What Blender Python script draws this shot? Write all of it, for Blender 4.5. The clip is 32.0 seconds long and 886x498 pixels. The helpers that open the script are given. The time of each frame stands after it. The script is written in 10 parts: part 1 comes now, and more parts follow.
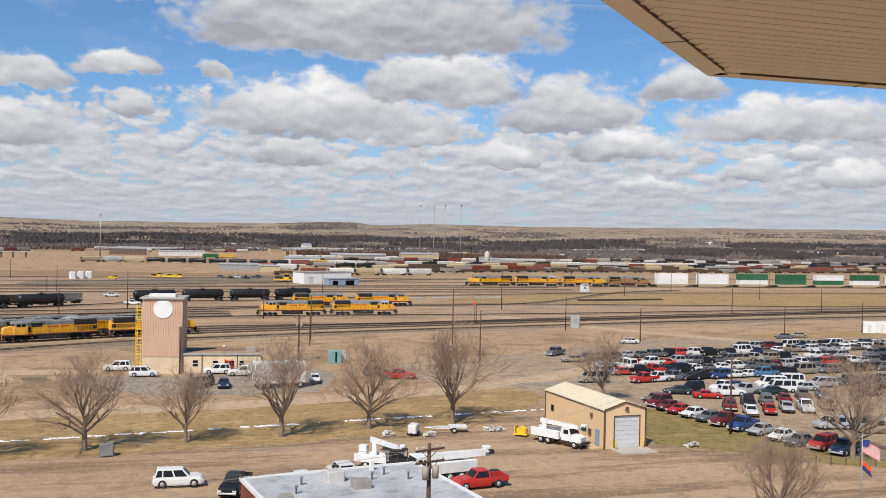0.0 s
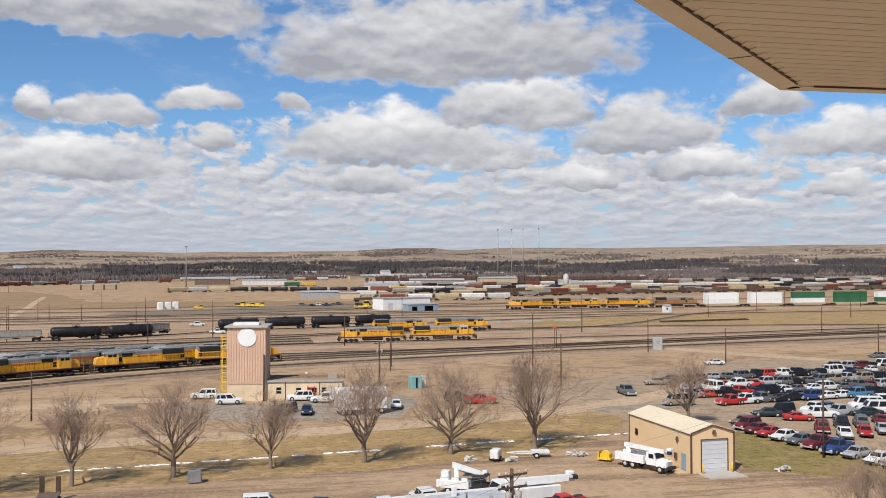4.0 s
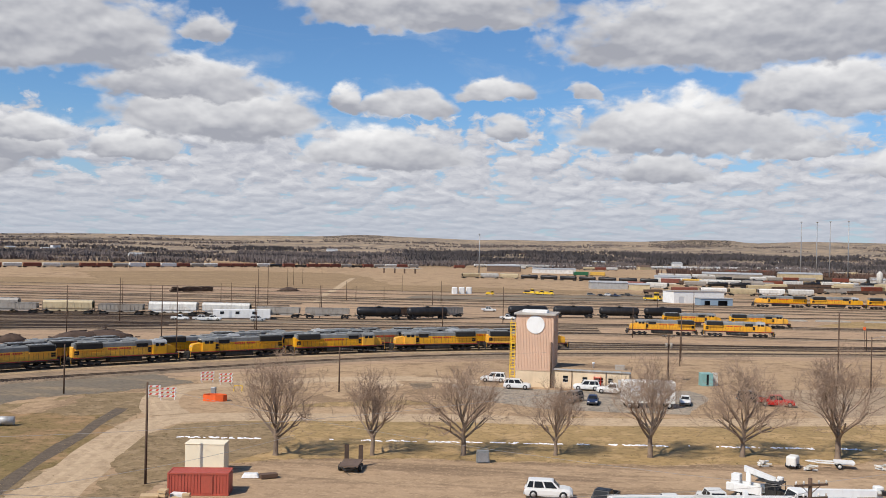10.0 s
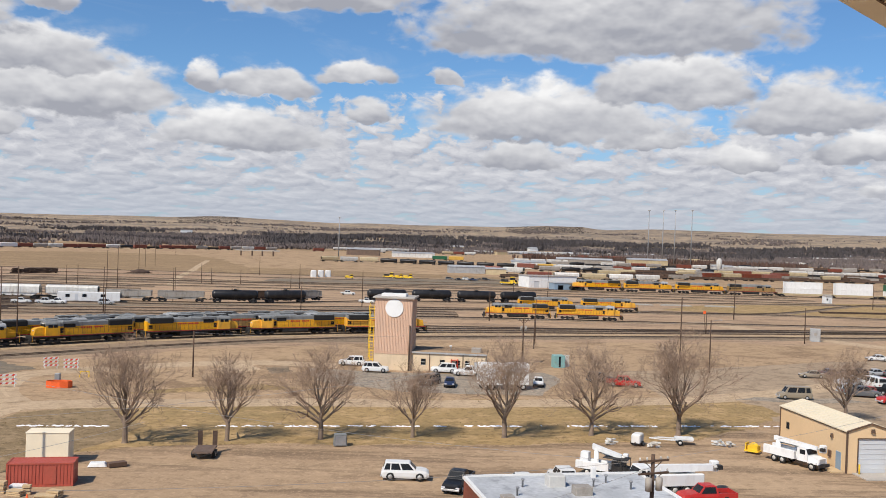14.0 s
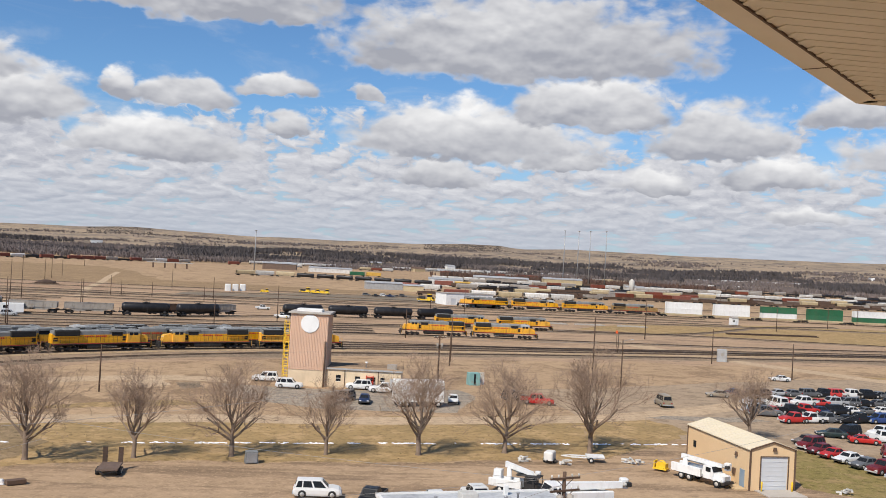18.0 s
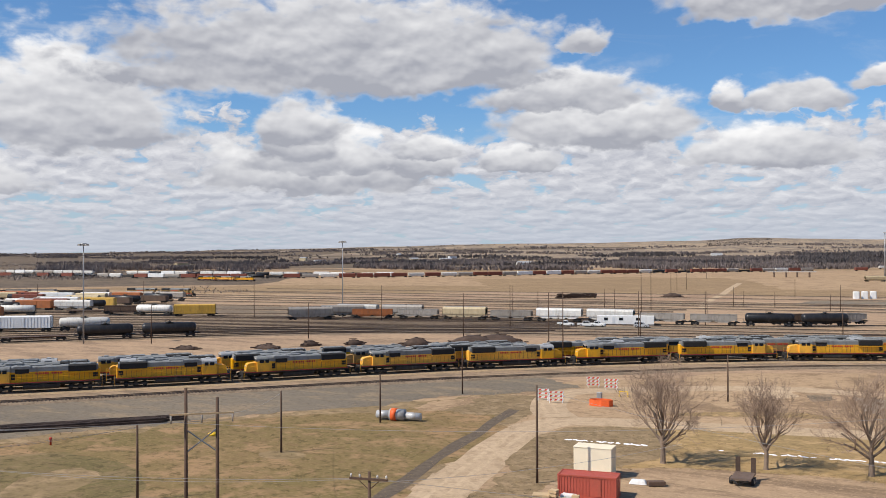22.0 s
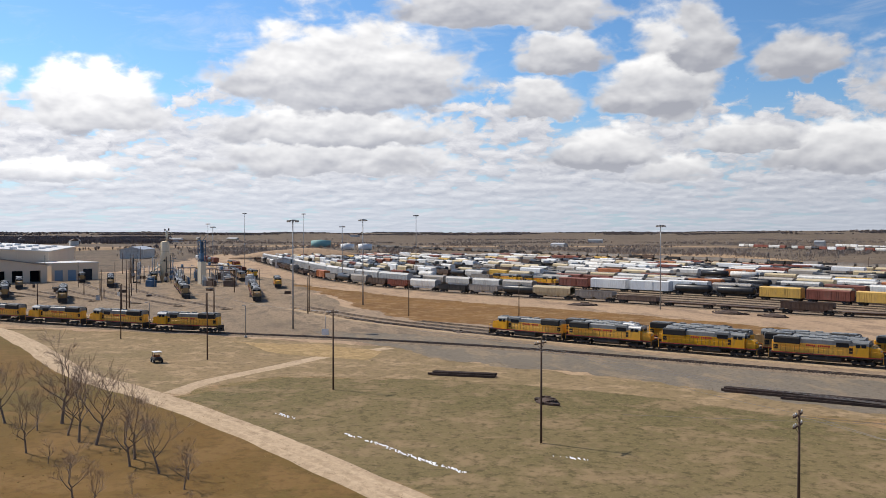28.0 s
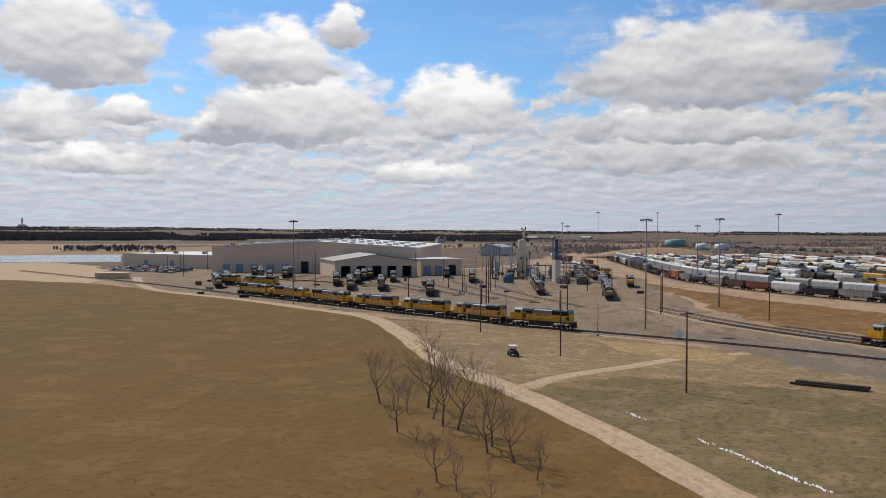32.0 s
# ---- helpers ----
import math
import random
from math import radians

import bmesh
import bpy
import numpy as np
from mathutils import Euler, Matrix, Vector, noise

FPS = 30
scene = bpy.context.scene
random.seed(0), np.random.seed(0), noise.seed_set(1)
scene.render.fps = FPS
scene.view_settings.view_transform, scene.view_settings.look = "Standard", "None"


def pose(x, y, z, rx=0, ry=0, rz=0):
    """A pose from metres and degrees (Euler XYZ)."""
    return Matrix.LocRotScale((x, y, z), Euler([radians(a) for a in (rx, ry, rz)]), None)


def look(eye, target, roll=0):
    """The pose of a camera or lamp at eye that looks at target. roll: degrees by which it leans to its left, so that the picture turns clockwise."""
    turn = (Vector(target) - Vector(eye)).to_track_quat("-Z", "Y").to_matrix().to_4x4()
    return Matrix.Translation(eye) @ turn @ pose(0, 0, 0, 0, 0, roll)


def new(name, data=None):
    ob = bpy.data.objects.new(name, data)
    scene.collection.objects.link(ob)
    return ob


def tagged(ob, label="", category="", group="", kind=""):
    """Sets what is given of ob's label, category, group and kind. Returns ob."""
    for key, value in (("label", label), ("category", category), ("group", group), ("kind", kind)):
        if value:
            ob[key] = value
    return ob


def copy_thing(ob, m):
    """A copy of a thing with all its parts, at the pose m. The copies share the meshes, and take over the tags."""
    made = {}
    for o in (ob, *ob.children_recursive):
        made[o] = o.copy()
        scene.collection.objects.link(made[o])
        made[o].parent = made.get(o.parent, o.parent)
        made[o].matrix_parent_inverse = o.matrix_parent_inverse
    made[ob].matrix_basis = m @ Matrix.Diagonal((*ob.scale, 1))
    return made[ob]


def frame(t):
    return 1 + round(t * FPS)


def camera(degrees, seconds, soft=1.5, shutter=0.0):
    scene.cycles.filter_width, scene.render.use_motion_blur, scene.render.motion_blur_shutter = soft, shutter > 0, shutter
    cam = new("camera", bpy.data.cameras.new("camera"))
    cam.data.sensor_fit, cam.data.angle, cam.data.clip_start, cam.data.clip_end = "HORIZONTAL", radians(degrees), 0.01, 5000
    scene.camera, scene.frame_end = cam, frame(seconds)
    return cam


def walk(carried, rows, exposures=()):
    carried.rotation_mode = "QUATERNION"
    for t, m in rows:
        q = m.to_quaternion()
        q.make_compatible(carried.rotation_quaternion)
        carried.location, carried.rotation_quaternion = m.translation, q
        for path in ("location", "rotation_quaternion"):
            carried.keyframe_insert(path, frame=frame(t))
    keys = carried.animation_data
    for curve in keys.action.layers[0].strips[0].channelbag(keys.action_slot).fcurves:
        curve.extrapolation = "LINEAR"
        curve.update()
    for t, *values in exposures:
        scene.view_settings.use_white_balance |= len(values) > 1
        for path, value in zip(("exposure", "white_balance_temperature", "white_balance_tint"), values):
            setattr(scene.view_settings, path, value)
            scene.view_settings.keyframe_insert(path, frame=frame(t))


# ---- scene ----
# The clip was filmed by hand from the corner of an open deck under the eaves of a viewing tower.
EYE = Vector((0.0, 0.0, 24.5))
cam = camera(50.4, 32.0, soft=0.9)

# seconds, side step along the deck, heading (left of +Y), pitch, lean
WALK = [
    (0.0, 0.000, -16.51, -0.57, 1.14),
    (0.5, 0.003, -16.50, -0.67, 1.17),
    (1.0, 0.005, -16.46, -0.67, 1.14),
    (1.5, 0.007, -16.28, -0.55, 1.10),
    (2.0, 0.010, -15.69, -0.26, 1.08),
    (2.5, 0.013, -14.81, 0.01, 0.81),
    (3.0, 0.015, -14.67, 0.36, 0.26),
    (3.5, 0.037, -14.24, 0.44, -0.00),
    (4.0, 0.060, -11.76, 0.87, -0.17),
    (4.5, 0.080, -10.37, 1.11, -0.18),
    (6.5, 0.086, -6.37, 1.32, 0.83),
    (7.0, 0.087, -6.26, 1.47, 0.81),
    (7.5, 0.089, -5.43, 1.26, 0.83),
    (8.0, 0.090, -5.01, 1.07, 0.89),
    (8.5, 0.091, -4.00, 0.75, 1.30),
    (9.0, 0.093, -0.17, 0.72, 1.88),
    (9.5, 0.094, 3.36, 0.19, 1.81),
    (10.0, 0.096, 5.72, 0.08, 1.24),
    (10.5, 0.097, 5.31, -0.16, 1.69),
    (11.0, 0.099, 5.13, -0.43, 1.85),
    (11.5, 0.100, 4.37, -0.43, 2.25),
    (12.0, 0.101, 2.71, -0.65, 2.87),
    (12.5, 0.103, 0.91, -0.60, 2.92),
    (13.0, 0.104, -0.56, -0.56, 2.56),
    (13.5, 0.106, -1.26, -0.73, 2.58),
    (14.0, 0.107, -2.82, -0.68, 1.95),
    (14.5, 0.109, -4.49, -0.12, 1.90),
    (15.0, 0.110, -4.62, 0.41, 2.44),
    (15.5, 0.112, -7.09, 1.31, 2.92),
    (17.5, 0.118, -6.43, 2.23, 3.85),
    (18.0, 0.120, -7.76, 0.55, 3.12),
    (18.5, 0.180, -7.85, 1.77, 3.98),
    (19.0, 0.190, -8.45, 0.63, 3.34),
    (19.5, 0.175, -7.81, 1.49, 1.57),
    (20.0, 0.160, -0.16, 0.84, -0.55),
    (20.5, 0.159, 8.65, 1.23, 1.38),
    (21.0, 0.158, 17.03, 0.64, 0.55),
    (21.5, 0.157, 24.00, 0.20, -0.33),
    (22.0, 0.156, 28.65, 0.25, -0.21),
    (22.5, 0.155, 32.93, 0.06, -0.19),
    (23.0, 0.154, 34.20, -0.19, -0.34),
    (23.5, 0.153, 35.39, -0.50, -0.36),
    (24.0, 0.152, 41.90, -1.19, 0.02),
    (24.5, 0.151, 49.37, -1.48, 0.84),
    (25.0, 0.150, 57.28, -1.91, 0.93),
    (25.5, 0.150, 61.38, -1.97, 0.61),
    (27.5, 0.150, 76.84, -1.58, 0.38),
    (28.0, 0.150, 80.87, -1.09, 0.00),
    (28.5, 0.150, 85.81, -0.77, -0.08),
    (29.0, 0.150, 89.78, -0.63, -0.07),
    (29.5, 0.150, 93.12, -0.47, 0.26),
    (30.0, 0.150, 96.14, -0.92, 0.42),
    (30.5, 0.150, 98.18, -0.82, 0.29),
    (31.0, 0.150, 99.92, -1.01, 0.31),
    (31.5, 0.150, 101.62, -1.23, 0.23),
    (32.0, 0.150, 102.11, -1.19, 0.23),
]


def aim(step, heading, pitch, lean):
    eye = EYE + Vector((0.857, -0.515, 0.0)) * step
    turn = Euler((radians(90 + pitch), 0, radians(heading))).to_matrix().to_4x4()
    return Matrix.Translation(eye) @ turn @ Matrix.Rotation(radians(lean), 4, "Z")


walk(cam, [(t, aim(s, h, p, r)) for t, s, h, p, r in WALK], ((0.0, 0.0), (20.0, 0.03), (23.0, 0.14), (25.0, 0.2), (26.5, 0.12), (28.0, 0.0), (29.0, -0.33), (32.0, -0.36)))

# ---- light ----
SUN_HEADING, SUN_HEIGHT = 140.0, 48.0


def heading_vector(az, el=0.0):
    a, e = radians(az), radians(el)
    return Vector((-math.sin(a) * math.cos(e), math.cos(a) * math.cos(e), math.sin(e)))


sun = new("sun", bpy.data.lights.new("sun", "SUN"))
sun.data.energy, sun.data.angle, sun.data.color = 5.0, radians(0.53), (1.0, 0.915, 0.80)
sun.matrix_basis = look(heading_vector(SUN_HEADING, SUN_HEIGHT) * 500, (0, 0, 0))


# ---- node helpers ----
def wire(tree, a, b):
    tree.links.new(a, b)


def put(tree, socket, value):
    if hasattr(value, "is_output"):
        tree.links.new(value, socket)
    else:
        socket.default_value = value


def m_op(tree, op, a, b=0.0, c=0.0, clamp=False):
    n = tree.nodes.new("ShaderNodeMath")
    n.operation, n.use_clamp = op, clamp
    for s, v in zip(n.inputs, (a, b, c)):
        put(tree, s, v)
    return n.outputs[0]


def m_range(tree, v, a, b, c=0.0, d=1.0, smooth=True):
    n = tree.nodes.new("ShaderNodeMapRange")
    n.interpolation_type = "SMOOTHSTEP" if smooth else "LINEAR"
    for s, x in zip(n.inputs, (v, a, b, c, d)):
        put(tree, s, x)
    return n.outputs[0]


def m_mix(tree, f, a, b, mode="MIX"):
    n = tree.nodes.new("ShaderNodeMix")
    n.data_type, n.blend_type, n.clamp_factor = "RGBA", mode, True
    put(tree, n.inputs[0], f)
    put(tree, n.inputs[6], a if hasattr(a, "is_output") else (*a, 1.0))
    put(tree, n.inputs[7], b if hasattr(b, "is_output") else (*b, 1.0))
    return n.outputs[2]


def m_noise(tree, vec, scale, detail=4.0, rough=0.55, warp=0.0):
    n = tree.nodes.new("ShaderNodeTexNoise")
    n.inputs["Scale"].default_value, n.inputs["Detail"].default_value = scale, detail
    n.inputs["Roughness"].default_value, n.inputs["Distortion"].default_value = rough, warp
    if vec is not None:
        tree.links.new(vec, n.inputs["Vector"])
    return n.outputs[0]


def m_stretch(tree, vec, scale, turn=0.0):
    n = tree.nodes.new("ShaderNodeMapping")
    n.inputs["Scale"].default_value = scale
    n.inputs["Rotation"].default_value = (0, 0, radians(turn))
    tree.links.new(vec, n.inputs["Vector"])
    return n.outputs[0]


# ---- sky ----
CLOUDS = []


def cloud(az, base, half_width, height, bright):
    CLOUDS.append((az, base, half_width, height, bright))


# heaps of fair-weather cloud: heading, height of the flat base, half width, height over the base in degrees, brightness
cloud(-12.0, 11.31, 13.8, 5.37, 0.55)
cloud(8.1, 8.26, 3.2, 1.83, 0.75)
cloud(2.9, 9.04, 2.8, 1.51, 0.8)
cloud(-2.5, 9.25, 1.2, 1.04, 0.55)
cloud(2.0, 6.96, 1.6, 1.35, 0.8)
cloud(-8.9, 6.28, 9.2, 3.77, 0.95)
cloud(-16.4, 8.49, 6.5, 3.49, 1.0)
cloud(-23.6, 6.84, 5.1, 3.36, 0.75)
cloud(-30.8, 8.62, 2.9, 2.32, 0.8)
cloud(-36.8, 6.17, 8.1, 2.64, 0.9)
cloud(-27.3, 4.97, 3.8, 2.2, 1.05)
cloud(-20.2, 4.65, 2.8, 1.76, 0.95)
cloud(-34.7, 3.84, 2.2, 1.39, 1.0)
cloud(-37.2, 4.78, 1.6, 1.14, 0.95)
cloud(-40.1, 3.43, 2.1, 1.62, 1.0)
cloud(-28.8, 2.94, 2.8, 0.93, 0.9)
cloud(-7.1, 4.37, 2.9, 2.02, 0.9)
cloud(-14.6, 5.85, 3.3, 1.25, 0.8)
cloud(27.6, 10.13, 6.8, 5.34, 0.5)
cloud(20.1, 11.89, 2.1, 1.71, 0.6)
cloud(21.3, 8.65, 6.0, 2.88, 0.9)
cloud(19.4, 6.59, 7.6, 3.85, 1.0)
cloud(11.4, 8.42, 1.4, 1.8, 0.85)
cloud(7.6, 8.2, 2.7, 1.81, 0.85)
cloud(6.6, 13.37, 10.0, 3.43, 0.5)
cloud(9.7, 5.09, 6.1, 2.68, 1.05)
cloud(24.1, 5.19, 3.3, 1.8, 0.95)
cloud(29.8, 4.77, 2.4, 2.39, 0.95)
cloud(35.8, 5.01, 5.7, 3.22, 0.95)
cloud(37.5, 6.86, 2.6, 2.59, 0.7)
cloud(29.6, 5.83, 2.5, 1.63, 1.05)
cloud(67.1, 7.04, 3.2, 7.08, 0.85)
cloud(59.3, 8.89, 2.2, 2.65, 0.7)
cloud(50.4, 6.46, 7.7, 6.45, 0.9)
cloud(35.6, 9.91, 16.6, 6.47, 0.55)
cloud(37.1, 5.94, 2.9, 3.48, 0.85)
cloud(36.4, 3.9, 9.1, 3.67, 1.05)
cloud(63.3, 4.78, 3.7, 1.99, 0.95)
cloud(57.2, 3.44, 6.4, 2.91, 0.95)
cloud(86.8, 7.7, 9.2, 5.7, 0.85)
cloud(77.0, 12.35, 8.8, 3.58, 0.65)
cloud(73.7, 9.67, 3.5, 2.74, 0.85)
cloud(75.0, 6.9, 2.9, 2.8, 0.95)
cloud(68.1, 7.23, 4.4, 3.22, 1.0)
cloud(65.6, 9.48, 2.2, 4.72, 0.55)
cloud(87.5, 5.34, 8.9, 2.75, 0.9)
cloud(71.2, 3.96, 4.3, 2.64, 1.0)
cloud(60.3, 8.73, 3.1, 3.0, 0.65)
cloud(67.1, 2.91, 3.4, 1.99, 1.0)
cloud(123.7, 8.58, 6.3, 6.12, 1.0)
cloud(112.2, 8.87, 5.1, 3.88, 1.15)
cloud(108.3, 10.95, 1.4, 2.91, 1.15)
cloud(110.8, 5.52, 6.5, 5.68, 1.25)
cloud(125.1, 5.09, 3.3, 3.38, 1.05)
cloud(120.6, 6.22, 2.3, 1.72, 1.2)
cloud(115.4, 5.09, 2.9, 2.27, 1.25)
cloud(101.3, 5.83, 4.8, 4.35, 1.3)
cloud(87.7, 3.52, 8.8, 2.92, 0.9)
cloud(122.3, 3.34, 5.0, 1.6, 1.2)
cloud(103.3, 2.96, 3.8, 1.54, 1.2)


def build_sky():
    world = bpy.data.worlds.new("sky")
    scene.world = world
    world.use_nodes = True
    t = world.node_tree
    back = t.nodes["Background"]
    air = t.nodes.new("ShaderNodeTexSky")
    air.sky_type, air.sun_disc = "NISHITA", False
    air.sun_elevation, air.sun_rotation = radians(SUN_HEIGHT), radians(-SUN_HEADING)
    air.altitude, air.air_density, air.dust_density, air.ozone_density = 850, 1.0, 0.6, 2.0
    way = t.nodes.new("ShaderNodeTexCoord").outputs["Generated"]
    sep = t.nodes.new("ShaderNodeSeparateXYZ")
    wire(t, way, sep.inputs[0])
    x, y, z = sep.outputs
    az = m_op(t, "MULTIPLY", m_op(t, "ARCTAN2", m_op(t, "MULTIPLY", x, -1.0), y), 57.2958)
    el = m_op(t, "MULTIPLY", m_op(t, "ARCSINE", z), 57.2958)

    def vmath(op, a, b=(0, 0, 0)):
        v = t.nodes.new("ShaderNodeVectorMath")
        v.operation = op
        for s, q in zip(v.inputs, (a, b)):
            put(t, s, q)
        return v.outputs["Value"] if op in ("LENGTH", "DOT_PRODUCT") else v.outputs[0]

    def join(a, b):
        c = t.nodes.new("ShaderNodeCombineXYZ")
        put(t, c.inputs[0], a)
        put(t, c.inputs[1], b)
        return c.outputs[0]

    def wander(vec, scale, detail, rough, reach):
        n = t.nodes.new("ShaderNodeTexNoise")
        n.inputs["Scale"].default_value, n.inputs["Detail"].default_value, n.inputs["Roughness"].default_value = scale, detail, rough
        wire(t, vec, n.inputs["Vector"])
        return vmath("MULTIPLY", vmath("SUBTRACT", n.outputs["Color"], (0.5, 0.5, 0.5)), reach)

    # ---- the far deck: rows of small clouds that close up towards the horizon
    deep = m_op(t, "LOGARITHM", m_op(t, "ADD", m_op(t, "MAXIMUM", el, 0.0), 1.6), 2.71828)
    rows = join(m_op(t, "MULTIPLY", az, 0.38), m_op(t, "MULTIPLY", deep, 5.2))
    rows = vmath("ADD", rows, wander(rows, 1.6, 3.0, 0.55, (0.75, 0.22, 0.0)))
    deck = m_noise(t, rows, 1.55, 4.0, 0.55)
    deck_up = m_noise(t, vmath("ADD", rows, (0.05, 0.26, 0.0)), 1.55, 4.0, 0.55)
    gaps = m_op(t, "MULTIPLY", m_op(t, "SUBTRACT", m_noise(t, rows, 0.35, 2.0, 0.5), 0.5), 0.45)
    level = m_op(t, "ADD", m_range(t, el, 4.5, 11.5, 0.36, 0.78), gaps)
    bank = m_range(t, m_op(t, "SUBTRACT", deck, level), -0.05, 0.09)
    bank_lit = m_op(t, "MULTIPLY_ADD", m_op(t, "SUBTRACT", deck, deck_up), 1.7, 0.45, clamp=True)

    # ---- heaps: read at a shifted place, so that their outlines billow
    flat = join(az, m_op(t, "MULTIPLY", el, 1.7))
    raised = vmath("ADD", flat, (0.1, 0.62, 0.0))
    spot = vmath("ADD", join(az, el), wander(flat, 0.24, 3.0, 0.5, (2.6, 1.1, 0.0)))
    spot = vmath("ADD", spot, wander(flat, 0.85, 3.0, 0.5, (1.5, 0.9, 0.0)))
    fluff = m_op(t, "MULTIPLY", m_op(t, "SUBTRACT", m_noise(t, flat, 0.5, 4.5, 0.52, 0.2), 0.5), 0.95)
    relief = m_op(t, "MULTIPLY", m_op(t, "SUBTRACT", m_noise(t, flat, 0.36, 3.0, 0.48, 0.1), m_noise(t, raised, 0.36, 3.0, 0.48, 0.1)), 1.25)
    broad = m_op(t, "MULTIPLY", m_op(t, "SUBTRACT", m_noise(t, flat, 0.16, 3.0, 0.5), 0.5), 0.7)
    relief = m_op(t, "ADD", relief, broad)

    blue = m_mix(t, 1.0, air.outputs[0], (0.066, 0.092, 0.115), "MULTIPLY")
    pale = m_mix(t, m_range(t, el, 0.0, 9.0, 0.75, 0.0), blue, (0.42, 0.50, 0.60))
    wisp = m_noise(t, vmath("MULTIPLY", flat, (0.1, 0.26, 0.0)), 1.0, 6.0, 0.62, 0.9)
    pale = m_mix(t, m_range(t, wisp, 0.5, 0.78, 0.0, 0.4), pale, (0.62, 0.66, 0.72))
    bank_col = m_mix(t, bank_lit, (0.385, 0.405, 0.475), (0.80, 0.80, 0.825))
    bank_col = m_mix(t, m_range(t, el, 0.0, 5.0, 0.66, 0.0), bank_col, (0.45, 0.50, 0.59))
    c = m_mix(t, bank, pale, bank_col)
    # nearer heaps, which stand higher, lie over farther ones
    shade, cover, here = 0.5, 0.0, spot
    for caz, base, w, h, bright in sorted(CLOUDS, key=lambda k: k[1]):
        d = vmath("MULTIPLY", vmath("SUBTRACT", here, (caz, base + 0.12 * h, 0.0)), (1.0 / w, 1.0 / (0.94 * h), 0.0))
        up = t.nodes.new("ShaderNodeSeparateXYZ")
        wire(t, d, up.inputs[0])
        far = vmath("LENGTH", vmath("MAXIMUM", d, vmath("MULTIPLY", d, (-1.0, -3.6, 0.0))))
        body = m_range(t, m_op(t, "ADD", m_op(t, "SUBTRACT", 0.98, far), fluff), 0.0, 0.34)
        lit = m_op(t, "MULTIPLY", m_op(t, "MULTIPLY_ADD", up.outputs[1], 1.0, 0.22), bright)
        shade = m_op(t, "MULTIPLY_ADD", body, m_op(t, "SUBTRACT", lit, shade), shade)
        cover = m_op(t, "MAXIMUM", cover, body)
        step = t.nodes.new("ShaderNodeVectorMath")
        step.operation = "MULTIPLY_ADD"
        put(t, step.inputs[0], cover)
        step.inputs[1].default_value = (1e-6, 1e-6, 0.0)
        put(t, step.inputs[2], here)
        here = step.outputs[0]
    heap_col = m_mix(t, m_op(t, "ADD", shade, relief, clamp=True), (0.375, 0.388, 0.44), (0.93, 0.925, 0.925))
    c = m_mix(t, m_op(t, "MULTIPLY", cover, m_range(t, el, 1.5, 4.0)), c, heap_col)
    # clouds glow more the nearer they stand to the sun
    toward = vmath("DOT_PRODUCT", way, tuple(heading_vector(SUN_HEADING, 0.0)))
    c = m_mix(t, m_range(t, toward, 0.05, 0.95), c, m_mix(t, 1.0, c, (1.38, 1.37, 1.35), "MULTIPLY"))
    wire(t, c, back.inputs["Color"])
    back.inputs["Strength"].default_value = 1.0


build_sky()


# ---- materials ----
def tone(c, k):
    return tuple(min(1.0, max(0.0, x * k)) for x in c)


def mat(name, col, rough=0.7, metal=0.0, var=0.18, scale=0.6, fine=9.0, bump=0.0, rnd=0.0, dirt=None, dirt_amount=0.35, gloss=0.35):
    """A surface with stains at one scale and grain at another; dirt: the colour of the grime that lies on it."""
    m = bpy.data.materials.new(name)
    m.use_nodes = True
    t = m.node_tree
    bsdf = t.nodes["Principled BSDF"]
    vec = t.nodes.new("ShaderNodeTexCoord").outputs["Object"]
    big, small = m_noise(t, vec, scale, 4.0, 0.6), m_noise(t, vec, fine, 3.0, 0.6)
    c = m_mix(t, m_range(t, big, 0.3, 0.7), tone(col, 1 - var), tone(col, 1 + var * 0.6))
    c = m_mix(t, m_range(t, small, 0.35, 0.75, 0.0, 0.6), c, tone(col, 1 - var * 1.1))
    if dirt:
        d = m_noise(t, m_stretch(t, vec, (1.0, 1.0, 0.35)), scale * 2.3, 5.0, 0.65)
        c = m_mix(t, m_range(t, d, 0.48, 0.72, 0.0, dirt_amount), c, dirt)
    if rnd:
        r = t.nodes.new("ShaderNodeObjectInfo").outputs["Random"]
        h = t.nodes.new("ShaderNodeHueSaturation")
        put(t, h.inputs["Value"], m_range(t, r, 0.0, 1.0, 1 - rnd, 1 + rnd * 0.6, False))
        put(t, h.inputs["Saturation"], m_range(t, r, 0.0, 1.0, 1 + rnd * 0.3, 1 - rnd * 0.5, False))
        put(t, h.inputs["Color"], c)
        c = h.outputs[0]
    put(t, bsdf.inputs["Base Color"], c)
    put(t, bsdf.inputs["Roughness"], m_range(t, small, 0.3, 0.7, max(0.02, rough - 0.08), min(1.0, rough + 0.08)))
    bsdf.inputs["Metallic"].default_value = metal
    bsdf.inputs["Specular IOR Level"].default_value = gloss
    if bump:
        b = t.nodes.new("ShaderNodeBump")
        b.inputs["Strength"].default_value, b.inputs["Distance"].default_value = bump, 0.05
        put(t, b.inputs["Height"], small)
        wire(t, b.outputs[0], bsdf.inputs["Normal"])
    return m


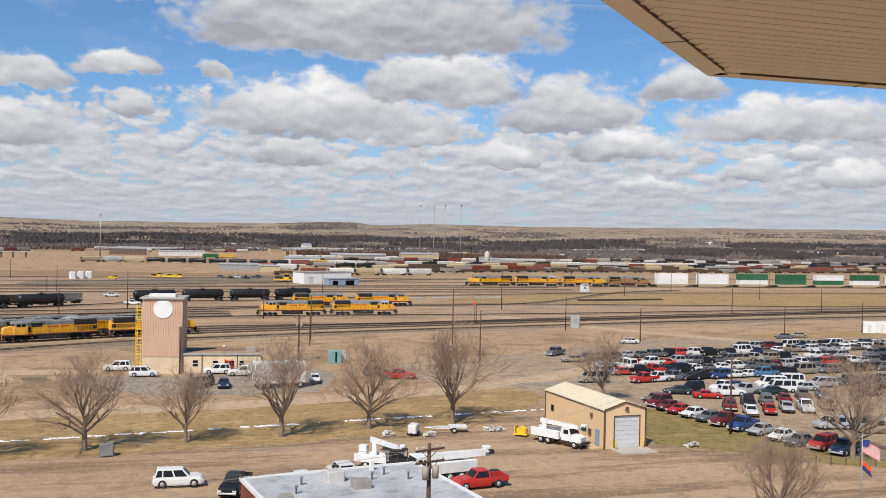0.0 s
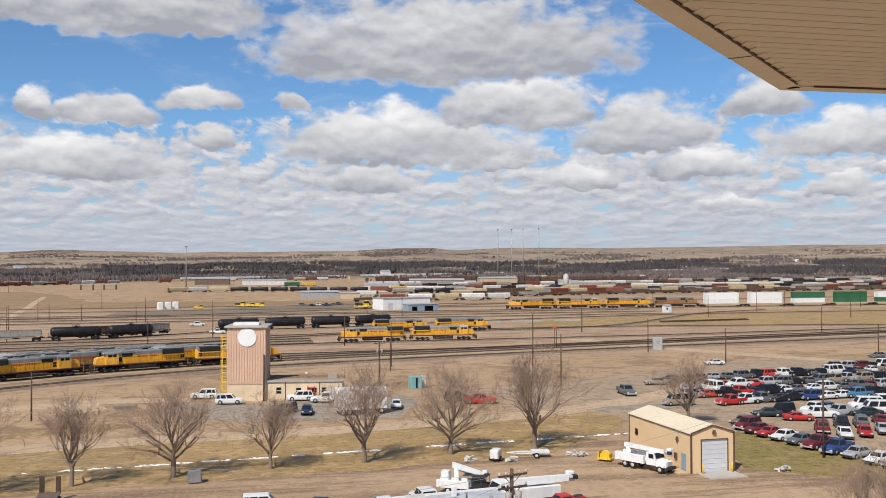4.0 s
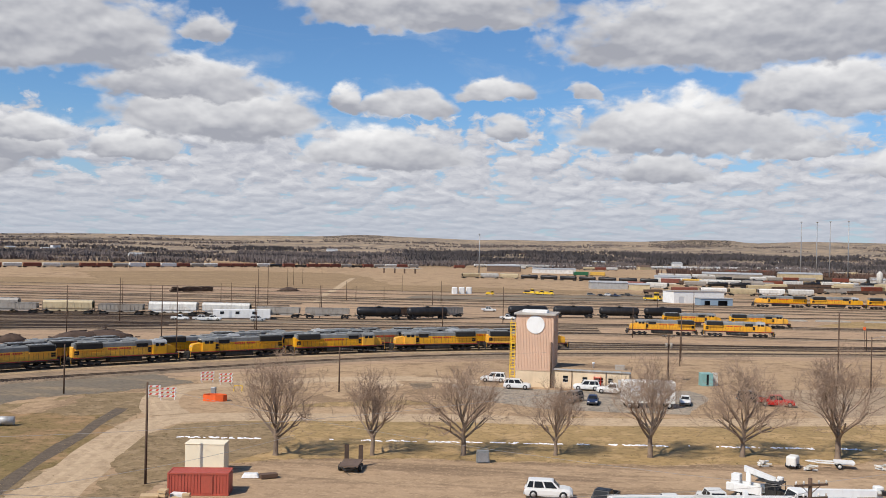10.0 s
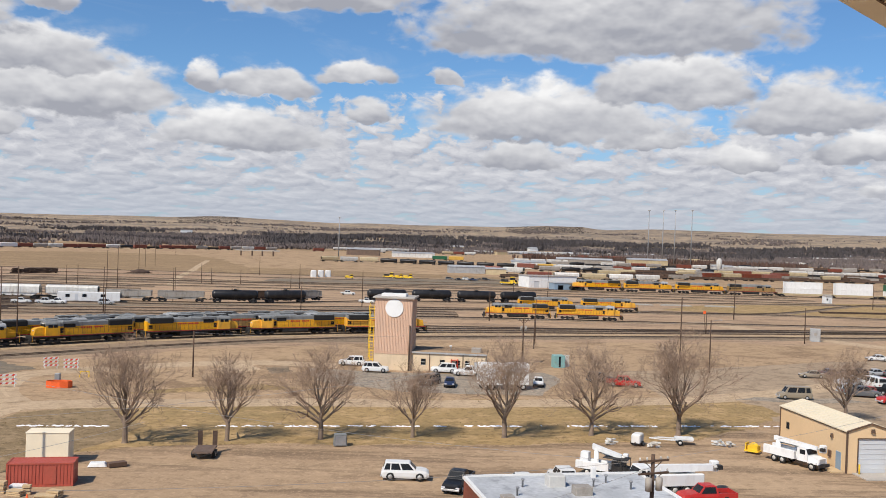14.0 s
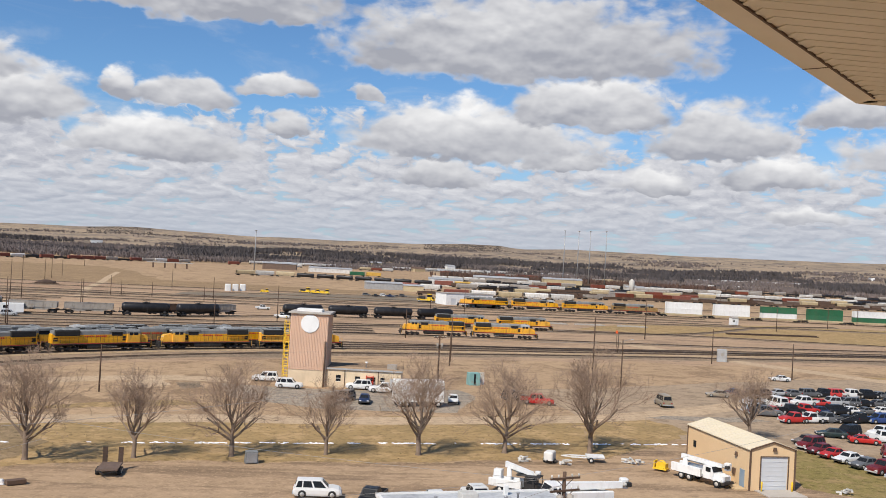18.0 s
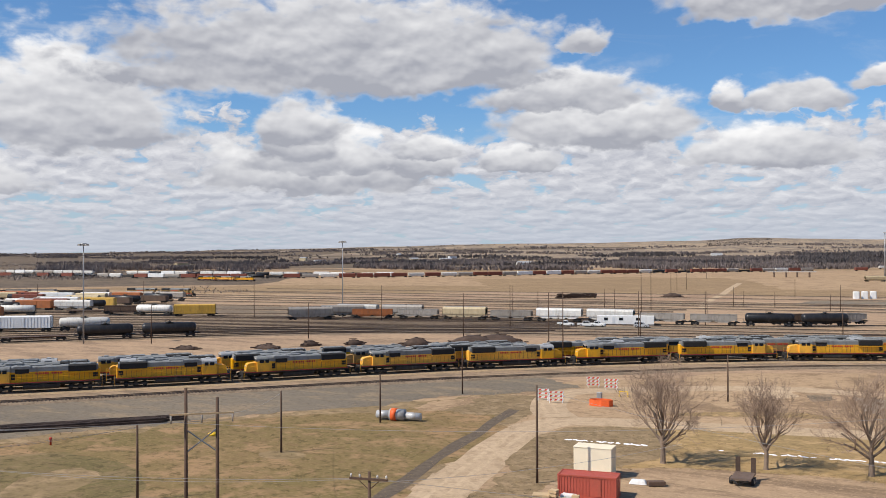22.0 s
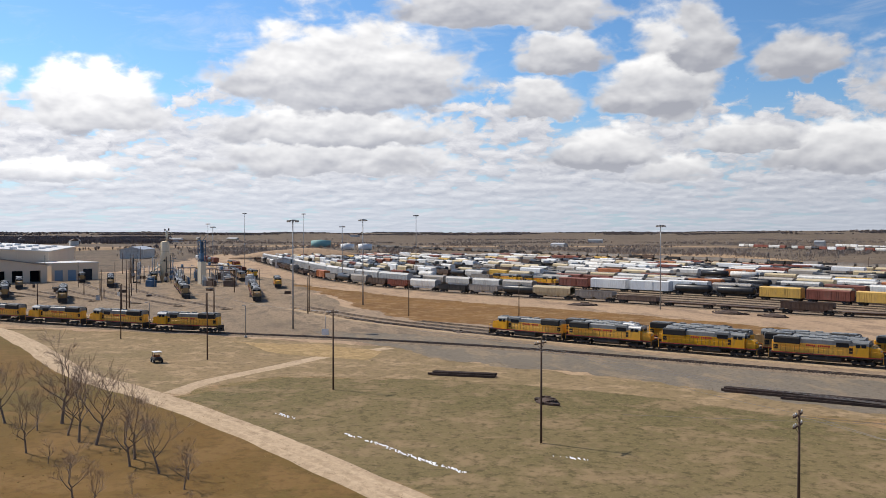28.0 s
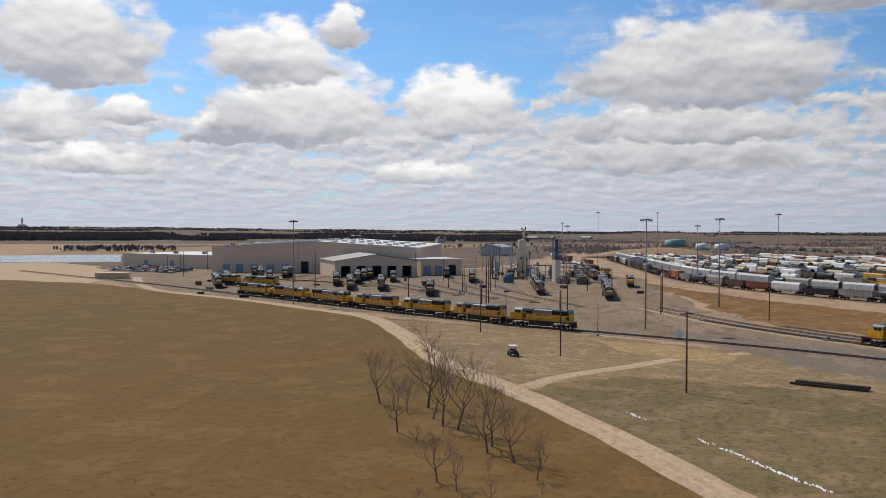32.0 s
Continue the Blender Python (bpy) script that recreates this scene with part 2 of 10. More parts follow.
def soil(name, base, second, third, scale=0.03, patch=0.5, grain=1.5, streak=None, turn=0.0, rough=1.0):
    """Open ground: two tones in patches, worn spots of a third, tufts and grain. streak: stretched along one way."""
    base, second, third = ((c[0] * 1.18, c[1] * 1.10, c[2] * 0.95) for c in (base, second, third))
    m = bpy.data.materials.new(name)
    m.use_nodes = True
    t = m.node_tree
    bsdf = t.nodes["Principled BSDF"]
    vec = t.nodes.new("ShaderNodeTexCoord").outputs["Object"]
    if streak:
        vec2 = m_stretch(t, vec, streak, turn)
    else:
        vec2 = vec
    big = m_noise(t, vec2, scale, 6.0, 0.62, 0.6)
    mid = m_noise(t, vec2, scale * 6.3, 6.0, 0.65, 0.4)
    tuft = m_noise(t, vec, grain, 4.0, 0.7)
    tiny = m_noise(t, vec, grain * 7.0, 2.0, 0.6)
    c = m_mix(t, m_range(t, big, 0.5 - patch * 0.3, 0.5 + patch * 0.3), base, second)
    c = m_mix(t, m_range(t, mid, 0.48, 0.62), c, third)
    c = m_mix(t, m_range(t, tuft, 0.46, 0.66, 0.0, 0.72 * rough), c, tone(base, 0.45))
    mote = m_noise(t, vec, grain * 2.6, 3.0, 0.65)
    c = m_mix(t, m_range(t, mote, 0.52, 0.66, 0.0, 0.65 * rough), c, tone(second, 1.3))
    clump = m_noise(t, m_stretch(t, vec, (0.55, 1.0, 1.0), turn), scale * 26, 5.0, 0.7, 0.8)
    c = m_mix(t, m_range(t, clump, 0.52, 0.64, 0.0, 0.55 * rough), c, tone(third, 0.72))
    c = m_mix(t, m_range(t, tiny, 0.5, 0.8, 0.0, 0.4), c, tone(second, 1.3))
    put(t, bsdf.inputs["Base Color"], c)
    bsdf.inputs["Roughness"].default_value = 0.95
    bsdf.inputs["Specular IOR Level"].default_value = 0.1
    b = t.nodes.new("ShaderNodeBump")
    b.inputs["Strength"].default_value, b.inputs["Distance"].default_value = 0.5, 0.12
    put(t, b.inputs["Height"], tuft)
    wire(t, b.outputs[0], bsdf.inputs["Normal"])
    return m


M = {}
M["prairie"] = soil("prairie", (0.307, 0.226, 0.156), (0.36, 0.268, 0.185), (0.21, 0.151, 0.105), 0.012, 0.6, 0.5, None, 0, 0.65)
M["meadow"] = soil("meadow", (0.143, 0.118, 0.056), (0.196, 0.142, 0.078), (0.272, 0.185, 0.114), 0.022, 0.5, 0.7)
M["worn_grass"] = soil("worn_grass", (0.227, 0.17, 0.107), (0.176, 0.138, 0.08), (0.292, 0.22, 0.146), 0.03, 0.6, 0.7)
M["dull_grass"] = soil("dull_grass", (0.251, 0.183, 0.119), (0.207, 0.151, 0.099), (0.308, 0.229, 0.150), 0.02, 0.6, 0.4, (0.35, 1.0, 1.0), 8)
M["oily_ground"] = soil("oily_ground", (0.190, 0.152, 0.117), (0.250, 0.195, 0.147), (0.128, 0.105, 0.086), 0.03, 0.5, 1.0, (0.4, 1.0, 1.0), -25)
M["plain"] = soil("plain", (0.112, 0.092, 0.078), (0.158, 0.126, 0.098), (0.082, 0.070, 0.063), 0.006, 0.6, 0.1)
M["brown_grass"] = soil("brown_grass", (0.135, 0.080, 0.028), (0.104, 0.080, 0.029), (0.160, 0.100, 0.042), 0.016, 0.6, 0.6, None, 0, 0.6)
M["dry_grass"] = soil("dry_grass", (0.308, 0.222, 0.118), (0.224, 0.17, 0.092), (0.37, 0.269, 0.157), 0.04, 0.6, 0.9)
M["straw"] = soil("straw", (0.198, 0.110, 0.040), (0.136, 0.077, 0.033), (0.238, 0.158, 0.084), 0.03, 0.6, 0.7)
M["hard_dirt"] = soil("hard_dirt", (0.290, 0.215, 0.154), (0.364, 0.275, 0.198), (0.174, 0.128, 0.094), 0.035, 0.55, 0.5, (0.12, 1.0, 1.0), 6, 0.5)
M["dirt_road"] = soil("dirt_road", (0.363, 0.286, 0.213), (0.413, 0.329, 0.248), (0.308, 0.239, 0.174), 0.08, 0.5, 1.0, None, 0, 0.45)
M["lot_earth"] = soil("lot_earth", (0.275, 0.221, 0.173), (0.324, 0.259, 0.2), (0.216, 0.171, 0.132), 0.05, 0.5, 0.8, None, 0, 0.5)
M["track_earth"] = soil("track_earth", (0.232, 0.181, 0.14), (0.292, 0.225, 0.171), (0.162, 0.132, 0.108), 0.04, 0.5, 0.8, (0.3, 1.0, 1.0), -40, 0.7)
M["ditch"] = soil("ditch", (0.105, 0.088, 0.076), (0.13, 0.108, 0.09), (0.085, 0.072, 0.064), 0.2, 0.5, 1.5, None, 0, 0.5)
M["rough_verge"] = soil("rough_verge", (0.172, 0.130, 0.083), (0.215, 0.165, 0.106), (0.262, 0.202, 0.138), 0.05, 0.6, 0.8)
M["lawn"] = soil("lawn", (0.172, 0.152, 0.058), (0.215, 0.176, 0.080), (0.255, 0.192, 0.105), 0.05, 0.6, 0.8)
M["rut"] = soil("rut", (0.393, 0.313, 0.233), (0.428, 0.341, 0.259), (0.352, 0.276, 0.201), 0.1, 0.5, 1.0, None, 0, 0.4)
M["gravel"] = soil("gravel", (0.140, 0.126, 0.111), (0.164, 0.146, 0.127), (0.220, 0.180, 0.136), 0.03, 0.4, 1.2, (0.4, 1.0, 1.0), -40, 0.75)
M["yard_earth"] = soil("yard_earth", (0.302, 0.222, 0.163), (0.364, 0.270, 0.197), (0.215, 0.160, 0.122), 0.02, 0.6, 0.5, (0.3, 1.0, 1.0), -20, 0.6)
M["yard_stone"] = soil("yard_stone", (0.130, 0.110, 0.094), (0.170, 0.140, 0.115), (0.215, 0.172, 0.134), 0.03, 0.5, 0.6, (0.25, 1.0, 1.0), -40, 0.6)
M["red_dirt"] = soil("red_dirt", (0.295, 0.205, 0.148), (0.350, 0.262, 0.200), (0.200, 0.146, 0.112), 0.03, 0.5, 0.5, (0.3, 1.0, 1.0), -10, 0.7)
M["green_grass"] = soil("green_grass", (0.112, 0.098, 0.047), (0.150, 0.121, 0.066), (0.205, 0.154, 0.096), 0.022, 0.5, 0.7)
M["asphalt"] = soil("asphalt", (0.258, 0.23, 0.207), (0.297, 0.263, 0.23), (0.168, 0.157, 0.146), 0.06, 0.5, 1.2)
M["ballast"] = soil("ballast", (0.185, 0.150, 0.122), (0.235, 0.185, 0.145), (0.13, 0.105, 0.085), 0.08, 0.5, 2.5)
M["pale_ballast"] = soil("pale_ballast", (0.36, 0.28, 0.20), (0.31, 0.24, 0.17), (0.26, 0.2, 0.15), 0.08, 0.5, 2.5)
M["far_field"] = soil("far_field", (0.215, 0.178, 0.148), (0.305, 0.248, 0.192), (0.125, 0.114, 0.112), 0.0016, 0.5, 0.02)
M["tuft_pale"] = mat("pale_dead_grass", (0.36, 0.265, 0.15), 0.95, 0, 0.25, 0.3, 3)
M["tuft_dark"] = mat("olive_dead_grass", (0.135, 0.112, 0.05), 0.95, 0, 0.25, 0.3, 3)
M["tuft_rust"] = mat("rust_dead_grass", (0.21, 0.122, 0.048), 0.95, 0, 0.25, 0.3, 3)
M["rail"] = mat("rail", (0.12, 0.085, 0.065), 0.5, 0.6, 0.2)
M["tie"] = mat("tie", (0.075, 0.055, 0.045), 0.9)
M["snow"] = mat("snow", (0.85, 0.85, 0.87), 0.7, 0, 0.06)
# dirty yellow, browned further to paint in the shade on engine fronts
M["old_yellow"] = mat("old_yellow_paint", (0.38, 0.235, 0.085), 0.6, 0, 0.2, 0.5, 6, 0, 0.25, (0.12, 0.085, 0.055), 0.6)
M["yellow"] = mat("yellow_paint", (0.80, 0.395, 0.02), 0.45, 0, 0.1, 0.5, 6, 0, 0.1, (0.20, 0.13, 0.06), 0.45)
M["loco_grey"] = mat("roof_grey_paint", (0.235, 0.240, 0.232), 0.55, 0, 0.2, 0.5, 6, 0, 0.15, (0.06, 0.055, 0.05), 0.5)
M["black"] = mat("grimy_black", (0.028, 0.026, 0.025), 0.65, 0, 0.3, 0.8, 6, 0, 0.2, (0.10, 0.08, 0.065), 0.5)
M["tank_black"] = mat("tank_black_paint", (0.018, 0.018, 0.02), 0.4, 0, 0.25, 0.4, 6, 0, 0.2, (0.075, 0.06, 0.05), 0.35)
M["grille"] = mat("dark_grille", (0.02, 0.019, 0.018), 0.8)
M["steel"] = mat("grey_steel", (0.32, 0.32, 0.32), 0.5, 0.4, 0.15)
M["cream_box"] = mat("cream_box_paint", (0.80, 0.70, 0.52), 0.6, 0, 0.05, 0.4, 5)
M["silver"] = mat("silver_paint", (0.45, 0.45, 0.44), 0.45, 0.2, 0.15, 0.5, 5, 0, 0.1, (0.18, 0.14, 0.1), 0.4)
M["red_line"] = mat("red_paint", (0.50, 0.055, 0.03), 0.5, 0, 0.12)
M["glass"] = mat("dark_glass", (0.018, 0.020, 0.023), 0.25, 0, 0.1, gloss=0.12)
M["rubber"] = mat("rubber", (0.02, 0.02, 0.02), 0.85)
M["white"] = mat("white_paint", (0.74, 0.74, 0.72), 0.5, 0, 0.06, 0.5, 6, 0, 0.05, (0.38, 0.33, 0.27), 0.25)
M["off_white"] = mat("off_white_paint", (0.66, 0.64, 0.59), 0.55, 0, 0.14, 0.4, 5, 0, 0.25, (0.27, 0.20, 0.14), 0.5)
M["car_grey"] = mat("freight_grey_paint", (0.36, 0.325, 0.28), 0.6, 0, 0.12, 0.4, 5, 0, 0.25, (0.17, 0.12, 0.085), 0.5)
M["car_tan"] = mat("freight_tan_paint", (0.50, 0.40, 0.24), 0.6, 0, 0.12, 0.4, 5, 0, 0.12, (0.24, 0.17, 0.11), 0.45)
M["car_red"] = mat("freight_red_paint", (0.225, 0.062, 0.035), 0.65, 0, 0.2, 0.4, 5, 0, 0.3, (0.12, 0.075, 0.055), 0.5)
M["car_brown"] = mat("freight_brown_paint", (0.135, 0.085, 0.058), 0.7, 0, 0.2, 0.4, 5, 0, 0.3, (0.07, 0.05, 0.04), 0.5)
M["car_green"] = mat("freight_green_paint", (0.025, 0.13, 0.06), 0.55, 0, 0.15, 0.4, 5, 0, 0.15, (0.10, 0.09, 0.06), 0.35)
M["car_yellow"] = mat("freight_yellow_paint", (0.66, 0.40, 0.075), 0.55, 0, 0.12, 0.4, 5, 0, 0.12, (0.27, 0.17, 0.08), 0.45)
M["car_orange"] = mat("freight_orange_paint", (0.42, 0.14, 0.045), 0.6, 0, 0.15, 0.4, 5, 0, 0.15, (0.15, 0.10, 0.07), 0.45)
M["car_blue"] = mat("freight_blue_paint", (0.075, 0.16, 0.26), 0.55, 0, 0.15, 0.4, 5, 0, 0.2, (0.12, 0.10, 0.08), 0.4)
M["coal"] = mat("coal", (0.02, 0.019, 0.019), 0.85, 0, 0.3, 1.5)
M["tan_wall"] = mat("tan_wall", (0.70, 0.50, 0.29), 0.75, 0, 0.06, 0.2, 4)
M["cream_wall"] = mat("cream_wall", (0.66, 0.52, 0.35), 0.8, 0, 0.07, 0.25, 4, 0, 0, (0.42, 0.32, 0.22), 0.3)
M["rib_wall"] = mat("ribbed_wall", (0.66, 0.45, 0.32), 0.6, 0, 0.07, 0.2, 4)
M["brown_trim"] = mat("brown_trim", (0.12, 0.075, 0.05), 0.6)
M["cream_roof"] = mat("cream_metal_roof", (0.68, 0.59, 0.43), 0.5, 0, 0.05, 0.2, 4)
M["grey_roof"] = mat("grey_membrane_roof", (0.46, 0.47, 0.475), 0.6, 0, 0.22, 0.25, 2.5, 0, 0, (0.15, 0.15, 0.155), 0.65)
M["white_trim"] = mat("white_trim", (0.70, 0.69, 0.66), 0.6, 0, 0.06)
M["door_grey"] = mat("door_grey", (0.55, 0.565, 0.575), 0.5, 0, 0.04)
M["door_blue"] = mat("door_blue_grey", (0.24, 0.32, 0.40), 0.5, 0, 0.06)
M["beige_metal"] = mat("beige_metal_wall", (0.76, 0.59, 0.42), 0.6, 0, 0.06, 0.05, 2)
M["pale_roof"] = mat("pale_roof", (0.66, 0.64, 0.60), 0.6, 0, 0.08, 0.05, 1)
# near-black colour that stands in for the shade inside open bays
M["bay_shade"] = mat("dark_interior", (0.03, 0.033, 0.04), 0.9)
M["concrete"] = mat("concrete", (0.42, 0.38, 0.33), 0.9, 0, 0.12, 0.3, 4)
M["silo"] = mat("silo_cream", (0.82, 0.70, 0.50), 0.7, 0, 0.08, 0.2, 2)
M["blue_steel"] = mat("blue_steel", (0.06, 0.13, 0.22), 0.6, 0, 0.2, 0.3, 2)
M["pole_wood"] = mat("pole_wood", (0.10, 0.062, 0.042), 0.9, 0, 0.25, 0.4, 6)
M["bark"] = mat("bark", (0.23, 0.17, 0.125), 0.95, 0, 0.25, 0.8, 6)
M["twig"] = mat("twig", (0.33, 0.235, 0.168), 0.95, 0, 0.2, 0.4, 3)
M["bare_wood"] = mat("bare_woods", (0.190, 0.155, 0.142), 0.95, 0, 0.3, 0.02, 0.3)
M["rust_brush"] = mat("rust_brush", (0.135, 0.082, 0.062), 0.95, 0, 0.25, 0.05, 0.5)
M["brush"] = mat("grey_brush", (0.33, 0.265, 0.215), 0.95, 0, 0.25, 0.05, 0.5)
M["evergreen"] = mat("evergreen", (0.090, 0.078, 0.076), 0.95, 0, 0.3, 0.03, 0.4)
M["orange_mesh"] = mat("orange_plastic", (0.80, 0.13, 0.03), 0.6)
M["warn_red"] = mat("warning_red", (0.62, 0.06, 0.03), 0.6)
M["red_box"] = mat("red_container_paint", (0.42, 0.085, 0.055), 0.6, 0, 0.1, 0.4, 5, 0, 0, (0.2, 0.09, 0.06), 0.3)
M["green_box"] = mat("teal_paint", (0.22, 0.40, 0.38), 0.6)
M["machine_yellow"] = mat("machine_yellow", (0.78, 0.50, 0.03), 0.5)
M["soffit"] = mat("soffit_panel", (0.74, 0.70, 0.60), 0.6, 0, 0.05, 0.6, 5)
M["fascia"] = mat("fascia_trim", (0.78, 0.73, 0.63), 0.6, 0, 0.05, 0.6, 5)
M["water"] = mat("pond_water", (0.20, 0.235, 0.26), 0.25, 0, 0.1, 0.02, 0.2)
M["scrap"] = mat("rusty_scrap", (0.085, 0.055, 0.04), 0.85, 0.1, 0.35, 0.5, 4, 0.2)
M["timber"] = mat("pale_timber", (0.55, 0.40, 0.23), 0.8)
M["wire"] = mat("wire", (0.30, 0.28, 0.26), 0.6)
M["lamp_glass"] = mat("lamp_glass", (0.6, 0.6, 0.62), 0.2)
M["flag_red"] = mat("flag_red", (0.55, 0.03, 0.035), 0.8)
M["flag_blue"] = mat("flag_blue", (0.03, 0.05, 0.20), 0.8)


# ---- mesh helpers ----
class Geo:
    """Corners and faces of one mesh, gathered from simple solids."""

    def __init__(self):
        self.v, self.f, self.smooth = [], [], []

    def add(self, verts, faces, smooth=False):
        k = len(self.v)
        self.v += [tuple(p) for p in verts]
        self.f += [tuple(i + k for i in q) for q in faces]
        self.smooth += [smooth] * len(faces)
        return self

    def box(self, c, s, rz=0.0, top=1.0, cut=0.0):
        """A block by its middle and size; top: how far it narrows; cut: a chamfer on the four upright and the top edges."""
        x, y, z = s[0] / 2, s[1] / 2, s[2] / 2
        ca, sa = math.cos(rz), math.sin(rz)

        def at(p):
            return (c[0] + p[0] * ca - p[1] * sa, c[1] + p[0] * sa + p[1] * ca, c[2] + p[2])

        if not cut:
            p = [(-x, -y, -z), (x, -y, -z), (x, y, -z), (-x, y, -z), (-x * top, -y * top, z), (x * top, -y * top, z), (x * top, y * top, z), (-x * top, y * top, z)]
            return self.add([at(q) for q in p], [(3, 2, 1, 0), (4, 5, 6, 7), (0, 1, 5, 4), (1, 2, 6, 5), (2, 3, 7, 6), (3, 0, 4, 7)])
        ring = lambda k, w: [(-x * k + cut + w, -y * k + w, 0), (x * k - cut - w, -y * k + w, 0), (x * k - w, -y * k + cut + w, 0), (x * k - w, y * k - cut - w, 0), (x * k - cut - w, y * k - w, 0), (-x * k + cut + w, y * k - w, 0), (-x * k + w, y * k - cut - w, 0), (-x * k + w, -y * k + cut + w, 0)]
        p = [(a, b, -z) for a, b, _ in ring(1, 0)] + [(a, b, z - cut) for a, b, _ in ring(top, 0)] + [(a, b, z) for a, b, _ in ring(top, cut * 0.7)]
        f = [tuple(range(7, -1, -1)), tuple(range(16, 24))]
        for r in (0, 8):
            f += [(r + i, r + (i + 1) % 8, r + 8 + (i + 1) % 8, r + 8 + i) for i in range(8)]
        return self.add([at(q) for q in p], f)

    def prism(self, prof, a, b, axis="x"):
        """A profile, in order round its edge, drawn out from a to b. axis x: profile (y, z); y: (x, z); z: (x, y)."""
        n = len(prof)
        put3 = {"x": lambda p, t: (t, p[0], p[1]), "y": lambda p, t: (p[0], t, p[1]), "z": lambda p, t: (p[0], p[1], t)}[axis]
        v = [put3(p, a) for p in prof] + [put3(p, b) for p in prof]
        f = [tuple(range(n - 1, -1, -1)), tuple(range(n, 2 * n))] + [(i, (i + 1) % n, n + (i + 1) % n, n + i) for i in range(n)]
        return self.add(v, f)

    def tube(self, path, radii, n=6, cap=True):
        """A round bar along a path."""
        path = [Vector(p) for p in path]
        if not isinstance(radii, (list, tuple)):
            radii = [radii] * len(path)
        v, f = [], []
        for i, p in enumerate(path):
            d = (path[min(i + 1, len(path) - 1)] - path[max(i - 1, 0)]).normalized()
            side = d.cross(Vector((0, 0, 1)) if abs(d.z) < 0.9 else Vector((1, 0, 0))).normalized()
            up = side.cross(d)
            v += [p + (side * math.cos(2 * math.pi * k / n) + up * math.sin(2 * math.pi * k / n)) * radii[i] for k in range(n)]
        for i in range(len(path) - 1):
            f += [(i * n + k, i * n + (k + 1) % n, (i + 1) * n + (k + 1) % n, (i + 1) * n + k) for k in range(n)]
        self.add(v, f, n > 5)
        if cap:
            k = len(v)
            base = len(self.v) - k
            self.f += [tuple(base + i for i in range(n)), tuple(base + k - 1 - i for i in range(n))]
            self.smooth += [False, False]
        return self

    def lathe(self, prof, c, axis="z", n=16):
        """A turned solid: (distance along the axis, radius) rows."""
        v, f = [], []
        for h, r in prof:
            for k in range(n):
                a = 2 * math.pi * k / n
                p = (r * math.cos(a), r * math.sin(a), h) if axis == "z" else (h, r * math.cos(a), r * math.sin(a)) if axis == "x" else (r * math.cos(a), h, r * math.sin(a))
                v.append((c[0] + p[0], c[1] + p[1], c[2] + p[2]))
        for i in range(len(prof) - 1):
            f += [(i * n + k, i * n + (k + 1) % n, (i + 1) * n + (k + 1) % n, (i + 1) * n + k) for k in range(n)]
        self.add(v, f, True)
        base, last = len(self.v) - len(v), len(prof) - 1
        self.f += [tuple(base + k for k in range(n)), tuple(base + last * n + k for k in range(n))]
        self.smooth += [False, False]
        return self

    def mesh(self, name, material):
        me = bpy.data.meshes.new(name)
        me.from_pydata(self.v, [], self.f)
        me.polygons.foreach_set("use_smooth", self.smooth)
        me.materials.append(material)
        me.update()
        bm = bmesh.new()
        bm.from_mesh(me)
        bmesh.ops.recalc_face_normals(bm, faces=bm.faces)
        bm.to_mesh(me)
        bm.free()
        return me


def part(name, geo, material, parent, label="", at=None):
    me = geo if isinstance(geo, bpy.types.Mesh) else geo.mesh(name, material)
    ob = new(name, me)
    ob.parent = parent
    if at is not None:
        ob.matrix_basis = at
    return tagged(ob, label)


def thing(name, label, category, group="", geo=None, material=None, at=None, kind=""):
    ob = new(name, geo.mesh(name, material) if geo else None)
    if at is not None:
        ob.matrix_basis = at
    return tagged(ob, label, category, group, kind)


MADE = {}


def place(key, build, m):
    """The first of a kind is built, the rest are copies of it."""
    if key not in MADE:
        MADE[key] = build()
        MADE[key].matrix_basis = m
        return MADE[key]
    return copy_thing(MADE[key], m)


def at_ground(x, y, rz=0.0, z=0.0, k=1.0):
    return pose(x, y, z, 0, 0, rz) @ Matrix.Diagonal((k, k, k, 1.0))


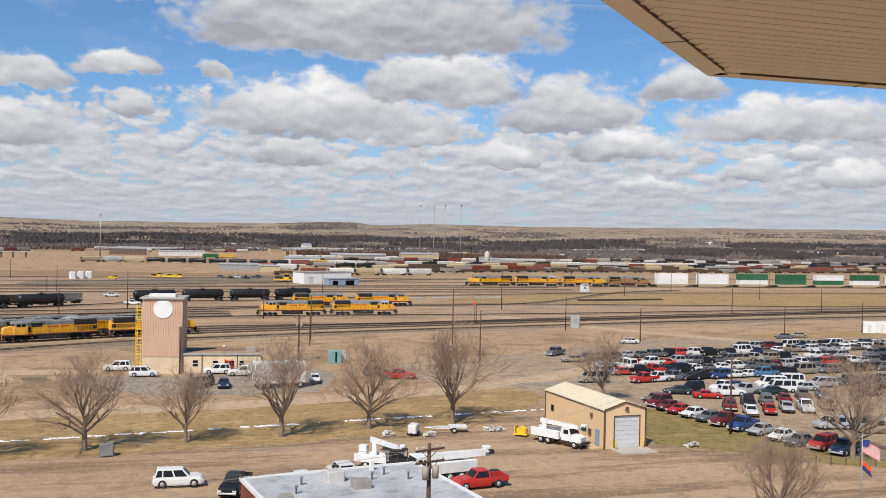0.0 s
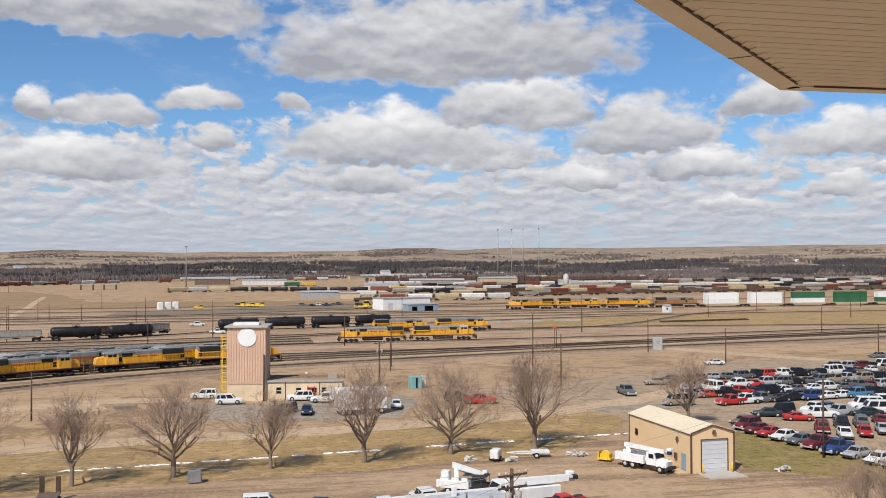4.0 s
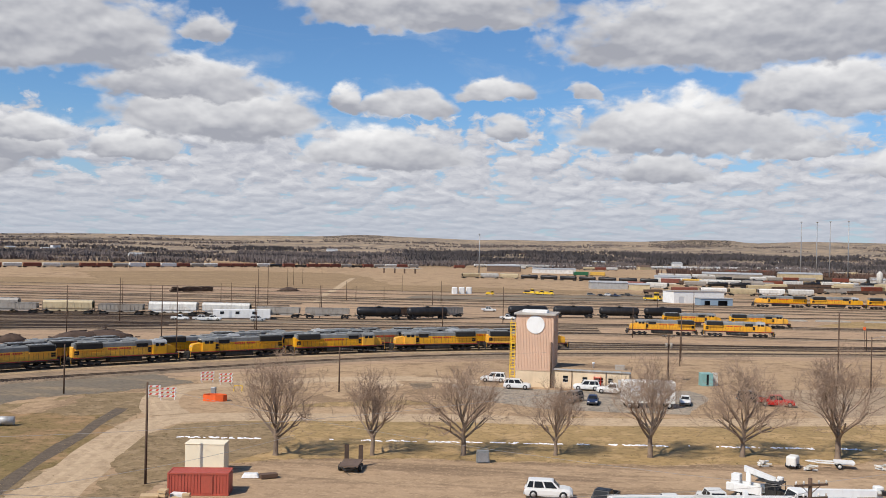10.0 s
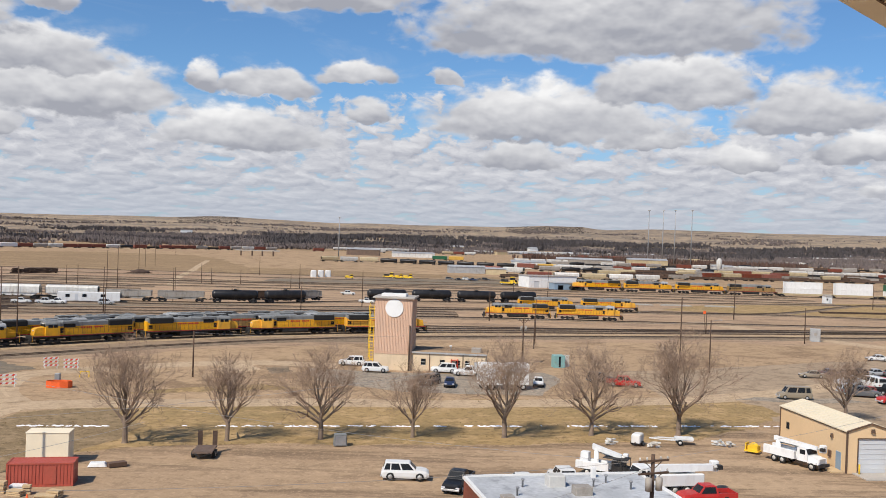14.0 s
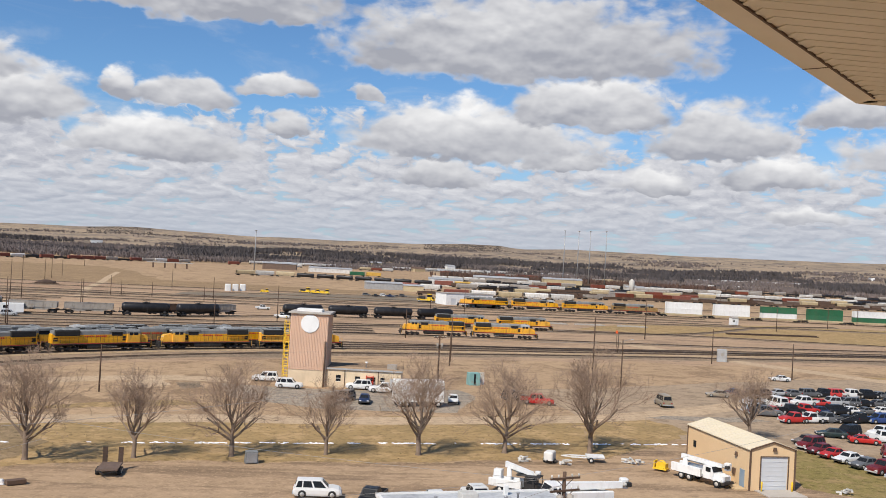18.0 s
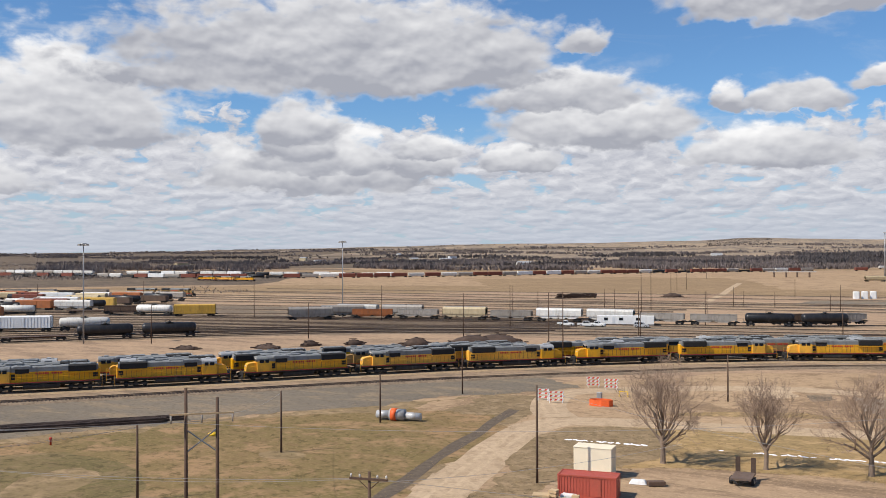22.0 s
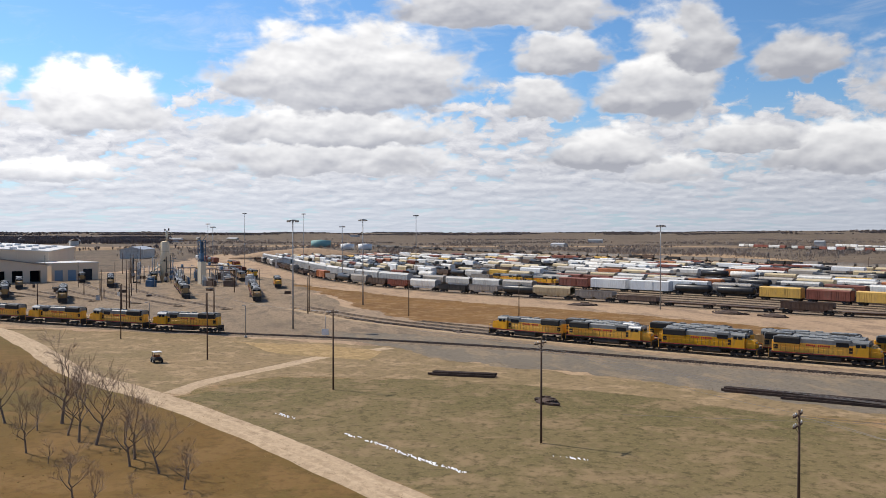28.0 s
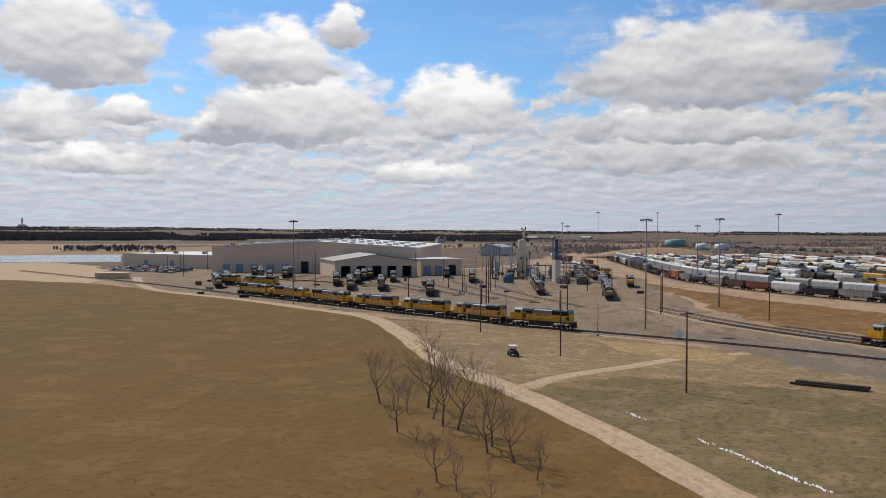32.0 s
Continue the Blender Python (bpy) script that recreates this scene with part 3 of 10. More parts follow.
# ---- ways over the ground ----
class Way:
    """A smooth line through points on the ground, read by the metres along it."""

    def __init__(self, pts, step=2.0):
        p = [Vector((a, b, 0)) for a, b in pts]
        p = [p[0] * 2 - p[1]] + p + [p[-1] * 2 - p[-2]]
        self.p = []
        for i in range(1, len(p) - 2):
            n = max(2, int((p[i + 1] - p[i]).length / step))
            for k in range(n):
                u = k / n
                self.p.append(0.5 * (2 * p[i] + (p[i + 1] - p[i - 1]) * u + (2 * p[i - 1] - 5 * p[i] + 4 * p[i + 1] - p[i + 2]) * u * u + (3 * p[i] - p[i - 1] - 3 * p[i + 1] + p[i + 2]) * u ** 3))
        self.p.append(p[-2])
        self.s = [0.0]
        for a, b in zip(self.p, self.p[1:]):
            self.s.append(self.s[-1] + (b - a).length)
        self.length = self.s[-1]

    def at(self, s, side=0.0):
        """The point at s metres, moved to the left by side, and the heading in degrees."""
        s = min(max(s, 0.0), self.length - 1e-6)
        i = min(int(np.searchsorted(self.s, s, side="right")) - 1, len(self.p) - 2)
        d = self.p[i + 1] - self.p[i]
        u = (s - self.s[i]) / max(d.length, 1e-9)
        d.normalize()
        q = self.p[i] + (self.p[i + 1] - self.p[i]) * u + Vector((-d.y, d.x, 0)) * side
        return q, math.degrees(math.atan2(d.y, d.x))

    def stand(self, s, side=0.0, z=0.0, flip=False, car=18.0):
        """The pose of a vehicle whose two bogies stand on the line."""
        a, b = self.at(s - car * 0.35, side)[0], self.at(s + car * 0.35, side)[0]
        m, d = (a + b) / 2, b - a
        return pose(m.x, m.y, z, 0, 0, math.degrees(math.atan2(d.y, d.x)) + (180 if flip else 0))

    def strip(self, widths, z=0.0, step=4.0, jitter=0.0):
        """Left and right edges of a band along the line."""
        n = max(2, int(self.length / step))
        lefts, rights = [], []
        for i in range(n + 1):
            s = self.length * i / n
            w = widths if not isinstance(widths, tuple) else widths[0] + (widths[1] - widths[0]) * i / n
            j = jitter * noise.noise(Vector((s * 0.11, self.p[0].x, 3.1)))
            k = jitter * noise.noise(Vector((s * 0.11, self.p[0].y, 7.7)))
            lefts.append((*self.at(s, w / 2 + j)[0].xy, z))
            rights.append((*self.at(s, -w / 2 - k)[0].xy, z))
        return lefts, rights


def band(name, way, width, material, z, label, category, step=4.0, jitter=0.0, rise=0.0, shoulder=0.0):
    """A road or a bed of stones along a line; rise: how high its crown stands over its feet."""
    g = Geo()
    left, right = way.strip(width, z, step, jitter)
    n = len(left)
    if rise:
        l2, r2 = way.strip(width + 2 * shoulder, z, step, jitter)
        v = l2 + [(a, b, c + rise) for a, b, c in left] + [(a, b, c + rise) for a, b, c in right] + r2
        f = [(i + n * k, i + 1 + n * k, i + 1 + n * (k + 1), i + n * (k + 1)) for k in range(3) for i in range(n - 1)]
    else:
        v = left + right
        f = [(i, i + 1, n + i + 1, n + i) for i in range(n - 1)]
    g.add(v, f)
    return thing(name, label, category, geo=g, material=material, kind="structure")


OUTLINE = {}


def zone(name, pts, material, z, label, category, ragged=2.0, step=5.0):
    """A patch of ground with an uneven outline, lying just over the sheet below."""
    p = [Vector((a, b, 0)) for a, b in pts]
    out = []
    for i, a in enumerate(p):
        b = p[(i + 1) % len(p)]
        n = max(1, int((b - a).length / step))
        side = Vector((-(b - a).y, (b - a).x, 0)).normalized()
        for k in range(n):
            q = a.lerp(b, k / n)
            taper = min(1.0, k * step / 3.0, (n - k) * step / 3.0)
            w = taper * ragged * (noise.noise(q * 0.06) * 1.6 + noise.noise(q * 0.31) * 0.7 + noise.noise(q * 1.3) * 0.45 + noise.noise(q * 2.9) * 0.25)
            out.append((q.x + side.x * w, q.y + side.y * w, z))
    OUTLINE[name] = out
    g = Geo().add(out, [tuple(range(len(out)))])
    return thing(name, label, category, geo=g, material=material, kind="structure")


# ---- the ground ----
def build_ground():
    n, size = 120, 4850.0
    g = Geo()
    ticks = [size * math.copysign(abs(i / (n / 2) - 1) ** 1.8, i / (n / 2) - 1) for i in range(n + 1)]
    g.add([(x, y, -0.004) for y in ticks for x in ticks], [(j * (n + 1) + i, j * (n + 1) + i + 1, (j + 1) * (n + 1) + i + 1, (j + 1) * (n + 1) + i) for j in range(n) for i in range(n)])
    thing("ground", "dry tan prairie earth with thin winter grass", "ground", geo=g, material=M["prairie"], kind="structure")
    zone("meadow", [(-60, 22), (-88, 8.5), (-116, -5), (-143, -20), (-150, -14), (-161, -2), (-153, 22), (-141, 33), (-120, 55), (-111, 78), (-92, 108), (-76, 128), (-60, 130), (-53, 104), (-49, 77), (-46, 40)], M["meadow"], 0.012, "olive winter grass with bare tan patches", "grass", 3.0, 1.2)
    zone("field_brown", [(-60, 22), (-88, 8.5), (-116, -5), (-143, -20), (-170, -37), (-214, -56), (-252, -76), (-279, -107), (-306, -140), (-336, -184), (-372, -236), (-430, -330), (-300, -420), (-120, -250), (-40, -60)], M["brown_grass"], 0.012, "wide brown and olive winter grass field", "grass", 2.0, 1.5)
    zone("gravel_apron", [(-232, 5), (-205, 16), (-174, 30), (-149, 55), (-113, 79), (-88, 120), (-70, 148), (-60, 162), (-72, 172), (-92, 156), (-113, 131), (-132, 108), (-150, 88), (-182, 66), (-204, 44), (-222, 26)], M["gravel"], 0.016, "flat apron of grey crushed stone beside the track", "gravel", 2.5, 1.2)
    zone("yard_earth_near", [(-560, -160), (-430, -205), (-340, -180), (-318, -140), (-280, -90), (-250, -62), (-232, -40), (-216, -2), (-196, 22), (-160, 64), (-128, 92), (-100, 132), (-62, 172), (-30, 200), (0, 218), (60, 232), (160, 250), (300, 270), (700, 262), (900, 330), (900, 560), (300, 540), (60, 560), (-80, 540), (-260, 470), (-420, 430), (-700, 370), (-1050, 240), (-1150, -20), (-760, -120)], M["yard_earth"], 0.0, "bare brown earth of the rail yard", "ground", 5.0, 12.0)
    zone("track_earth", [(-252, -50), (-216, 10), (-173, 66), (-133, 108), (-93, 155), (-40, 204), (30, 232), (160, 258), (300, 278), (620, 296), (620, 330), (300, 308), (160, 286), (40, 264), (-40, 240), (-100, 200), (-150, 140), (-200, 96), (-240, 60), (-300, 18), (-330, -20), (-290, -60)], M["track_earth"], 0.0045, "dark trodden earth between the tracks", "ground", 3.0, 3.0)
    zone("straw_bank", [(-440, 0), (-391, 9), (-340, 18), (-300, 22), (-258, 32), (-236, 52), (-226, 62), (-212, 78), (-196, 92), (-182, 106), (-176, 122), (-200, 130), (-232, 116), (-262, 100), (-300, 72), (-345, 42), (-392, 20)], M["straw"], 0.03, "bank of rust-coloured dry grass between the tracks", "grass", 3.0, 1.5)
    zone("straw_strip", [(-214, -14), (-206, 6), (-190, 18), (-178, 14), (-190, -2)], M["dry_grass"], 0.03, "small patch of pale dry grass beside the track", "grass", 1.5)
    zone("dirt_yard", [(-46, 70), (-42, 92), (-33, 103), (-20, 107.5), (0, 110.5), (20, 113.0), (38, 116), (48, 124), (56, 126), (66, 112), (74, 98), (80, 80), (70, 40), (-20, 40)], M["hard_dirt"], 0.014, "yard of hard brown dirt with tyre tracks", "yard", 1.4, 0.7)
    zone("tree_lawn", [(-44, 126), (-46, 104), (-40, 100), (-33, 103.6), (-20, 108), (0, 111), (20, 113.5), (38, 116.5), (50, 126), (58, 140), (54, 152), (30, 146), (0, 139), (-30, 132)], M["dry_grass"], 0.010, "strip of yellow-brown grass under a row of trees", "grass", 1.4, 0.7)
    zone("lawn_by_shed", [(58, 103), (62, 118), (68, 128), (73, 113), (78, 96), (84, 84), (74, 88)], M["lawn"], 0.026, "thin green-brown lawn beside the metal shed", "grass", 1.0, 3.0)
    zone("apron_tower", [(-15, 172), (-13, 158), (2, 148), (24, 148), (30, 166), (28, 174), (10, 169), (-6, 170)], M["asphalt"], 0.022, "worn grey asphalt in front of the brick tower", "asphalt", 1.0, 3.0)
    zone("parking_lot", [(58, 128), (76, 92), (100, 60), (200, 110), (230, 190), (175, 222), (120, 214), (70, 190), (40, 176), (44, 150)], M["lot_earth"], 0.008, "dirt parking lot packed with vehicles", "parking lot", 2.0)
    zone("spoil_patch", [(-31.2, 167.2), (-30.2, 174.4), (-25.1, 176.2), (-23.2, 168.3), (-26.2, 163.1)], M["rut"], 0.0265, "pale patch of spread sand", "sand", 1.0, 1.0)
    zone("damp_patch", [(-23.0, 171.3), (-19.0, 174.2), (-17.5, 167.3), (-20.8, 163.4)], M["oily_ground"], 0.0265, "dark damp patch of earth", "stain", 1.0, 1.0)
    zone("dry_strip", [(-40, 140), (-32.5, 146.7), (-20.8, 152), (-14, 149), (-28.0, 143.9)], M["dry_grass"], 0.0125, "strip of dry yellow grass beside the lane", "grass", 1.0, 1.0)
    zone("oil_stain", [(55, 149), (60, 152), (75, 153), (78, 149), (66, 147)], M["asphalt"], 0.03, "dark damp patch on the dirt lot", "stain", 0.8, 2.0)
    zone("shop_apron", [(-250, -60), (-300, -130), (-340, -195), (-420, -262), (-560, -330), (-600, -240), (-560, -40), (-480, 0), (-380, 10), (-300, 18), (-240, 5)], M["oily_ground"], 0.0205, "oil-stained grey ground before the engine shops", "gravel", 3.0, 10.0)
    zone("shop_lot", [(-372, -240), (-440, -270), (-545, -345), (-600, -420), (-520, -470), (-400, -330)], M["dirt_road"], 0.0245, "pale dirt parking lot beside the shops", "parking lot", 3.0)
    zone("wedge", [(-143, -20), (-170, -37), (-214, -56), (-250, -74), (-246, -56), (-236, -36), (-222, -12), (-206, 10), (-196, 22), (-174, 30), (-160, 20), (-158, 2), (-150, -10)], M["worn_grass"], 0.0085, "worn brown grass between the road and the track", "grass", 2.5, 1.2)
    zone("meadow_edge", [(-161, -2), (-153, 22), (-141, 33), (-120, 55), (-111, 78), (-92, 108), (-76, 128), (-66, 158), (-88, 122), (-113, 81), (-149, 57), (-174, 32)], M["worn_grass"], 0.0045, "strip of worn grass and dirt beside the stones", "grass", 3.0, 1.2)
    zone("verge_west", [(-46, 62), (-50, 77), (-53.5, 104), (-56, 125), (-62, 150), (-72, 146), (-70, 128), (-60, 104), (-56, 77), (-52, 55)], M["rough_verge"], 0.0085, "rough grass between the lane and the meadow", "grass", 1.4, 0.7)
    zone("verge_east", [(-36.8, 60), (-41.4, 77), (-43.5, 84), (-46.8, 101), (-49.4, 117), (-48.0, 124), (-43, 127.6), (-36, 129), (-30, 118), (-33, 106), (-36.6, 99), (-36.8, 86), (-32, 66)], M["rough_verge"], 0.0185, "rough grass beside the lane and the containers", "grass", 1.4, 0.7)
    zone("green_meadow", [(-63, 24), (-88, 11.4), (-116, -2.2), (-142, -16.6), (-150, -11), (-159, -1), (-153, 22), (-146, 36), (-130, 54), (-114, 66), (-97, 80), (-84, 78), (-72, 68), (-63, 52), (-58, 36)], M["green_grass"], 0.0165, "olive green grass between the road and the stones", "grass", 0.9, 2.5)
    zone("sweep_gravel", [(-300, 18), (-262, 13), (-236, 28), (-215, 43), (-196, 56), (-186, 46), (-205, 26), (-217, 4), (-230, -16), (-246, -46), (-262, -40), (-276, -12)], M["oily_ground"], 0.0075, "dark oily ground between curving tracks", "gravel", 4.0, 2.0)
    zone("trailer_lot", [(-230, 262), (-190, 272), (-150, 277), (-100, 290), (-58, 303), (0, 312), (8, 322), (-40, 318), (-90, 309), (-140, 299), (-200, 290), (-240, 278)], M["gravel"], 0.0245, "grey gravel strip beside the office trailer", "gravel", 2.5, 3.0)
    zone("machine_lot", [(-70, 470), (-20, 478), (30, 486), (70, 492), (90, 520), (60, 586), (22, 560), (-20, 530), (-58, 506)], M["gravel"], 0.0335, "grey gravel lot with parked track machines", "gravel", 3.0, 4.0)
    zone("salvage_strip", [(-330, 420), (-270, 424), (-213, 434), (-148, 462), (-100, 474), (-96, 520), (-118, 566), (-160, 540), (-220, 552), (-262, 520), (-320, 480)], M["red_dirt"], 0.0375, "reddish disturbed dirt round heaps of old sleepers", "ground", 4.0, 4.0)
    zone("yard_grass", [(-390, 775), (-255, 540), (-205, 585), (-160, 610), (-100, 640), (-140, 790), (-190, 900), (-290, 905)], M["dull_grass"], 0.036, "pale golden dry grass between the yard lines", "field", 5.0, 12.0)
    zone("sorting_bed", [(-620, 2), (-499, 16), (-437, 31), (-384, 55), (-345, 80), (-309, 109), (-284, 129), (-255, 150), (-238, 166), (-204, 204), (-170, 250), (-190, 340), (-300, 350), (-400, 335), (-520, 270), (-640, 220), (-760, 160), (-800, 60)], M["yard_stone"], 0.0105, "dark stone and cinders under the sorting tracks", "gravel", 3.0, 6.0)
    zone("bare_patch", [(-67.9, 67.1), (-68.6, 68.7), (-70.4, 69.5), (-72.4, 69.2), (-73.8, 68.0), (-73.8, 66.3), (-72.4, 65.1), (-70.4, 64.8), (-68.6, 65.6)], M["worn_grass"], 0.0195, "pale bare earth round a pole in the meadow", "bare earth", 0.7, 0.6)
    zone("bare_patch", [(-68.9, 91.1), (-69.7, 92.7), (-71.6, 93.5), (-73.7, 93.2), (-75.1, 92.0), (-75.1, 90.3), (-73.7, 89.1), (-71.6, 88.8), (-69.7, 89.6)], M["worn_grass"], 0.0195, "pale bare earth round a pole in the meadow", "bare earth", 0.7, 0.6)
    zone("bare_patch", [(-86.1, 61.5), (-89.9, 68.0), (-88.3, 75.0), (-81.4, 70.0), (-80.4, 63.5)], M["worn_grass"], 0.0195, "worn bare earth in the meadow", "bare earth", 1.4, 0.8)
    zone("pond", [(-581, -443), (-617, -371), (-789, -474), (-728, -555)], M["water"], 0.12, "flat pale pond beyond the parking lot", "water", 1.0)
    for i, (a, b, w) in enumerate(((-45, -30, 0.5), (-26, 12, 0.5), (12, 42, 0.6), (44, 62, 0.5))):
        pts = [(a + (b - a) * k / 5, 117.6 + (a + (b - a) * k / 5 + 30) * 0.115 + 1.2 * noise.noise(Vector((i, k, 0)))) for k in range(6)]
        snow_strip(pts, w * 1.4, "snow_ridge", 0.52)
    snow_strip([(-93.3, 17.2), (-97.8, 14.4), (-102.3, 12.1), (-107.7, 9.5), (-113.7, 6.2)], 0.45, "snow_ridge", 0.9)
    snow_strip([(-119.9, 2.7), (-125.6, -0.8), (-128, -2)], 0.4, "snow_ridge")
    snow_strip([(-96.2, 31), (-98.8, 28)], 0.35, "snow_ridge")


def snow_strip(pts, width, name, fill=0.5):
    """Old snow in a ditch: broken, uneven white lumps."""
    way, g = Way(pts, 1.0), Geo()
    s = 0.0
    while s < way.length:
        q, h = way.at(s, random.uniform(-0.35, 0.35))
        n = noise.noise(Vector((q.x * 0.25, q.y * 0.25, 1.0)))
        if n > 0.36 - fill * 0.9 and random.random() < 0.35 + fill * 0.6:
            k = width * random.uniform(0.12, 0.42)
            l = random.uniform(0.12, 0.45)
            ring = [(q.x + l * math.cos(a) * random.uniform(0.7, 1.2), q.y + k * math.sin(a) * random.uniform(0.5, 1.1)) for a in (0, 0.8, 1.6, 2.4, 3.1, 3.9, 4.7, 5.5)]
            m = len(ring)
            g.add([(a, b, 0.03) for a, b in ring] + [((a + q.x) / 2, (b + q.y) / 2, 0.1) for a, b in ring], [(i, (i + 1) % m, m + (i + 1) % m, m + i) for i in range(m)] + [tuple(range(m, 2 * m))])
        s += random.uniform(0.08, 0.3)
    if g.v:
        thing(name, "melting strip of old white snow on dry grass", "snow", "old snow", g, M["snow"], kind="stuff")


build_ground()

band("ditch", Way([(-50, 76), (-52.6, 89), (-54.9, 100.5), (-57.2, 113.5), (-60.7, 134.3)]), 1.9, M["ditch"], 0.0265, "dark damp ditch beside the lane", "ditch", 2.0, 0.5)

# dirt roads
ROADS = {
    "road_field": (Way([(-60, 22), (-88, 8.5), (-116, -5), (-143, -20), (-170, -37), (-214, -56), (-252, -76), (-279, -107), (-306, -140), (-336, -184), (-372, -214), (-430, -250)]), 4.4, "pale packed dirt road along the field"),
    "road_branch": (Way([(-146, -18), (-158, -13), (-170, -4), (-184, 6), (-196, 20)]), 2.6, "pale dirt track branching off to the rails"),
    "road_corner": (Way([(-39.5, 62), (-44.2, 77), (-46.3, 84), (-49.6, 101.4), (-52.2, 118), (-51.2, 127.0), (-45, 130.6), (-30, 133.6), (-12, 136.8), (0.4, 137.6), (12, 139), (30, 142.5), (48, 147.5), (66, 157), (90, 174)]), 5.4, "pale packed dirt lane bending past the trees"),
    "road_yard": (Way([(-97, 416), (-108, 470), (-120, 560), (-134, 650), (-150, 760)]), 4.0, "pale dirt lane between the yard lines"),
    "road_crossing": (Way([(150, 196), (140, 215), (118, 250), (108, 275), (100, 300)]), 7.0, "grey dirt lane that crosses the tracks"),
    "road_far": (Way([(-52, 131), (-56.5, 138), (-60, 149), (-57, 159), (-30, 176), (-10, 176)]), 5.0, "dirt lane by the warning boards"),
}
for key, (way, width, label) in ROADS.items():
    band(key, way, width, M["dirt_road"], -0.003, label, "road", 2.0, 0.4, 0.0305 if key == "road_far" else 0.045 if key == "road_yard" else 0.0295 if key == "road_branch" else 0.0255, 0.6)
    for side in (-0.85, 0.85):
        if width > 3:
            band("wheel_rut", Way([tuple(way.at(s, side)[0].xy) for s in range(4, int(way.length) - 3, 6)]), 0.55, M["rut"], (0.0345 if key == "road_far" else 0.049 if key == "road_yard" else 0.0265), "pale wheel rut worn into the dirt road", "rut", 3.0, 0.35)


def inside(ring, x, y):
    hit = False
    for (x0, y0, _), (x1, y1, _) in zip(ring, ring[1:] + ring[:1]):
        if (y0 > y) != (y1 > y) and x < (x1 - x0) * (y - y0) / (y1 - y0) + x0:
            hit = not hit
    return hit


def tufts(name, label, key, spots, height, width):
    """Blades of dead grass in small fans, one fan at each spot."""
    g = Geo()
    for x, y in spots:
        h, w = random.uniform(*height), random.uniform(*width)
        for i in range(4):
            a = random.uniform(0, 6.28)
            c, s = math.cos(a) * 0.045, math.sin(a) * 0.045
            u, v = random.uniform(-1, 1) * w, random.uniform(-1, 1) * w
            g.add([(x + u - c, y + v - s, 0.0), (x + u + c, y + v + s, 0.0), (x + u * 1.6, y + v * 1.6, h * random.uniform(0.5, 1.0))], [(0, 1, 2)])
    thing(name, label, "grass", geo=g, material=M[key], kind="stuff")


def sow():
    random.seed(91)
    edge, fill = [], {"pale": [], "dark": [], "rust": []}
    for key in ("meadow", "field_brown", "gravel_apron", "dirt_yard", "tree_lawn", "wedge", "meadow_edge", "verge_west", "verge_east", "lawn_by_shed"):
        for x, y, _ in OUTLINE[key]:
            if math.hypot(x, y) < 235 and y > -90:
                for i in range(2):
                    edge.append((x + random.gauss(0, 0.7), y + random.gauss(0, 0.7)))
    for key, box, n, kinds in (("meadow", (-165, -46, -22, 132), 7000, ("dark", "pale")), ("tree_lawn", (-48, 60, 99, 153), 4500, ("pale", "dark", "pale")), ("field_brown", (-215, -40, -70, 24), 6500, ("rust", "dark")), ("wedge", (-255, -140, -78, 32), 1500, ("pale", "dark")), ("meadow_edge", (-176, -60, -4, 160), 1500, ("pale", "rust")), ("verge_west", (-75, -44, 52, 152), 900, ("pale", "dark")), ("verge_east", (-48, -30, 58, 128), 900, ("pale", "rust", "dark")), ("straw_bank", (-300, -170, 20, 132), 1800, ("rust", "pale"))):
        ring = OUTLINE[key]
        made = 0
        while made < n:
            x, y = random.uniform(*box[:2]), random.uniform(*box[2:])
            made += 1
            if noise.noise(Vector((x * 0.09, y * 0.09, 2.0))) > random.uniform(-0.35, 0.25) and inside(ring, x, y):
                fill[random.choice(kinds)].append((x, y))
    tufts("grass_fringe", "fringe of dead pale grass along worn edges", "tuft_pale", edge, (0.05, 0.16), (0.1, 0.3))
    tufts("grass_tufts", "thin tufts of pale dead grass", "tuft_pale", fill["pale"], (0.05, 0.15), (0.1, 0.3))
    tufts("dark_tufts", "low tufts of olive-brown grass", "tuft_dark", fill["dark"], (0.05, 0.15), (0.1, 0.3))
    tufts("rust_tufts", "tufts of rust-brown dead grass", "tuft_rust", fill["rust"], (0.06, 0.2), (0.1, 0.35))


sow()

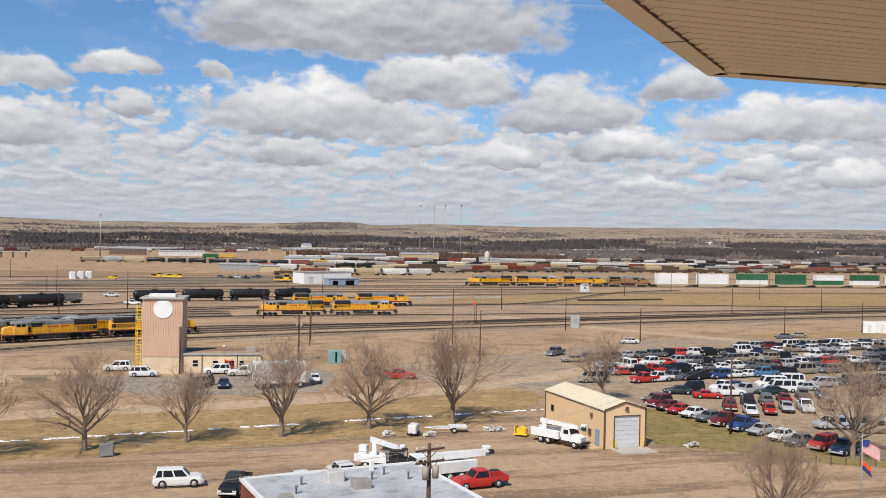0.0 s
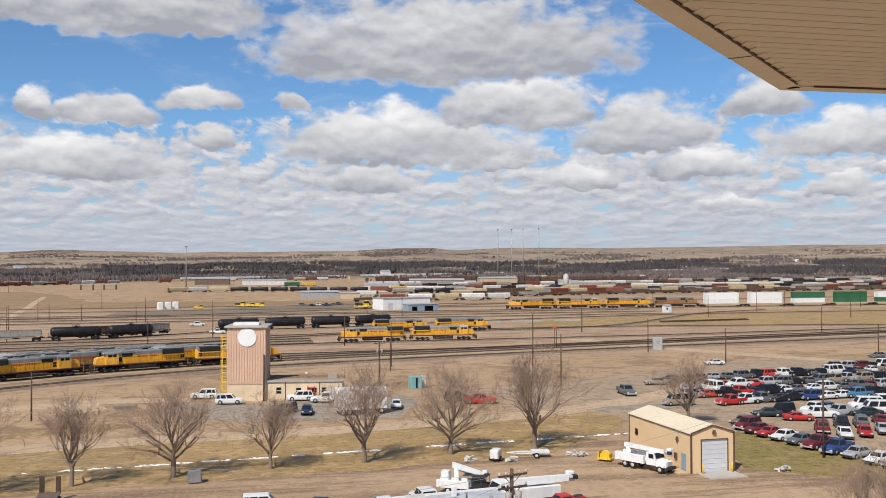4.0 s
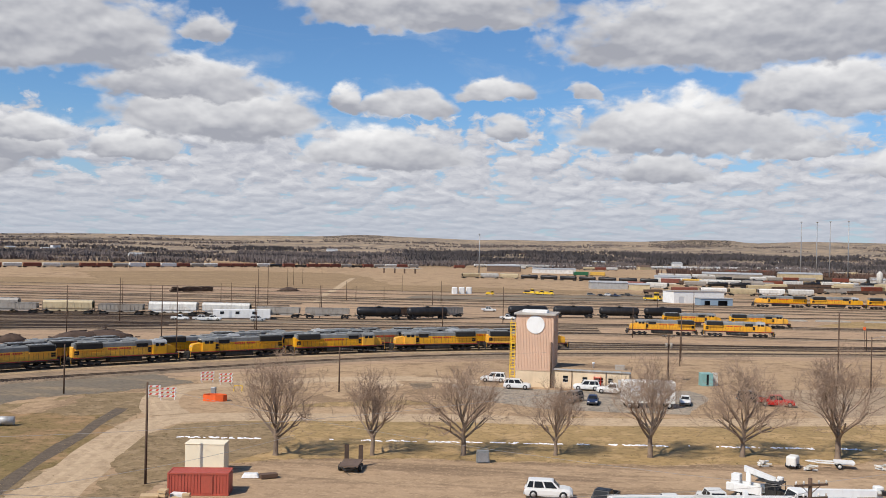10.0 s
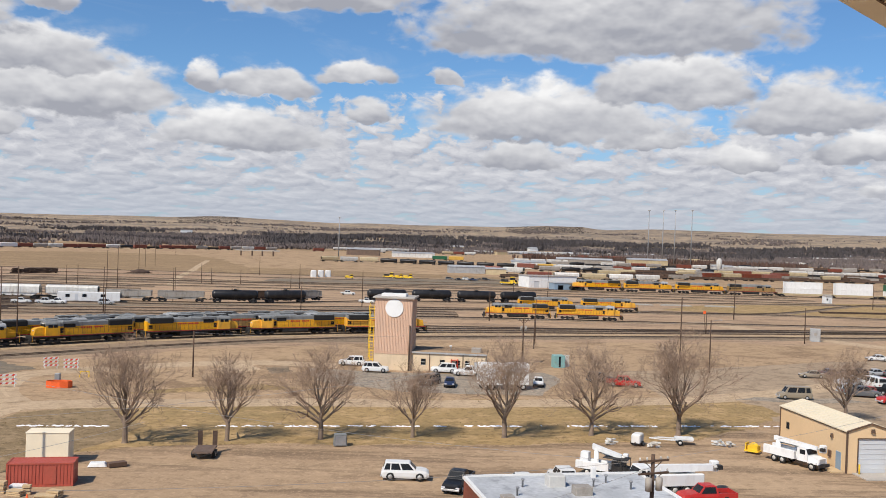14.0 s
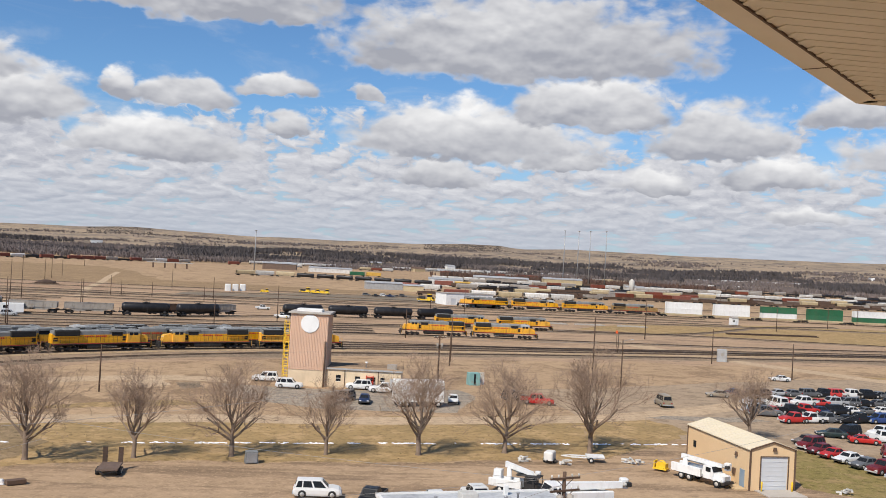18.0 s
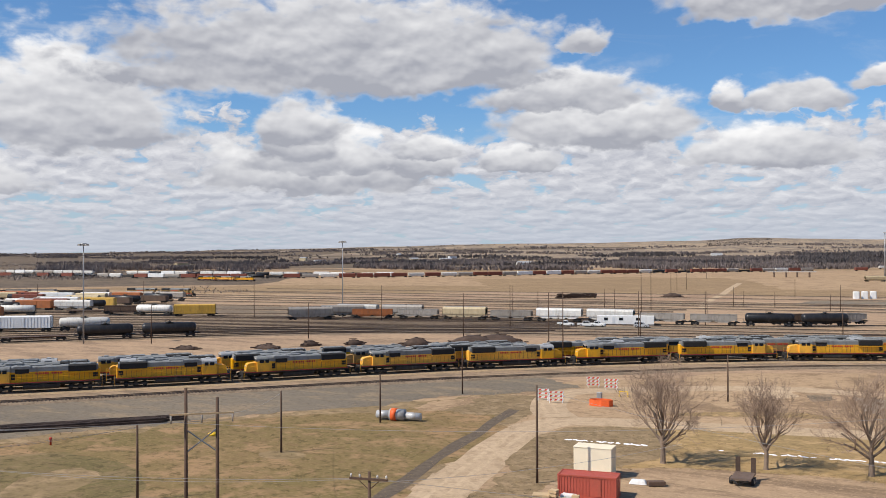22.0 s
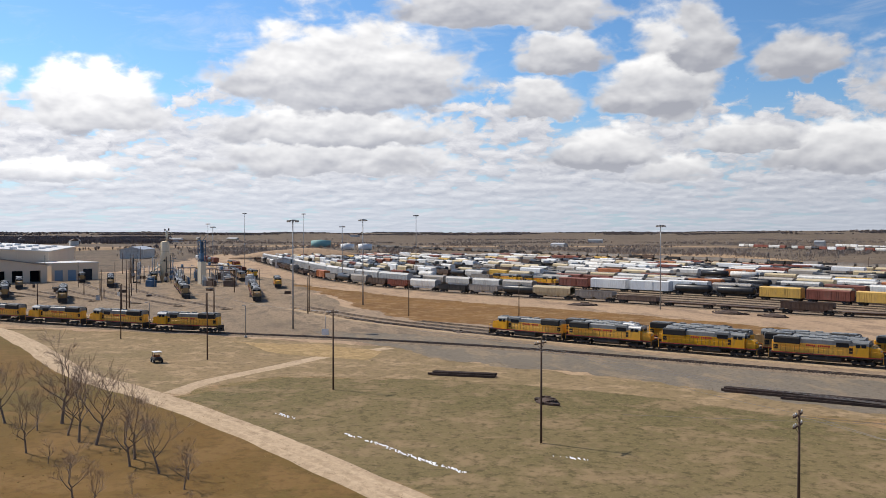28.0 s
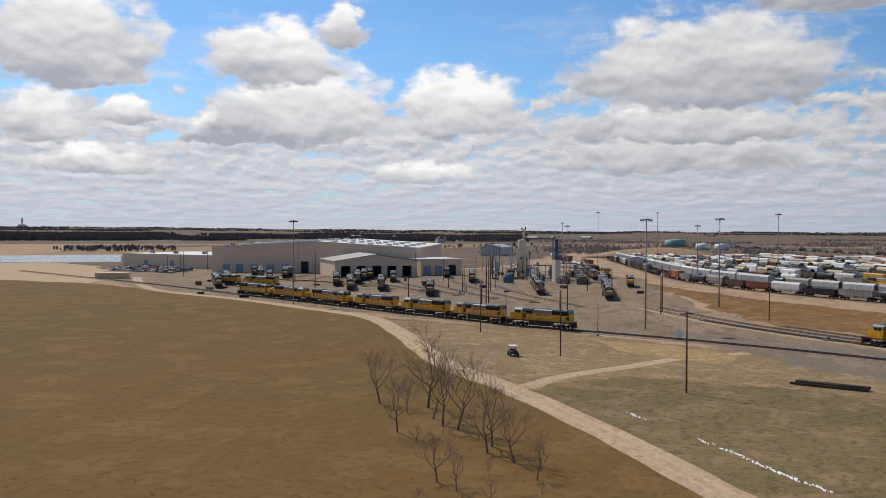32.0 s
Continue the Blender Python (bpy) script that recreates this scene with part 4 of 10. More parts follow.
# ---- tracks ----
TRACK = {
    "near": Way([(-470, -345), (-372, -208), (-321, -144), (-307, -125), (-293, -107), (-279, -89), (-264, -70), (-250, -50), (-236, -31), (-227, -14), (-214, 10), (-193, 41), (-171, 66), (-150, 88), (-131, 108.5), (-112, 131), (-91, 155), (-65, 180), (-38, 204), (-8, 222), (30, 234), (73, 245), (160, 262), (270, 278), (420, 290), (640, 300)]),
    "engines": Way([(-300, 0), (-262, 16), (-236, 31), (-214.5, 46.5), (-197.5, 60), (-181.4, 74), (-165.2, 89), (-149.5, 104.5), (-135, 120.5), (-120, 137.5), (-106, 155.5), (-90.5, 173.5), (-74, 189.5), (-55, 206), (-33.5, 220.5), (-13, 230.5), (8, 238), (40, 246), (76, 254), (160, 273), (258, 290), (420, 306), (640, 318)]),
    "middle": Way([(-248, 76), (-200, 110), (-160, 146), (-125, 184), (-90, 212), (-50, 237), (-10, 253), (40, 259), (79, 264), (160, 277), (266, 299), (420, 318), (640, 330)]),
    "diesels": Way([(-60, 254), (-20, 275), (6, 285), (27, 288.5), (50, 290.5), (84, 291), (150, 296), (260, 310), (420, 328)]),
    "diesels_rear": Way([(-40, 286), (0, 308), (30, 322), (52, 327.5), (85, 330), (140, 345), (209, 413), (260, 440)]),
    "tanks": Way([(-520, 240), (-400, 252), (-300, 272), (-196, 294), (-154, 304), (-116, 310), (-80, 314), (-62, 317), (-45, 322), (-28, 333), (-10, 348), (5, 353.5), (14.6, 356), (31.3, 359), (48, 364), (68, 373), (110, 390), (200, 410), (320, 416), (600, 420)]),
    "hoppers": Way([(-420, 240), (-300, 262), (-240, 279), (-180, 292), (-120, 302), (-60, 306), (0, 320), (60, 334), (130, 338), (200, 330), (300, 322), (640, 345)]),
    "containers": Way([(-500, 470), (-120, 462), (0, 466), (91, 470), (170, 475), (260, 474), (420, 474), (640, 480), (900, 500)]),
    "far_line": Way([(-1500, 690), (-1100, 660), (-838, 684), (-692, 690), (-560, 740), (-450, 850), (-345, 1010), (-268, 1108), (-190, 1200), (-60, 1300), (200, 1400), (600, 1450), (1200, 1500)]),
    "coal_line": Way([(-1500, 90), (-1150, 190), (-957, 250), (-816, 290), (-702, 322), (-607, 345), (-540, 356), (-461, 381), (-400, 398), (-300, 412), (-180, 430), (-60, 452), (60, 500), (200, 560), (500, 600)]),
}
BOWL_FRONT = Way([(-1010, -62), (-782, -30), (-677, -15), (-571, 0), (-499, 11), (-437, 26), (-384, 50), (-345, 76), (-309, 105), (-284, 125), (-255, 145), (-239, 162), (-204, 200), (-160, 240), (-110, 268)])
BOWL_BACK = Way([(-1010, 70), (-879, 141), (-790, 190), (-702, 228), (-640, 250), (-587, 262), (-520, 290), (-476, 318), (-400, 350), (-340, 365), (-240, 380), (-160, 390), (-100, 396)])
BOWL_ROWS = 25


def bowl_way(k):
    """Row k of the sorting yard, between its front and its back row."""
    n = 16
    return Way([tuple(BOWL_FRONT.at(BOWL_FRONT.length * i / n)[0].lerp(BOWL_BACK.at(BOWL_BACK.length * i / n)[0], k).xy) for i in range(n + 1)], 6.0)


def build_track(name, way, pale=False, ties=None):
    """A bed of stones with two rails; sleepers on the stretch that comes nearest."""
    bed = band("track_bed", way, 3.2, M["pale_ballast" if pale else "ballast"], 0.02, "dark stone bed of a railway track", "railway track", 4.0, 0.25, 0.24, 0.9)
    for side in (-0.75, 0.75):
        g = Geo()
        n = int(way.length / 5)
        v, f = [], []
        for i in range(n + 1):
            s = way.length * i / n
            for w, z in ((-0.05, 0.33), (-0.05, 0.46), (0.05, 0.46), (0.05, 0.33)):
                q = way.at(s, side + w)[0]
                v.append((q.x, q.y, z))
        for i in range(n):
            f += [(4 * i + k, 4 * i + (k + 1) % 4, 4 * i + 4 + (k + 1) % 4, 4 * i + 4 + k) for k in range(4)]
        g.add(v, f)
        part("rail", g, M["rail"], bed, "rust-brown steel rail")
    if ties:
        g = Geo()
        s = ties[0]
        while s < min(ties[1], way.length):
            q, h = way.at(s)
            g.box((q.x, q.y, 0.295), (0.24, 2.55, 0.09), radians(h))
            s += 0.62
        tagged(part("sleepers", g, M["tie"], bed, "dark wooden sleepers"), kind="stuff")


build_track("near", TRACK["near"], False, (130, 640))
build_track("engines", TRACK["engines"], True, (40, 130))
for key in ("middle", "diesels", "diesels_rear", "tanks", "hoppers", "containers", "coal_line"):
    build_track(key, TRACK[key])
ENGINES_2 = Way([tuple(TRACK["engines"].at(s, 5.2)[0].xy) for s in range(0, int(TRACK["engines"].length), 12)])
ENGINES_3 = Way([tuple(TRACK["engines"].at(s, 10.4)[0].xy) for s in range(60, int(TRACK["engines"].length), 12)])
build_track("engines_second", ENGINES_2)
build_track("engines_third", ENGINES_3)
BOWL = [bowl_way(k / (BOWL_ROWS - 1)) for k in range(BOWL_ROWS)]
for way in BOWL[:12:1] + BOWL[12::3]:
    build_track("bowl", way)
EAST = [Way([(112, y0), (200, y0 + 14), (300, y0 + 42), (600, y0 + 90), (1000, y0 + 150)]) for y0 in (642, 668, 700, 740, 790, 850, 930, 1020)]
# tracks that run between the apron and the second yard
MID_WAYS = [Way([(-330 + 10 * i, 165 + 11 * i), (-240 + 8 * i, 196 + 12 * i), (-150, 236 + 11 * i), (-60, 262 + 10 * i), (20, 280 + 9 * i)]) for i in (1, 2, 3)]
MID_WAYS += [Way([(-420, y0 - 25), (-200, y0 - 5), (0, y0 + 8), (200, y0 + 15)]) for y0 in (405, 425, 445, 500, 540)]
for way in MID_WAYS:
    build_track("ladder", way)


# ---- rolling stock; x runs along the vehicle, z = 0 is the top of the rail ----
RAIL_TOP = 0.46


def bogie_geo(axles=2, gap=1.75):
    g = Geo()
    span = gap * (axles - 1)
    for y in (-1.0, 1.0):
        g.prism([(-span / 2 - 0.55, 0.45), (-span / 2 - 0.4, 0.72), (-0.35, 0.62), (-0.3, 0.95), (0.3, 0.95), (0.35, 0.62), (span / 2 + 0.4, 0.72), (span / 2 + 0.55, 0.45), (0.5, 0.3), (-0.5, 0.3)], y - 0.09, y + 0.09, "y")
    g.box((0, 0, 0.75), (0.5, 2.0, 0.3))
    for i in range(axles):
        x = -span / 2 + gap * i
        for y in (-0.75, 0.75):
            g.lathe([(y - 0.07, 0.2), (y - 0.06, 0.46), (y + 0.06, 0.46), (y + 0.07, 0.2)], (x, 0, 0.46), "y", 10)
        g.tube([(x, -0.75, 0.46), (x, 0.75, 0.46)], 0.09, 5)
    return g


BOGIE = bogie_geo().mesh("bogie", M["black"])
TRUCK = bogie_geo(3, 1.7).mesh("truck", M["black"])


def bogies(ob, x, mesh=None, name="bogie"):
    for s in (-x, x):
        part(name, mesh or BOGIE, None, ob, "black steel bogie with wheels", Matrix.Translation((s, 0, 0)))


def loco(style="a"):
    """A six-axle road diesel, cab towards +x."""
    ob = thing("locomotive", ("grimy old" if style == "c" else "bright") + " yellow diesel locomotive with grey roof and black trucks", "locomotive", "locomotives")
    yellow = M["old_yellow"] if style == "c" else M["yellow"]
    L = 11.1
    g = Geo().box((0, 0, 1.52), (2 * L - 0.9, 3.0, 0.3), cut=0.04)
    for s in (-1, 1):
        g.box((s * (L - 0.3), 0, 1.2), (0.35, 2.9, 1.0), cut=0.05)
        g.box((s * (L + 0.15), 0, 0.95), (0.6, 0.35, 0.35))
        g.prism([(-1.4, 0.25), (1.4, 0.25), (1.2, 0.85), (-1.2, 0.85)], s * (L - 0.1), s * (L + 0.05))
        for y in (-1.25, 1.25):
            for k in range(4):
                g.box((s * (L - 0.75), y, 0.45 + 0.3 * k), (0.55, 0.45, 0.06))
    part("underframe", g, M["black"], ob, "black deck, plough and steps")
    g = Geo()
    for y in (-1.51, 1.51):
        g.box((0, y, 1.63), (2 * L - 1.2, 0.02, 0.1))
    part("sill_stripe", g, M["red_line"], ob, "thin red stripe")
    g = Geo().prism([(-1.2, 0.4), (1.2, 0.4), (1.45, 0.75), (1.45, 1.25), (1.2, 1.4), (-1.2, 1.4), (-1.45, 1.25), (-1.45, 0.75)], -3.3, 3.0)
    part("fuel_tank", g, M["black"], ob, "dark fuel tank")
    bogies(ob, 7.0, TRUCK, "truck")
    # long hood
    g = Geo().prism([(-1.0, 1.67), (1.0, 1.67), (1.0, 3.45), (-1.0, 3.45)], -10.2, 5.3)
    g.prism([(-1.42, 3.0), (1.42, 3.0), (1.42, 3.28), (-1.42, 3.28)], -10.0, -5.0)
    g.box((-10.35, 0, 2.7), (0.4, 1.7, 2.0), cut=0.1)
    part("long_hood", g, yellow, ob, "yellow hood with doors along it")
    g = Geo()
    for y in (-1.0, 1.0):
        x = -9.6
        while x < 5.0:
            g.box((x, y * 1.005, 2.55), (0.05, 0.03, 1.5))
            g.box((x + 0.38, y * 1.005, 3.1), (0.5, 0.025, 0.05))
            x += 0.92
    tagged(part("door_seams", g, M["brown_trim"], ob, "dark seams and latches of hood doors"), kind="stuff")
    g = Geo().prism([(-1.0, 3.45), (1.0, 3.45), (0.98, 4.2), (0.72, 4.42), (-0.72, 4.42), (-0.98, 4.2)], -10.2, 5.3)
    g.box((3.2, 0, 4.25), (3.2, 2.3, 0.5), cut=0.1)
    part("hood_roof", g, M["loco_grey"], ob, "grey hood roof")
    g = Geo().prism([(-1.45, 3.28), (1.45, 3.28), (1.52, 3.4), (1.52, 4.28), (1.2, 4.5), (-1.2, 4.5), (-1.52, 4.28), (-1.52, 3.4)], -9.9, -4.9)
    part("radiator", g, M["grille"], ob, "dark flared radiator grille")
    g = Geo()
    for i in range(3):
        g.lathe([(4.5, 0.72), (4.62, 0.72), (4.64, 0.6)], (-9.0 + 1.6 * i, 0, 0), "z", 12)
    g.box((-7.4, 0, 4.53), (4.6, 2.3, 0.05))
    g.box((0.6, 0, 4.5), (2.8, 1.3, 0.22), cut=0.05)
    g.box((3.6, 0, 4.5), (1.2, 0.7, 0.2), cut=0.04)
    g.box((-2.7, 0, 4.52), (1.4, 0.5, 0.28), cut=0.05)
    part("roof_gear", g, M["loco_grey"], ob, "grey fans and exhaust on the roof")
    for y in (-1.01, 1.01):
        part("intake_grille", Geo().box((3.2, y, 3.55), (2.4, 0.03, 0.75)), M["grille"], ob, "dark air intake grille")
        part("filter_door", Geo().box((4.75, y, 2.6), (0.7, 0.03, 1.0)), M["grille"], ob, "dark louvred door")
        part("end_grille", Geo().box((-9.7, y * 1.0, 2.55), (0.9, 0.03, 0.8)), M["grille"], ob, "dark louvred end panel")
    g = Geo()
    for y in (-1.012, 1.012):
        x = -3.7
        for w in (0.3, 0.3, 0.12, 0.34, 0.3, 0, 0.28, 0.32, 0.3, 0.12, 0.28, 0.12, 0.3):
            if w:
                g.box((x + w / 2, y, 3.12), (w, 0.03, 0.34))
            x += (w or 0.3) + 0.1
    tagged(part("lettering", g, M["red_line"], ob, "row of red lettering bars"), kind="stuff")
    # cab and nose
    g = Geo().prism([(-1.5, 1.67), (1.5, 1.67), (1.5, 3.0), (1.46, 3.62), (-1.46, 3.62), (-1.5, 3.0)], 5.3, 8.1)
    g.prism([(8.1, 1.67), (10.1, 1.67), (10.2, 1.9), (10.0, 3.0), (9.6, 3.25), (8.1, 3.4)], -0.95, 0.95, "y")
    part("cab", g, yellow, ob, "yellow cab and nose")
    g = Geo().prism([(-1.46, 3.62), (1.46, 3.62), (1.42, 4.1), (1.2, 4.36), (0.6, 4.5), (-0.6, 4.5), (-1.2, 4.36), (-1.42, 4.1)], 5.25, 8.15)
    g.box((6.6, 0, 4.56), (0.9, 0.9, 0.25), cut=0.06)
    g.tube([(7.4, -0.4, 4.6), (7.4, 0.4, 4.6)], 0.09, 6)
    part("cab_roof", g, M["loco_grey"] if style != "b" else M["silver"], ob, "grey cab roof with horn")
    for y in (-1.48, 1.48):
        part("side_window", Geo().box((6.15, y, 3.6), (0.75, 0.06, 0.6)), M["glass"], ob, "dark cab window")
        part("side_window", Geo().box((7.2, y, 3.6), (0.9, 0.06, 0.6)), M["glass"], ob, "dark cab window")
    for y in (-0.72, 0.72):
        part("windscreen", Geo().box((8.12, y, 3.72), (0.06, 1.15, 0.5)), M["glass"], ob, "dark windscreen pane")
    g = Geo()
    for y in (-0.22, 0.22):
        g.lathe([(10.05, 0.14), (10.16, 0.13)], (0, y, 2.75), "x", 10)
        g.lathe([(8.1, 0.13), (8.2, 0.12)], (0, y, 4.08), "x", 10)
    tagged(part("headlight", g, M["lamp_glass"], ob, "clear round headlights"), kind="stuff")
    g = Geo()
    for y in (-1.47, 1.47):
        for x in range(-10, 6, 2):
            g.tube([(x, y, 1.66), (x, y, 2.6)], 0.016, 4, False)
        g.tube([(-10.6, y, 2.6), (5.2, y, 2.6)], 0.016, 4, False)
        g.tube([(-10.9, y, 0.6), (-10.9, y, 2.6), (-10.5, y, 2.75)], 0.035, 4, False)
        g.tube([(10.7, y, 0.6), (10.7, y, 2.6), (8.6, y * 0.98, 2.75)], 0.035, 4, False)
    part("handrail", g, yellow, ob, "thin yellow handrails")
    return ob


def tank_car(colour="tank_black"):
    ob = thing("tank_car", {"tank_black": "black rail tank car", "off_white": "dirty white rail tank car"}.get(colour, "grey rail tank car") + " on two bogies", "rail car", "freight cars")
    g = Geo().lathe([(-7.6, 0.5), (-7.5, 0.95), (-7.2, 1.3), (-6.7, 1.5), (6.7, 1.5), (7.2, 1.3), (7.5, 0.95), (7.6, 0.5)], (0, 0, 2.65), "x", 18)
    part("tank", g, M[colour], ob)
    g = Geo().lathe([(4.05, 0.55), (4.45, 0.55), (4.5, 0.4)], (0, 0, 0), "z", 12)
    g.box((0, 0, 4.2), (2.2, 1.7, 0.06))
    for y in (-0.85, 0.85):
        g.tube([(-1.1, y, 4.2), (-1.1, y, 4.8), (1.1, y, 4.8), (1.1, y, 4.2)], 0.03, 4)
        g.tube([(0.4, y, 4.2), (0.4, y * 1.85, 1.2)], 0.04, 4)
        g.tube([(-0.4, y, 4.2), (-0.4, y * 1.85, 1.2)], 0.04, 4)
    part("dome", g, M["black"], ob, "dark dome with a railed platform")
    g = Geo().box((0, 0, 1.0), (16.4, 0.5, 0.35))
    for s in (-1, 1):
        g.box((s * 7.6, 0, 1.15), (1.2, 2.6, 0.15))
        g.box((s * 5.9, 0, 1.3), (0.9, 2.4, 0.5), top=0.8)
        g.box((s * 8.4, 0, 0.95), (0.6, 0.3, 0.3))
        g.tube([(s * 8.1, -1.3, 1.1), (s * 8.1, -1.3, 2.2), (s * 8.1, 1.3, 2.2), (s * 8.1, 1.3, 1.1)], 0.04, 4)
    part("frame", g, M["black"], ob)
    bogies(ob, 5.9)
    return ob


def ribs(g, x0, x1, step, y, z0, z1, w=0.1, d=0.08):
    x = x0
    while x <= x1 + 0.01:
        for s in (-1, 1):
            g.box((x, s * (y + d / 2), (z0 + z1) / 2), (w, d, z1 - z0))
        x += step


COLOUR_WORD = {"off_white": "dirty white", "car_grey": "weathered grey", "car_tan": "weathered tan", "car_red": "oxide red", "car_brown": "rusty brown", "car_green": "green", "car_yellow": "faded yellow", "car_orange": "rusty orange", "car_blue": "faded blue", "white": "white", "black": "black", "silver": "silver"}


def covered_hopper(colour="car_grey", L=8.0):
    ob = thing("covered_hopper", COLOUR_WORD[colour] + " covered hopper car with ribbed sides", "rail car", "freight cars")
    g = Geo()
    g.prism([(-L, 2.1), (-L * 0.72, 1.0), (-L * 0.42, 1.0), (-L * 0.34, 1.5), (-L * 0.26, 1.0), (-L * 0.04, 1.0), (0, 1.5), (L * 0.04, 1.0), (L * 0.26, 1.0), (L * 0.34, 1.5), (L * 0.42, 1.0), (L * 0.72, 1.0), (L, 2.1), (L, 4.0), (-L, 4.0)], -1.3, 1.3, "y")
    g.prism([(-1.52, 1.9), (1.52, 1.9), (1.55, 2.2), (1.55, 3.9), (1.3, 4.3), (0.7, 4.55), (-0.7, 4.55), (-1.3, 4.3), (-1.55, 3.9), (-1.55, 2.2)], -L, L)
    ribs(g, -L + 0.1, L - 0.1, (2 * L - 0.2) / 14, 1.54, 1.95, 3.95)
    part("body", g, M[colour], ob)
    g = Geo().box((0, 0, 4.62), (2 * L, 0.7, 0.06))
    for i in range(7):
        g.box((-L * 0.85 + i * L * 0.283, 0, 4.62), (0.9, 0.8, 0.14), cut=0.03)
    part("roof_walk", g, M["steel"], ob, "grey roof walk and hatches")
    g = Geo().box((0, 0, 1.0), (2 * L + 1.2, 0.4, 0.3))
    for s in (-1, 1):
        g.box((s * (L - 0.2), 0, 1.2), (1.2, 2.8, 0.16))
        g.box((s * (L + 0.75), 0, 0.95), (0.6, 0.3, 0.3))
        for y in (-1.4, 1.4):
            g.tube([(s * (L + 0.1), y, 1.1), (s * (L + 0.1), y, 4.2)], 0.05, 4)
    part("frame", g, M["black"], ob)
    bogies(ob, L - 1.6)
    return ob


def open_hopper(colour="car_brown", L=7.4, load="coal"):
    ob = thing("open_hopper", COLOUR_WORD[colour] + " open hopper car, heaped with dark stone", "rail car", "freight cars")
    g = Geo()
    g.prism([(-L, 2.2), (-L * 0.6, 0.9), (-L * 0.2, 0.9), (0, 1.4), (L * 0.2, 0.9), (L * 0.6, 0.9), (L, 2.2), (L, 2.6), (-L, 2.6)], -1.35, 1.35, "y")
    for y in (-1.45, 1.45):
        g.box((0, y, 2.55), (2 * L, 0.1, 1.9))
    for s in (-1, 1):
        g.box((s * L, 0, 2.9), (0.1, 2.9, 1.2))
    ribs(g, -L + 0.1, L - 0.1, (2 * L - 0.2) / 11, 1.49, 1.6, 3.5, 0.13, 0.1)
    g.box((0, -1.5, 3.5), (2 * L, 0.16, 0.12))
    g.box((0, 1.5, 3.5), (2 * L, 0.16, 0.12))
    part("body", g, M[colour], ob)
    g = Geo().prism([(-L + 0.1, 3.0), (-L * 0.7, 3.45), (-L * 0.3, 3.3), (0, 3.55), (L * 0.35, 3.3), (L * 0.7, 3.5), (L - 0.1, 3.0)], -1.38, 1.38, "y")
    part("load", g, M[load], ob, "dark heaped load")
    g = Geo().box((0, 0, 1.0), (2 * L + 1.2, 0.4, 0.3))
    for s in (-1, 1):
        g.box((s * (L + 0.75), 0, 0.95), (0.6, 0.3, 0.3))
        g.box((s * (L - 0.1), 0, 1.25), (1.0, 2.7, 0.12))
    part("frame", g, M["black"], ob)
    bogies(ob, L - 1.5)
    return ob


def boxcar(colour="car_red", L=7.8, tall=4.6):
    ob = thing("boxcar", COLOUR_WORD[colour] + " boxcar with a sliding side door", "rail car", "freight cars")
    g = Geo().prism([(-1.5, 1.1), (1.5, 1.1), (1.5, tall - 0.35), (1.4, tall - 0.2), (0, tall), (-1.4, tall - 0.2), (-1.5, tall - 0.35)], -L, L)
    ribs(g, -L + 0.1, -2.1, (L - 2.2) / 7, 1.5, 1.2, tall - 0.4)
    ribs(g, 2.1, L - 0.1, (L - 2.2) / 7, 1.5, 1.2, tall - 0.4)
    part("body", g, M[colour], ob)
    for y in (-1.56, 1.56):
        g = Geo().box((0.3, y, (tall + 0.85) / 2), (2.9, 0.1, tall - 1.55))
        for k in range(4):
            g.box((0.3, y * 1.03, 1.6 + k * (tall - 2) / 3.6), (2.8, 0.06, 0.09))
        part("door", g, M[colour], ob, "sliding door")
    g = Geo().box((0, 0, 1.0), (2 * L + 1.4, 0.5, 0.3))
    for s in (-1, 1):
        g.box((s * (L + 0.8), 0, 0.95), (0.6, 0.3, 0.3))
        for y in (-1.3, 1.3):
            g.tube([(s * (L + 0.08), y, 1.0), (s * (L + 0.08), y, tall - 0.3)], 0.05, 4)
    part("frame", g, M["black"], ob)
    bogies(ob, L - 1.7)
    return ob


def gondola(colour="car_brown", L=7.6, tall=2.5):
    ob = thing("gondola_car", COLOUR_WORD[colour] + " low gondola car with ribbed sides", "rail car", "freight cars")
    g = Geo().box((0, 0, 1.2), (2 * L, 2.9, 0.2))
    for y in (-1.45, 1.45):
        g.box((0, y, (1.1 + tall) / 2), (2 * L, 0.1, tall - 1.1))
        g.box((0, y * 1.03, tall), (2 * L, 0.16, 0.12))
    for s in (-1, 1):
        g.box((s * L, 0, (1.1 + tall) / 2), (0.1, 2.9, tall - 1.1))
    ribs(g, -L + 0.1, L - 0.1, (2 * L - 0.2) / 12, 1.49, 1.15, tall, 0.12, 0.09)
    part("body", g, M[colour], ob)
    g = Geo().box((0, 0, 1.0), (2 * L + 1.4, 0.5, 0.3))
    for s in (-1, 1):
        g.box((s * (L + 0.8), 0, 0.95), (0.6, 0.3, 0.3))
    part("frame", g, M["black"], ob)
    bogies(ob, L - 1.7)
    return ob


def flat_car(colour="car_brown", L=9.0):
    ob = thing("flat_car", "empty " + COLOUR_WORD[colour] + " flat car", "rail car", "freight cars")
    g = Geo().box((0, 0, 1.15), (2 * L, 2.8, 0.22))
    g.prism([(-L * 0.8, 1.1), (-L * 0.5, 0.65), (L * 0.5, 0.65), (L * 0.8, 1.1)], -0.35, 0.35, "y")
    for s in (-1, 1):
        g.box((s * (L + 0.4), 0, 0.95), (0.8, 0.3, 0.3))
    part("deck", g, M[colour], ob)
    bogies(ob, L - 2.0)
    return ob


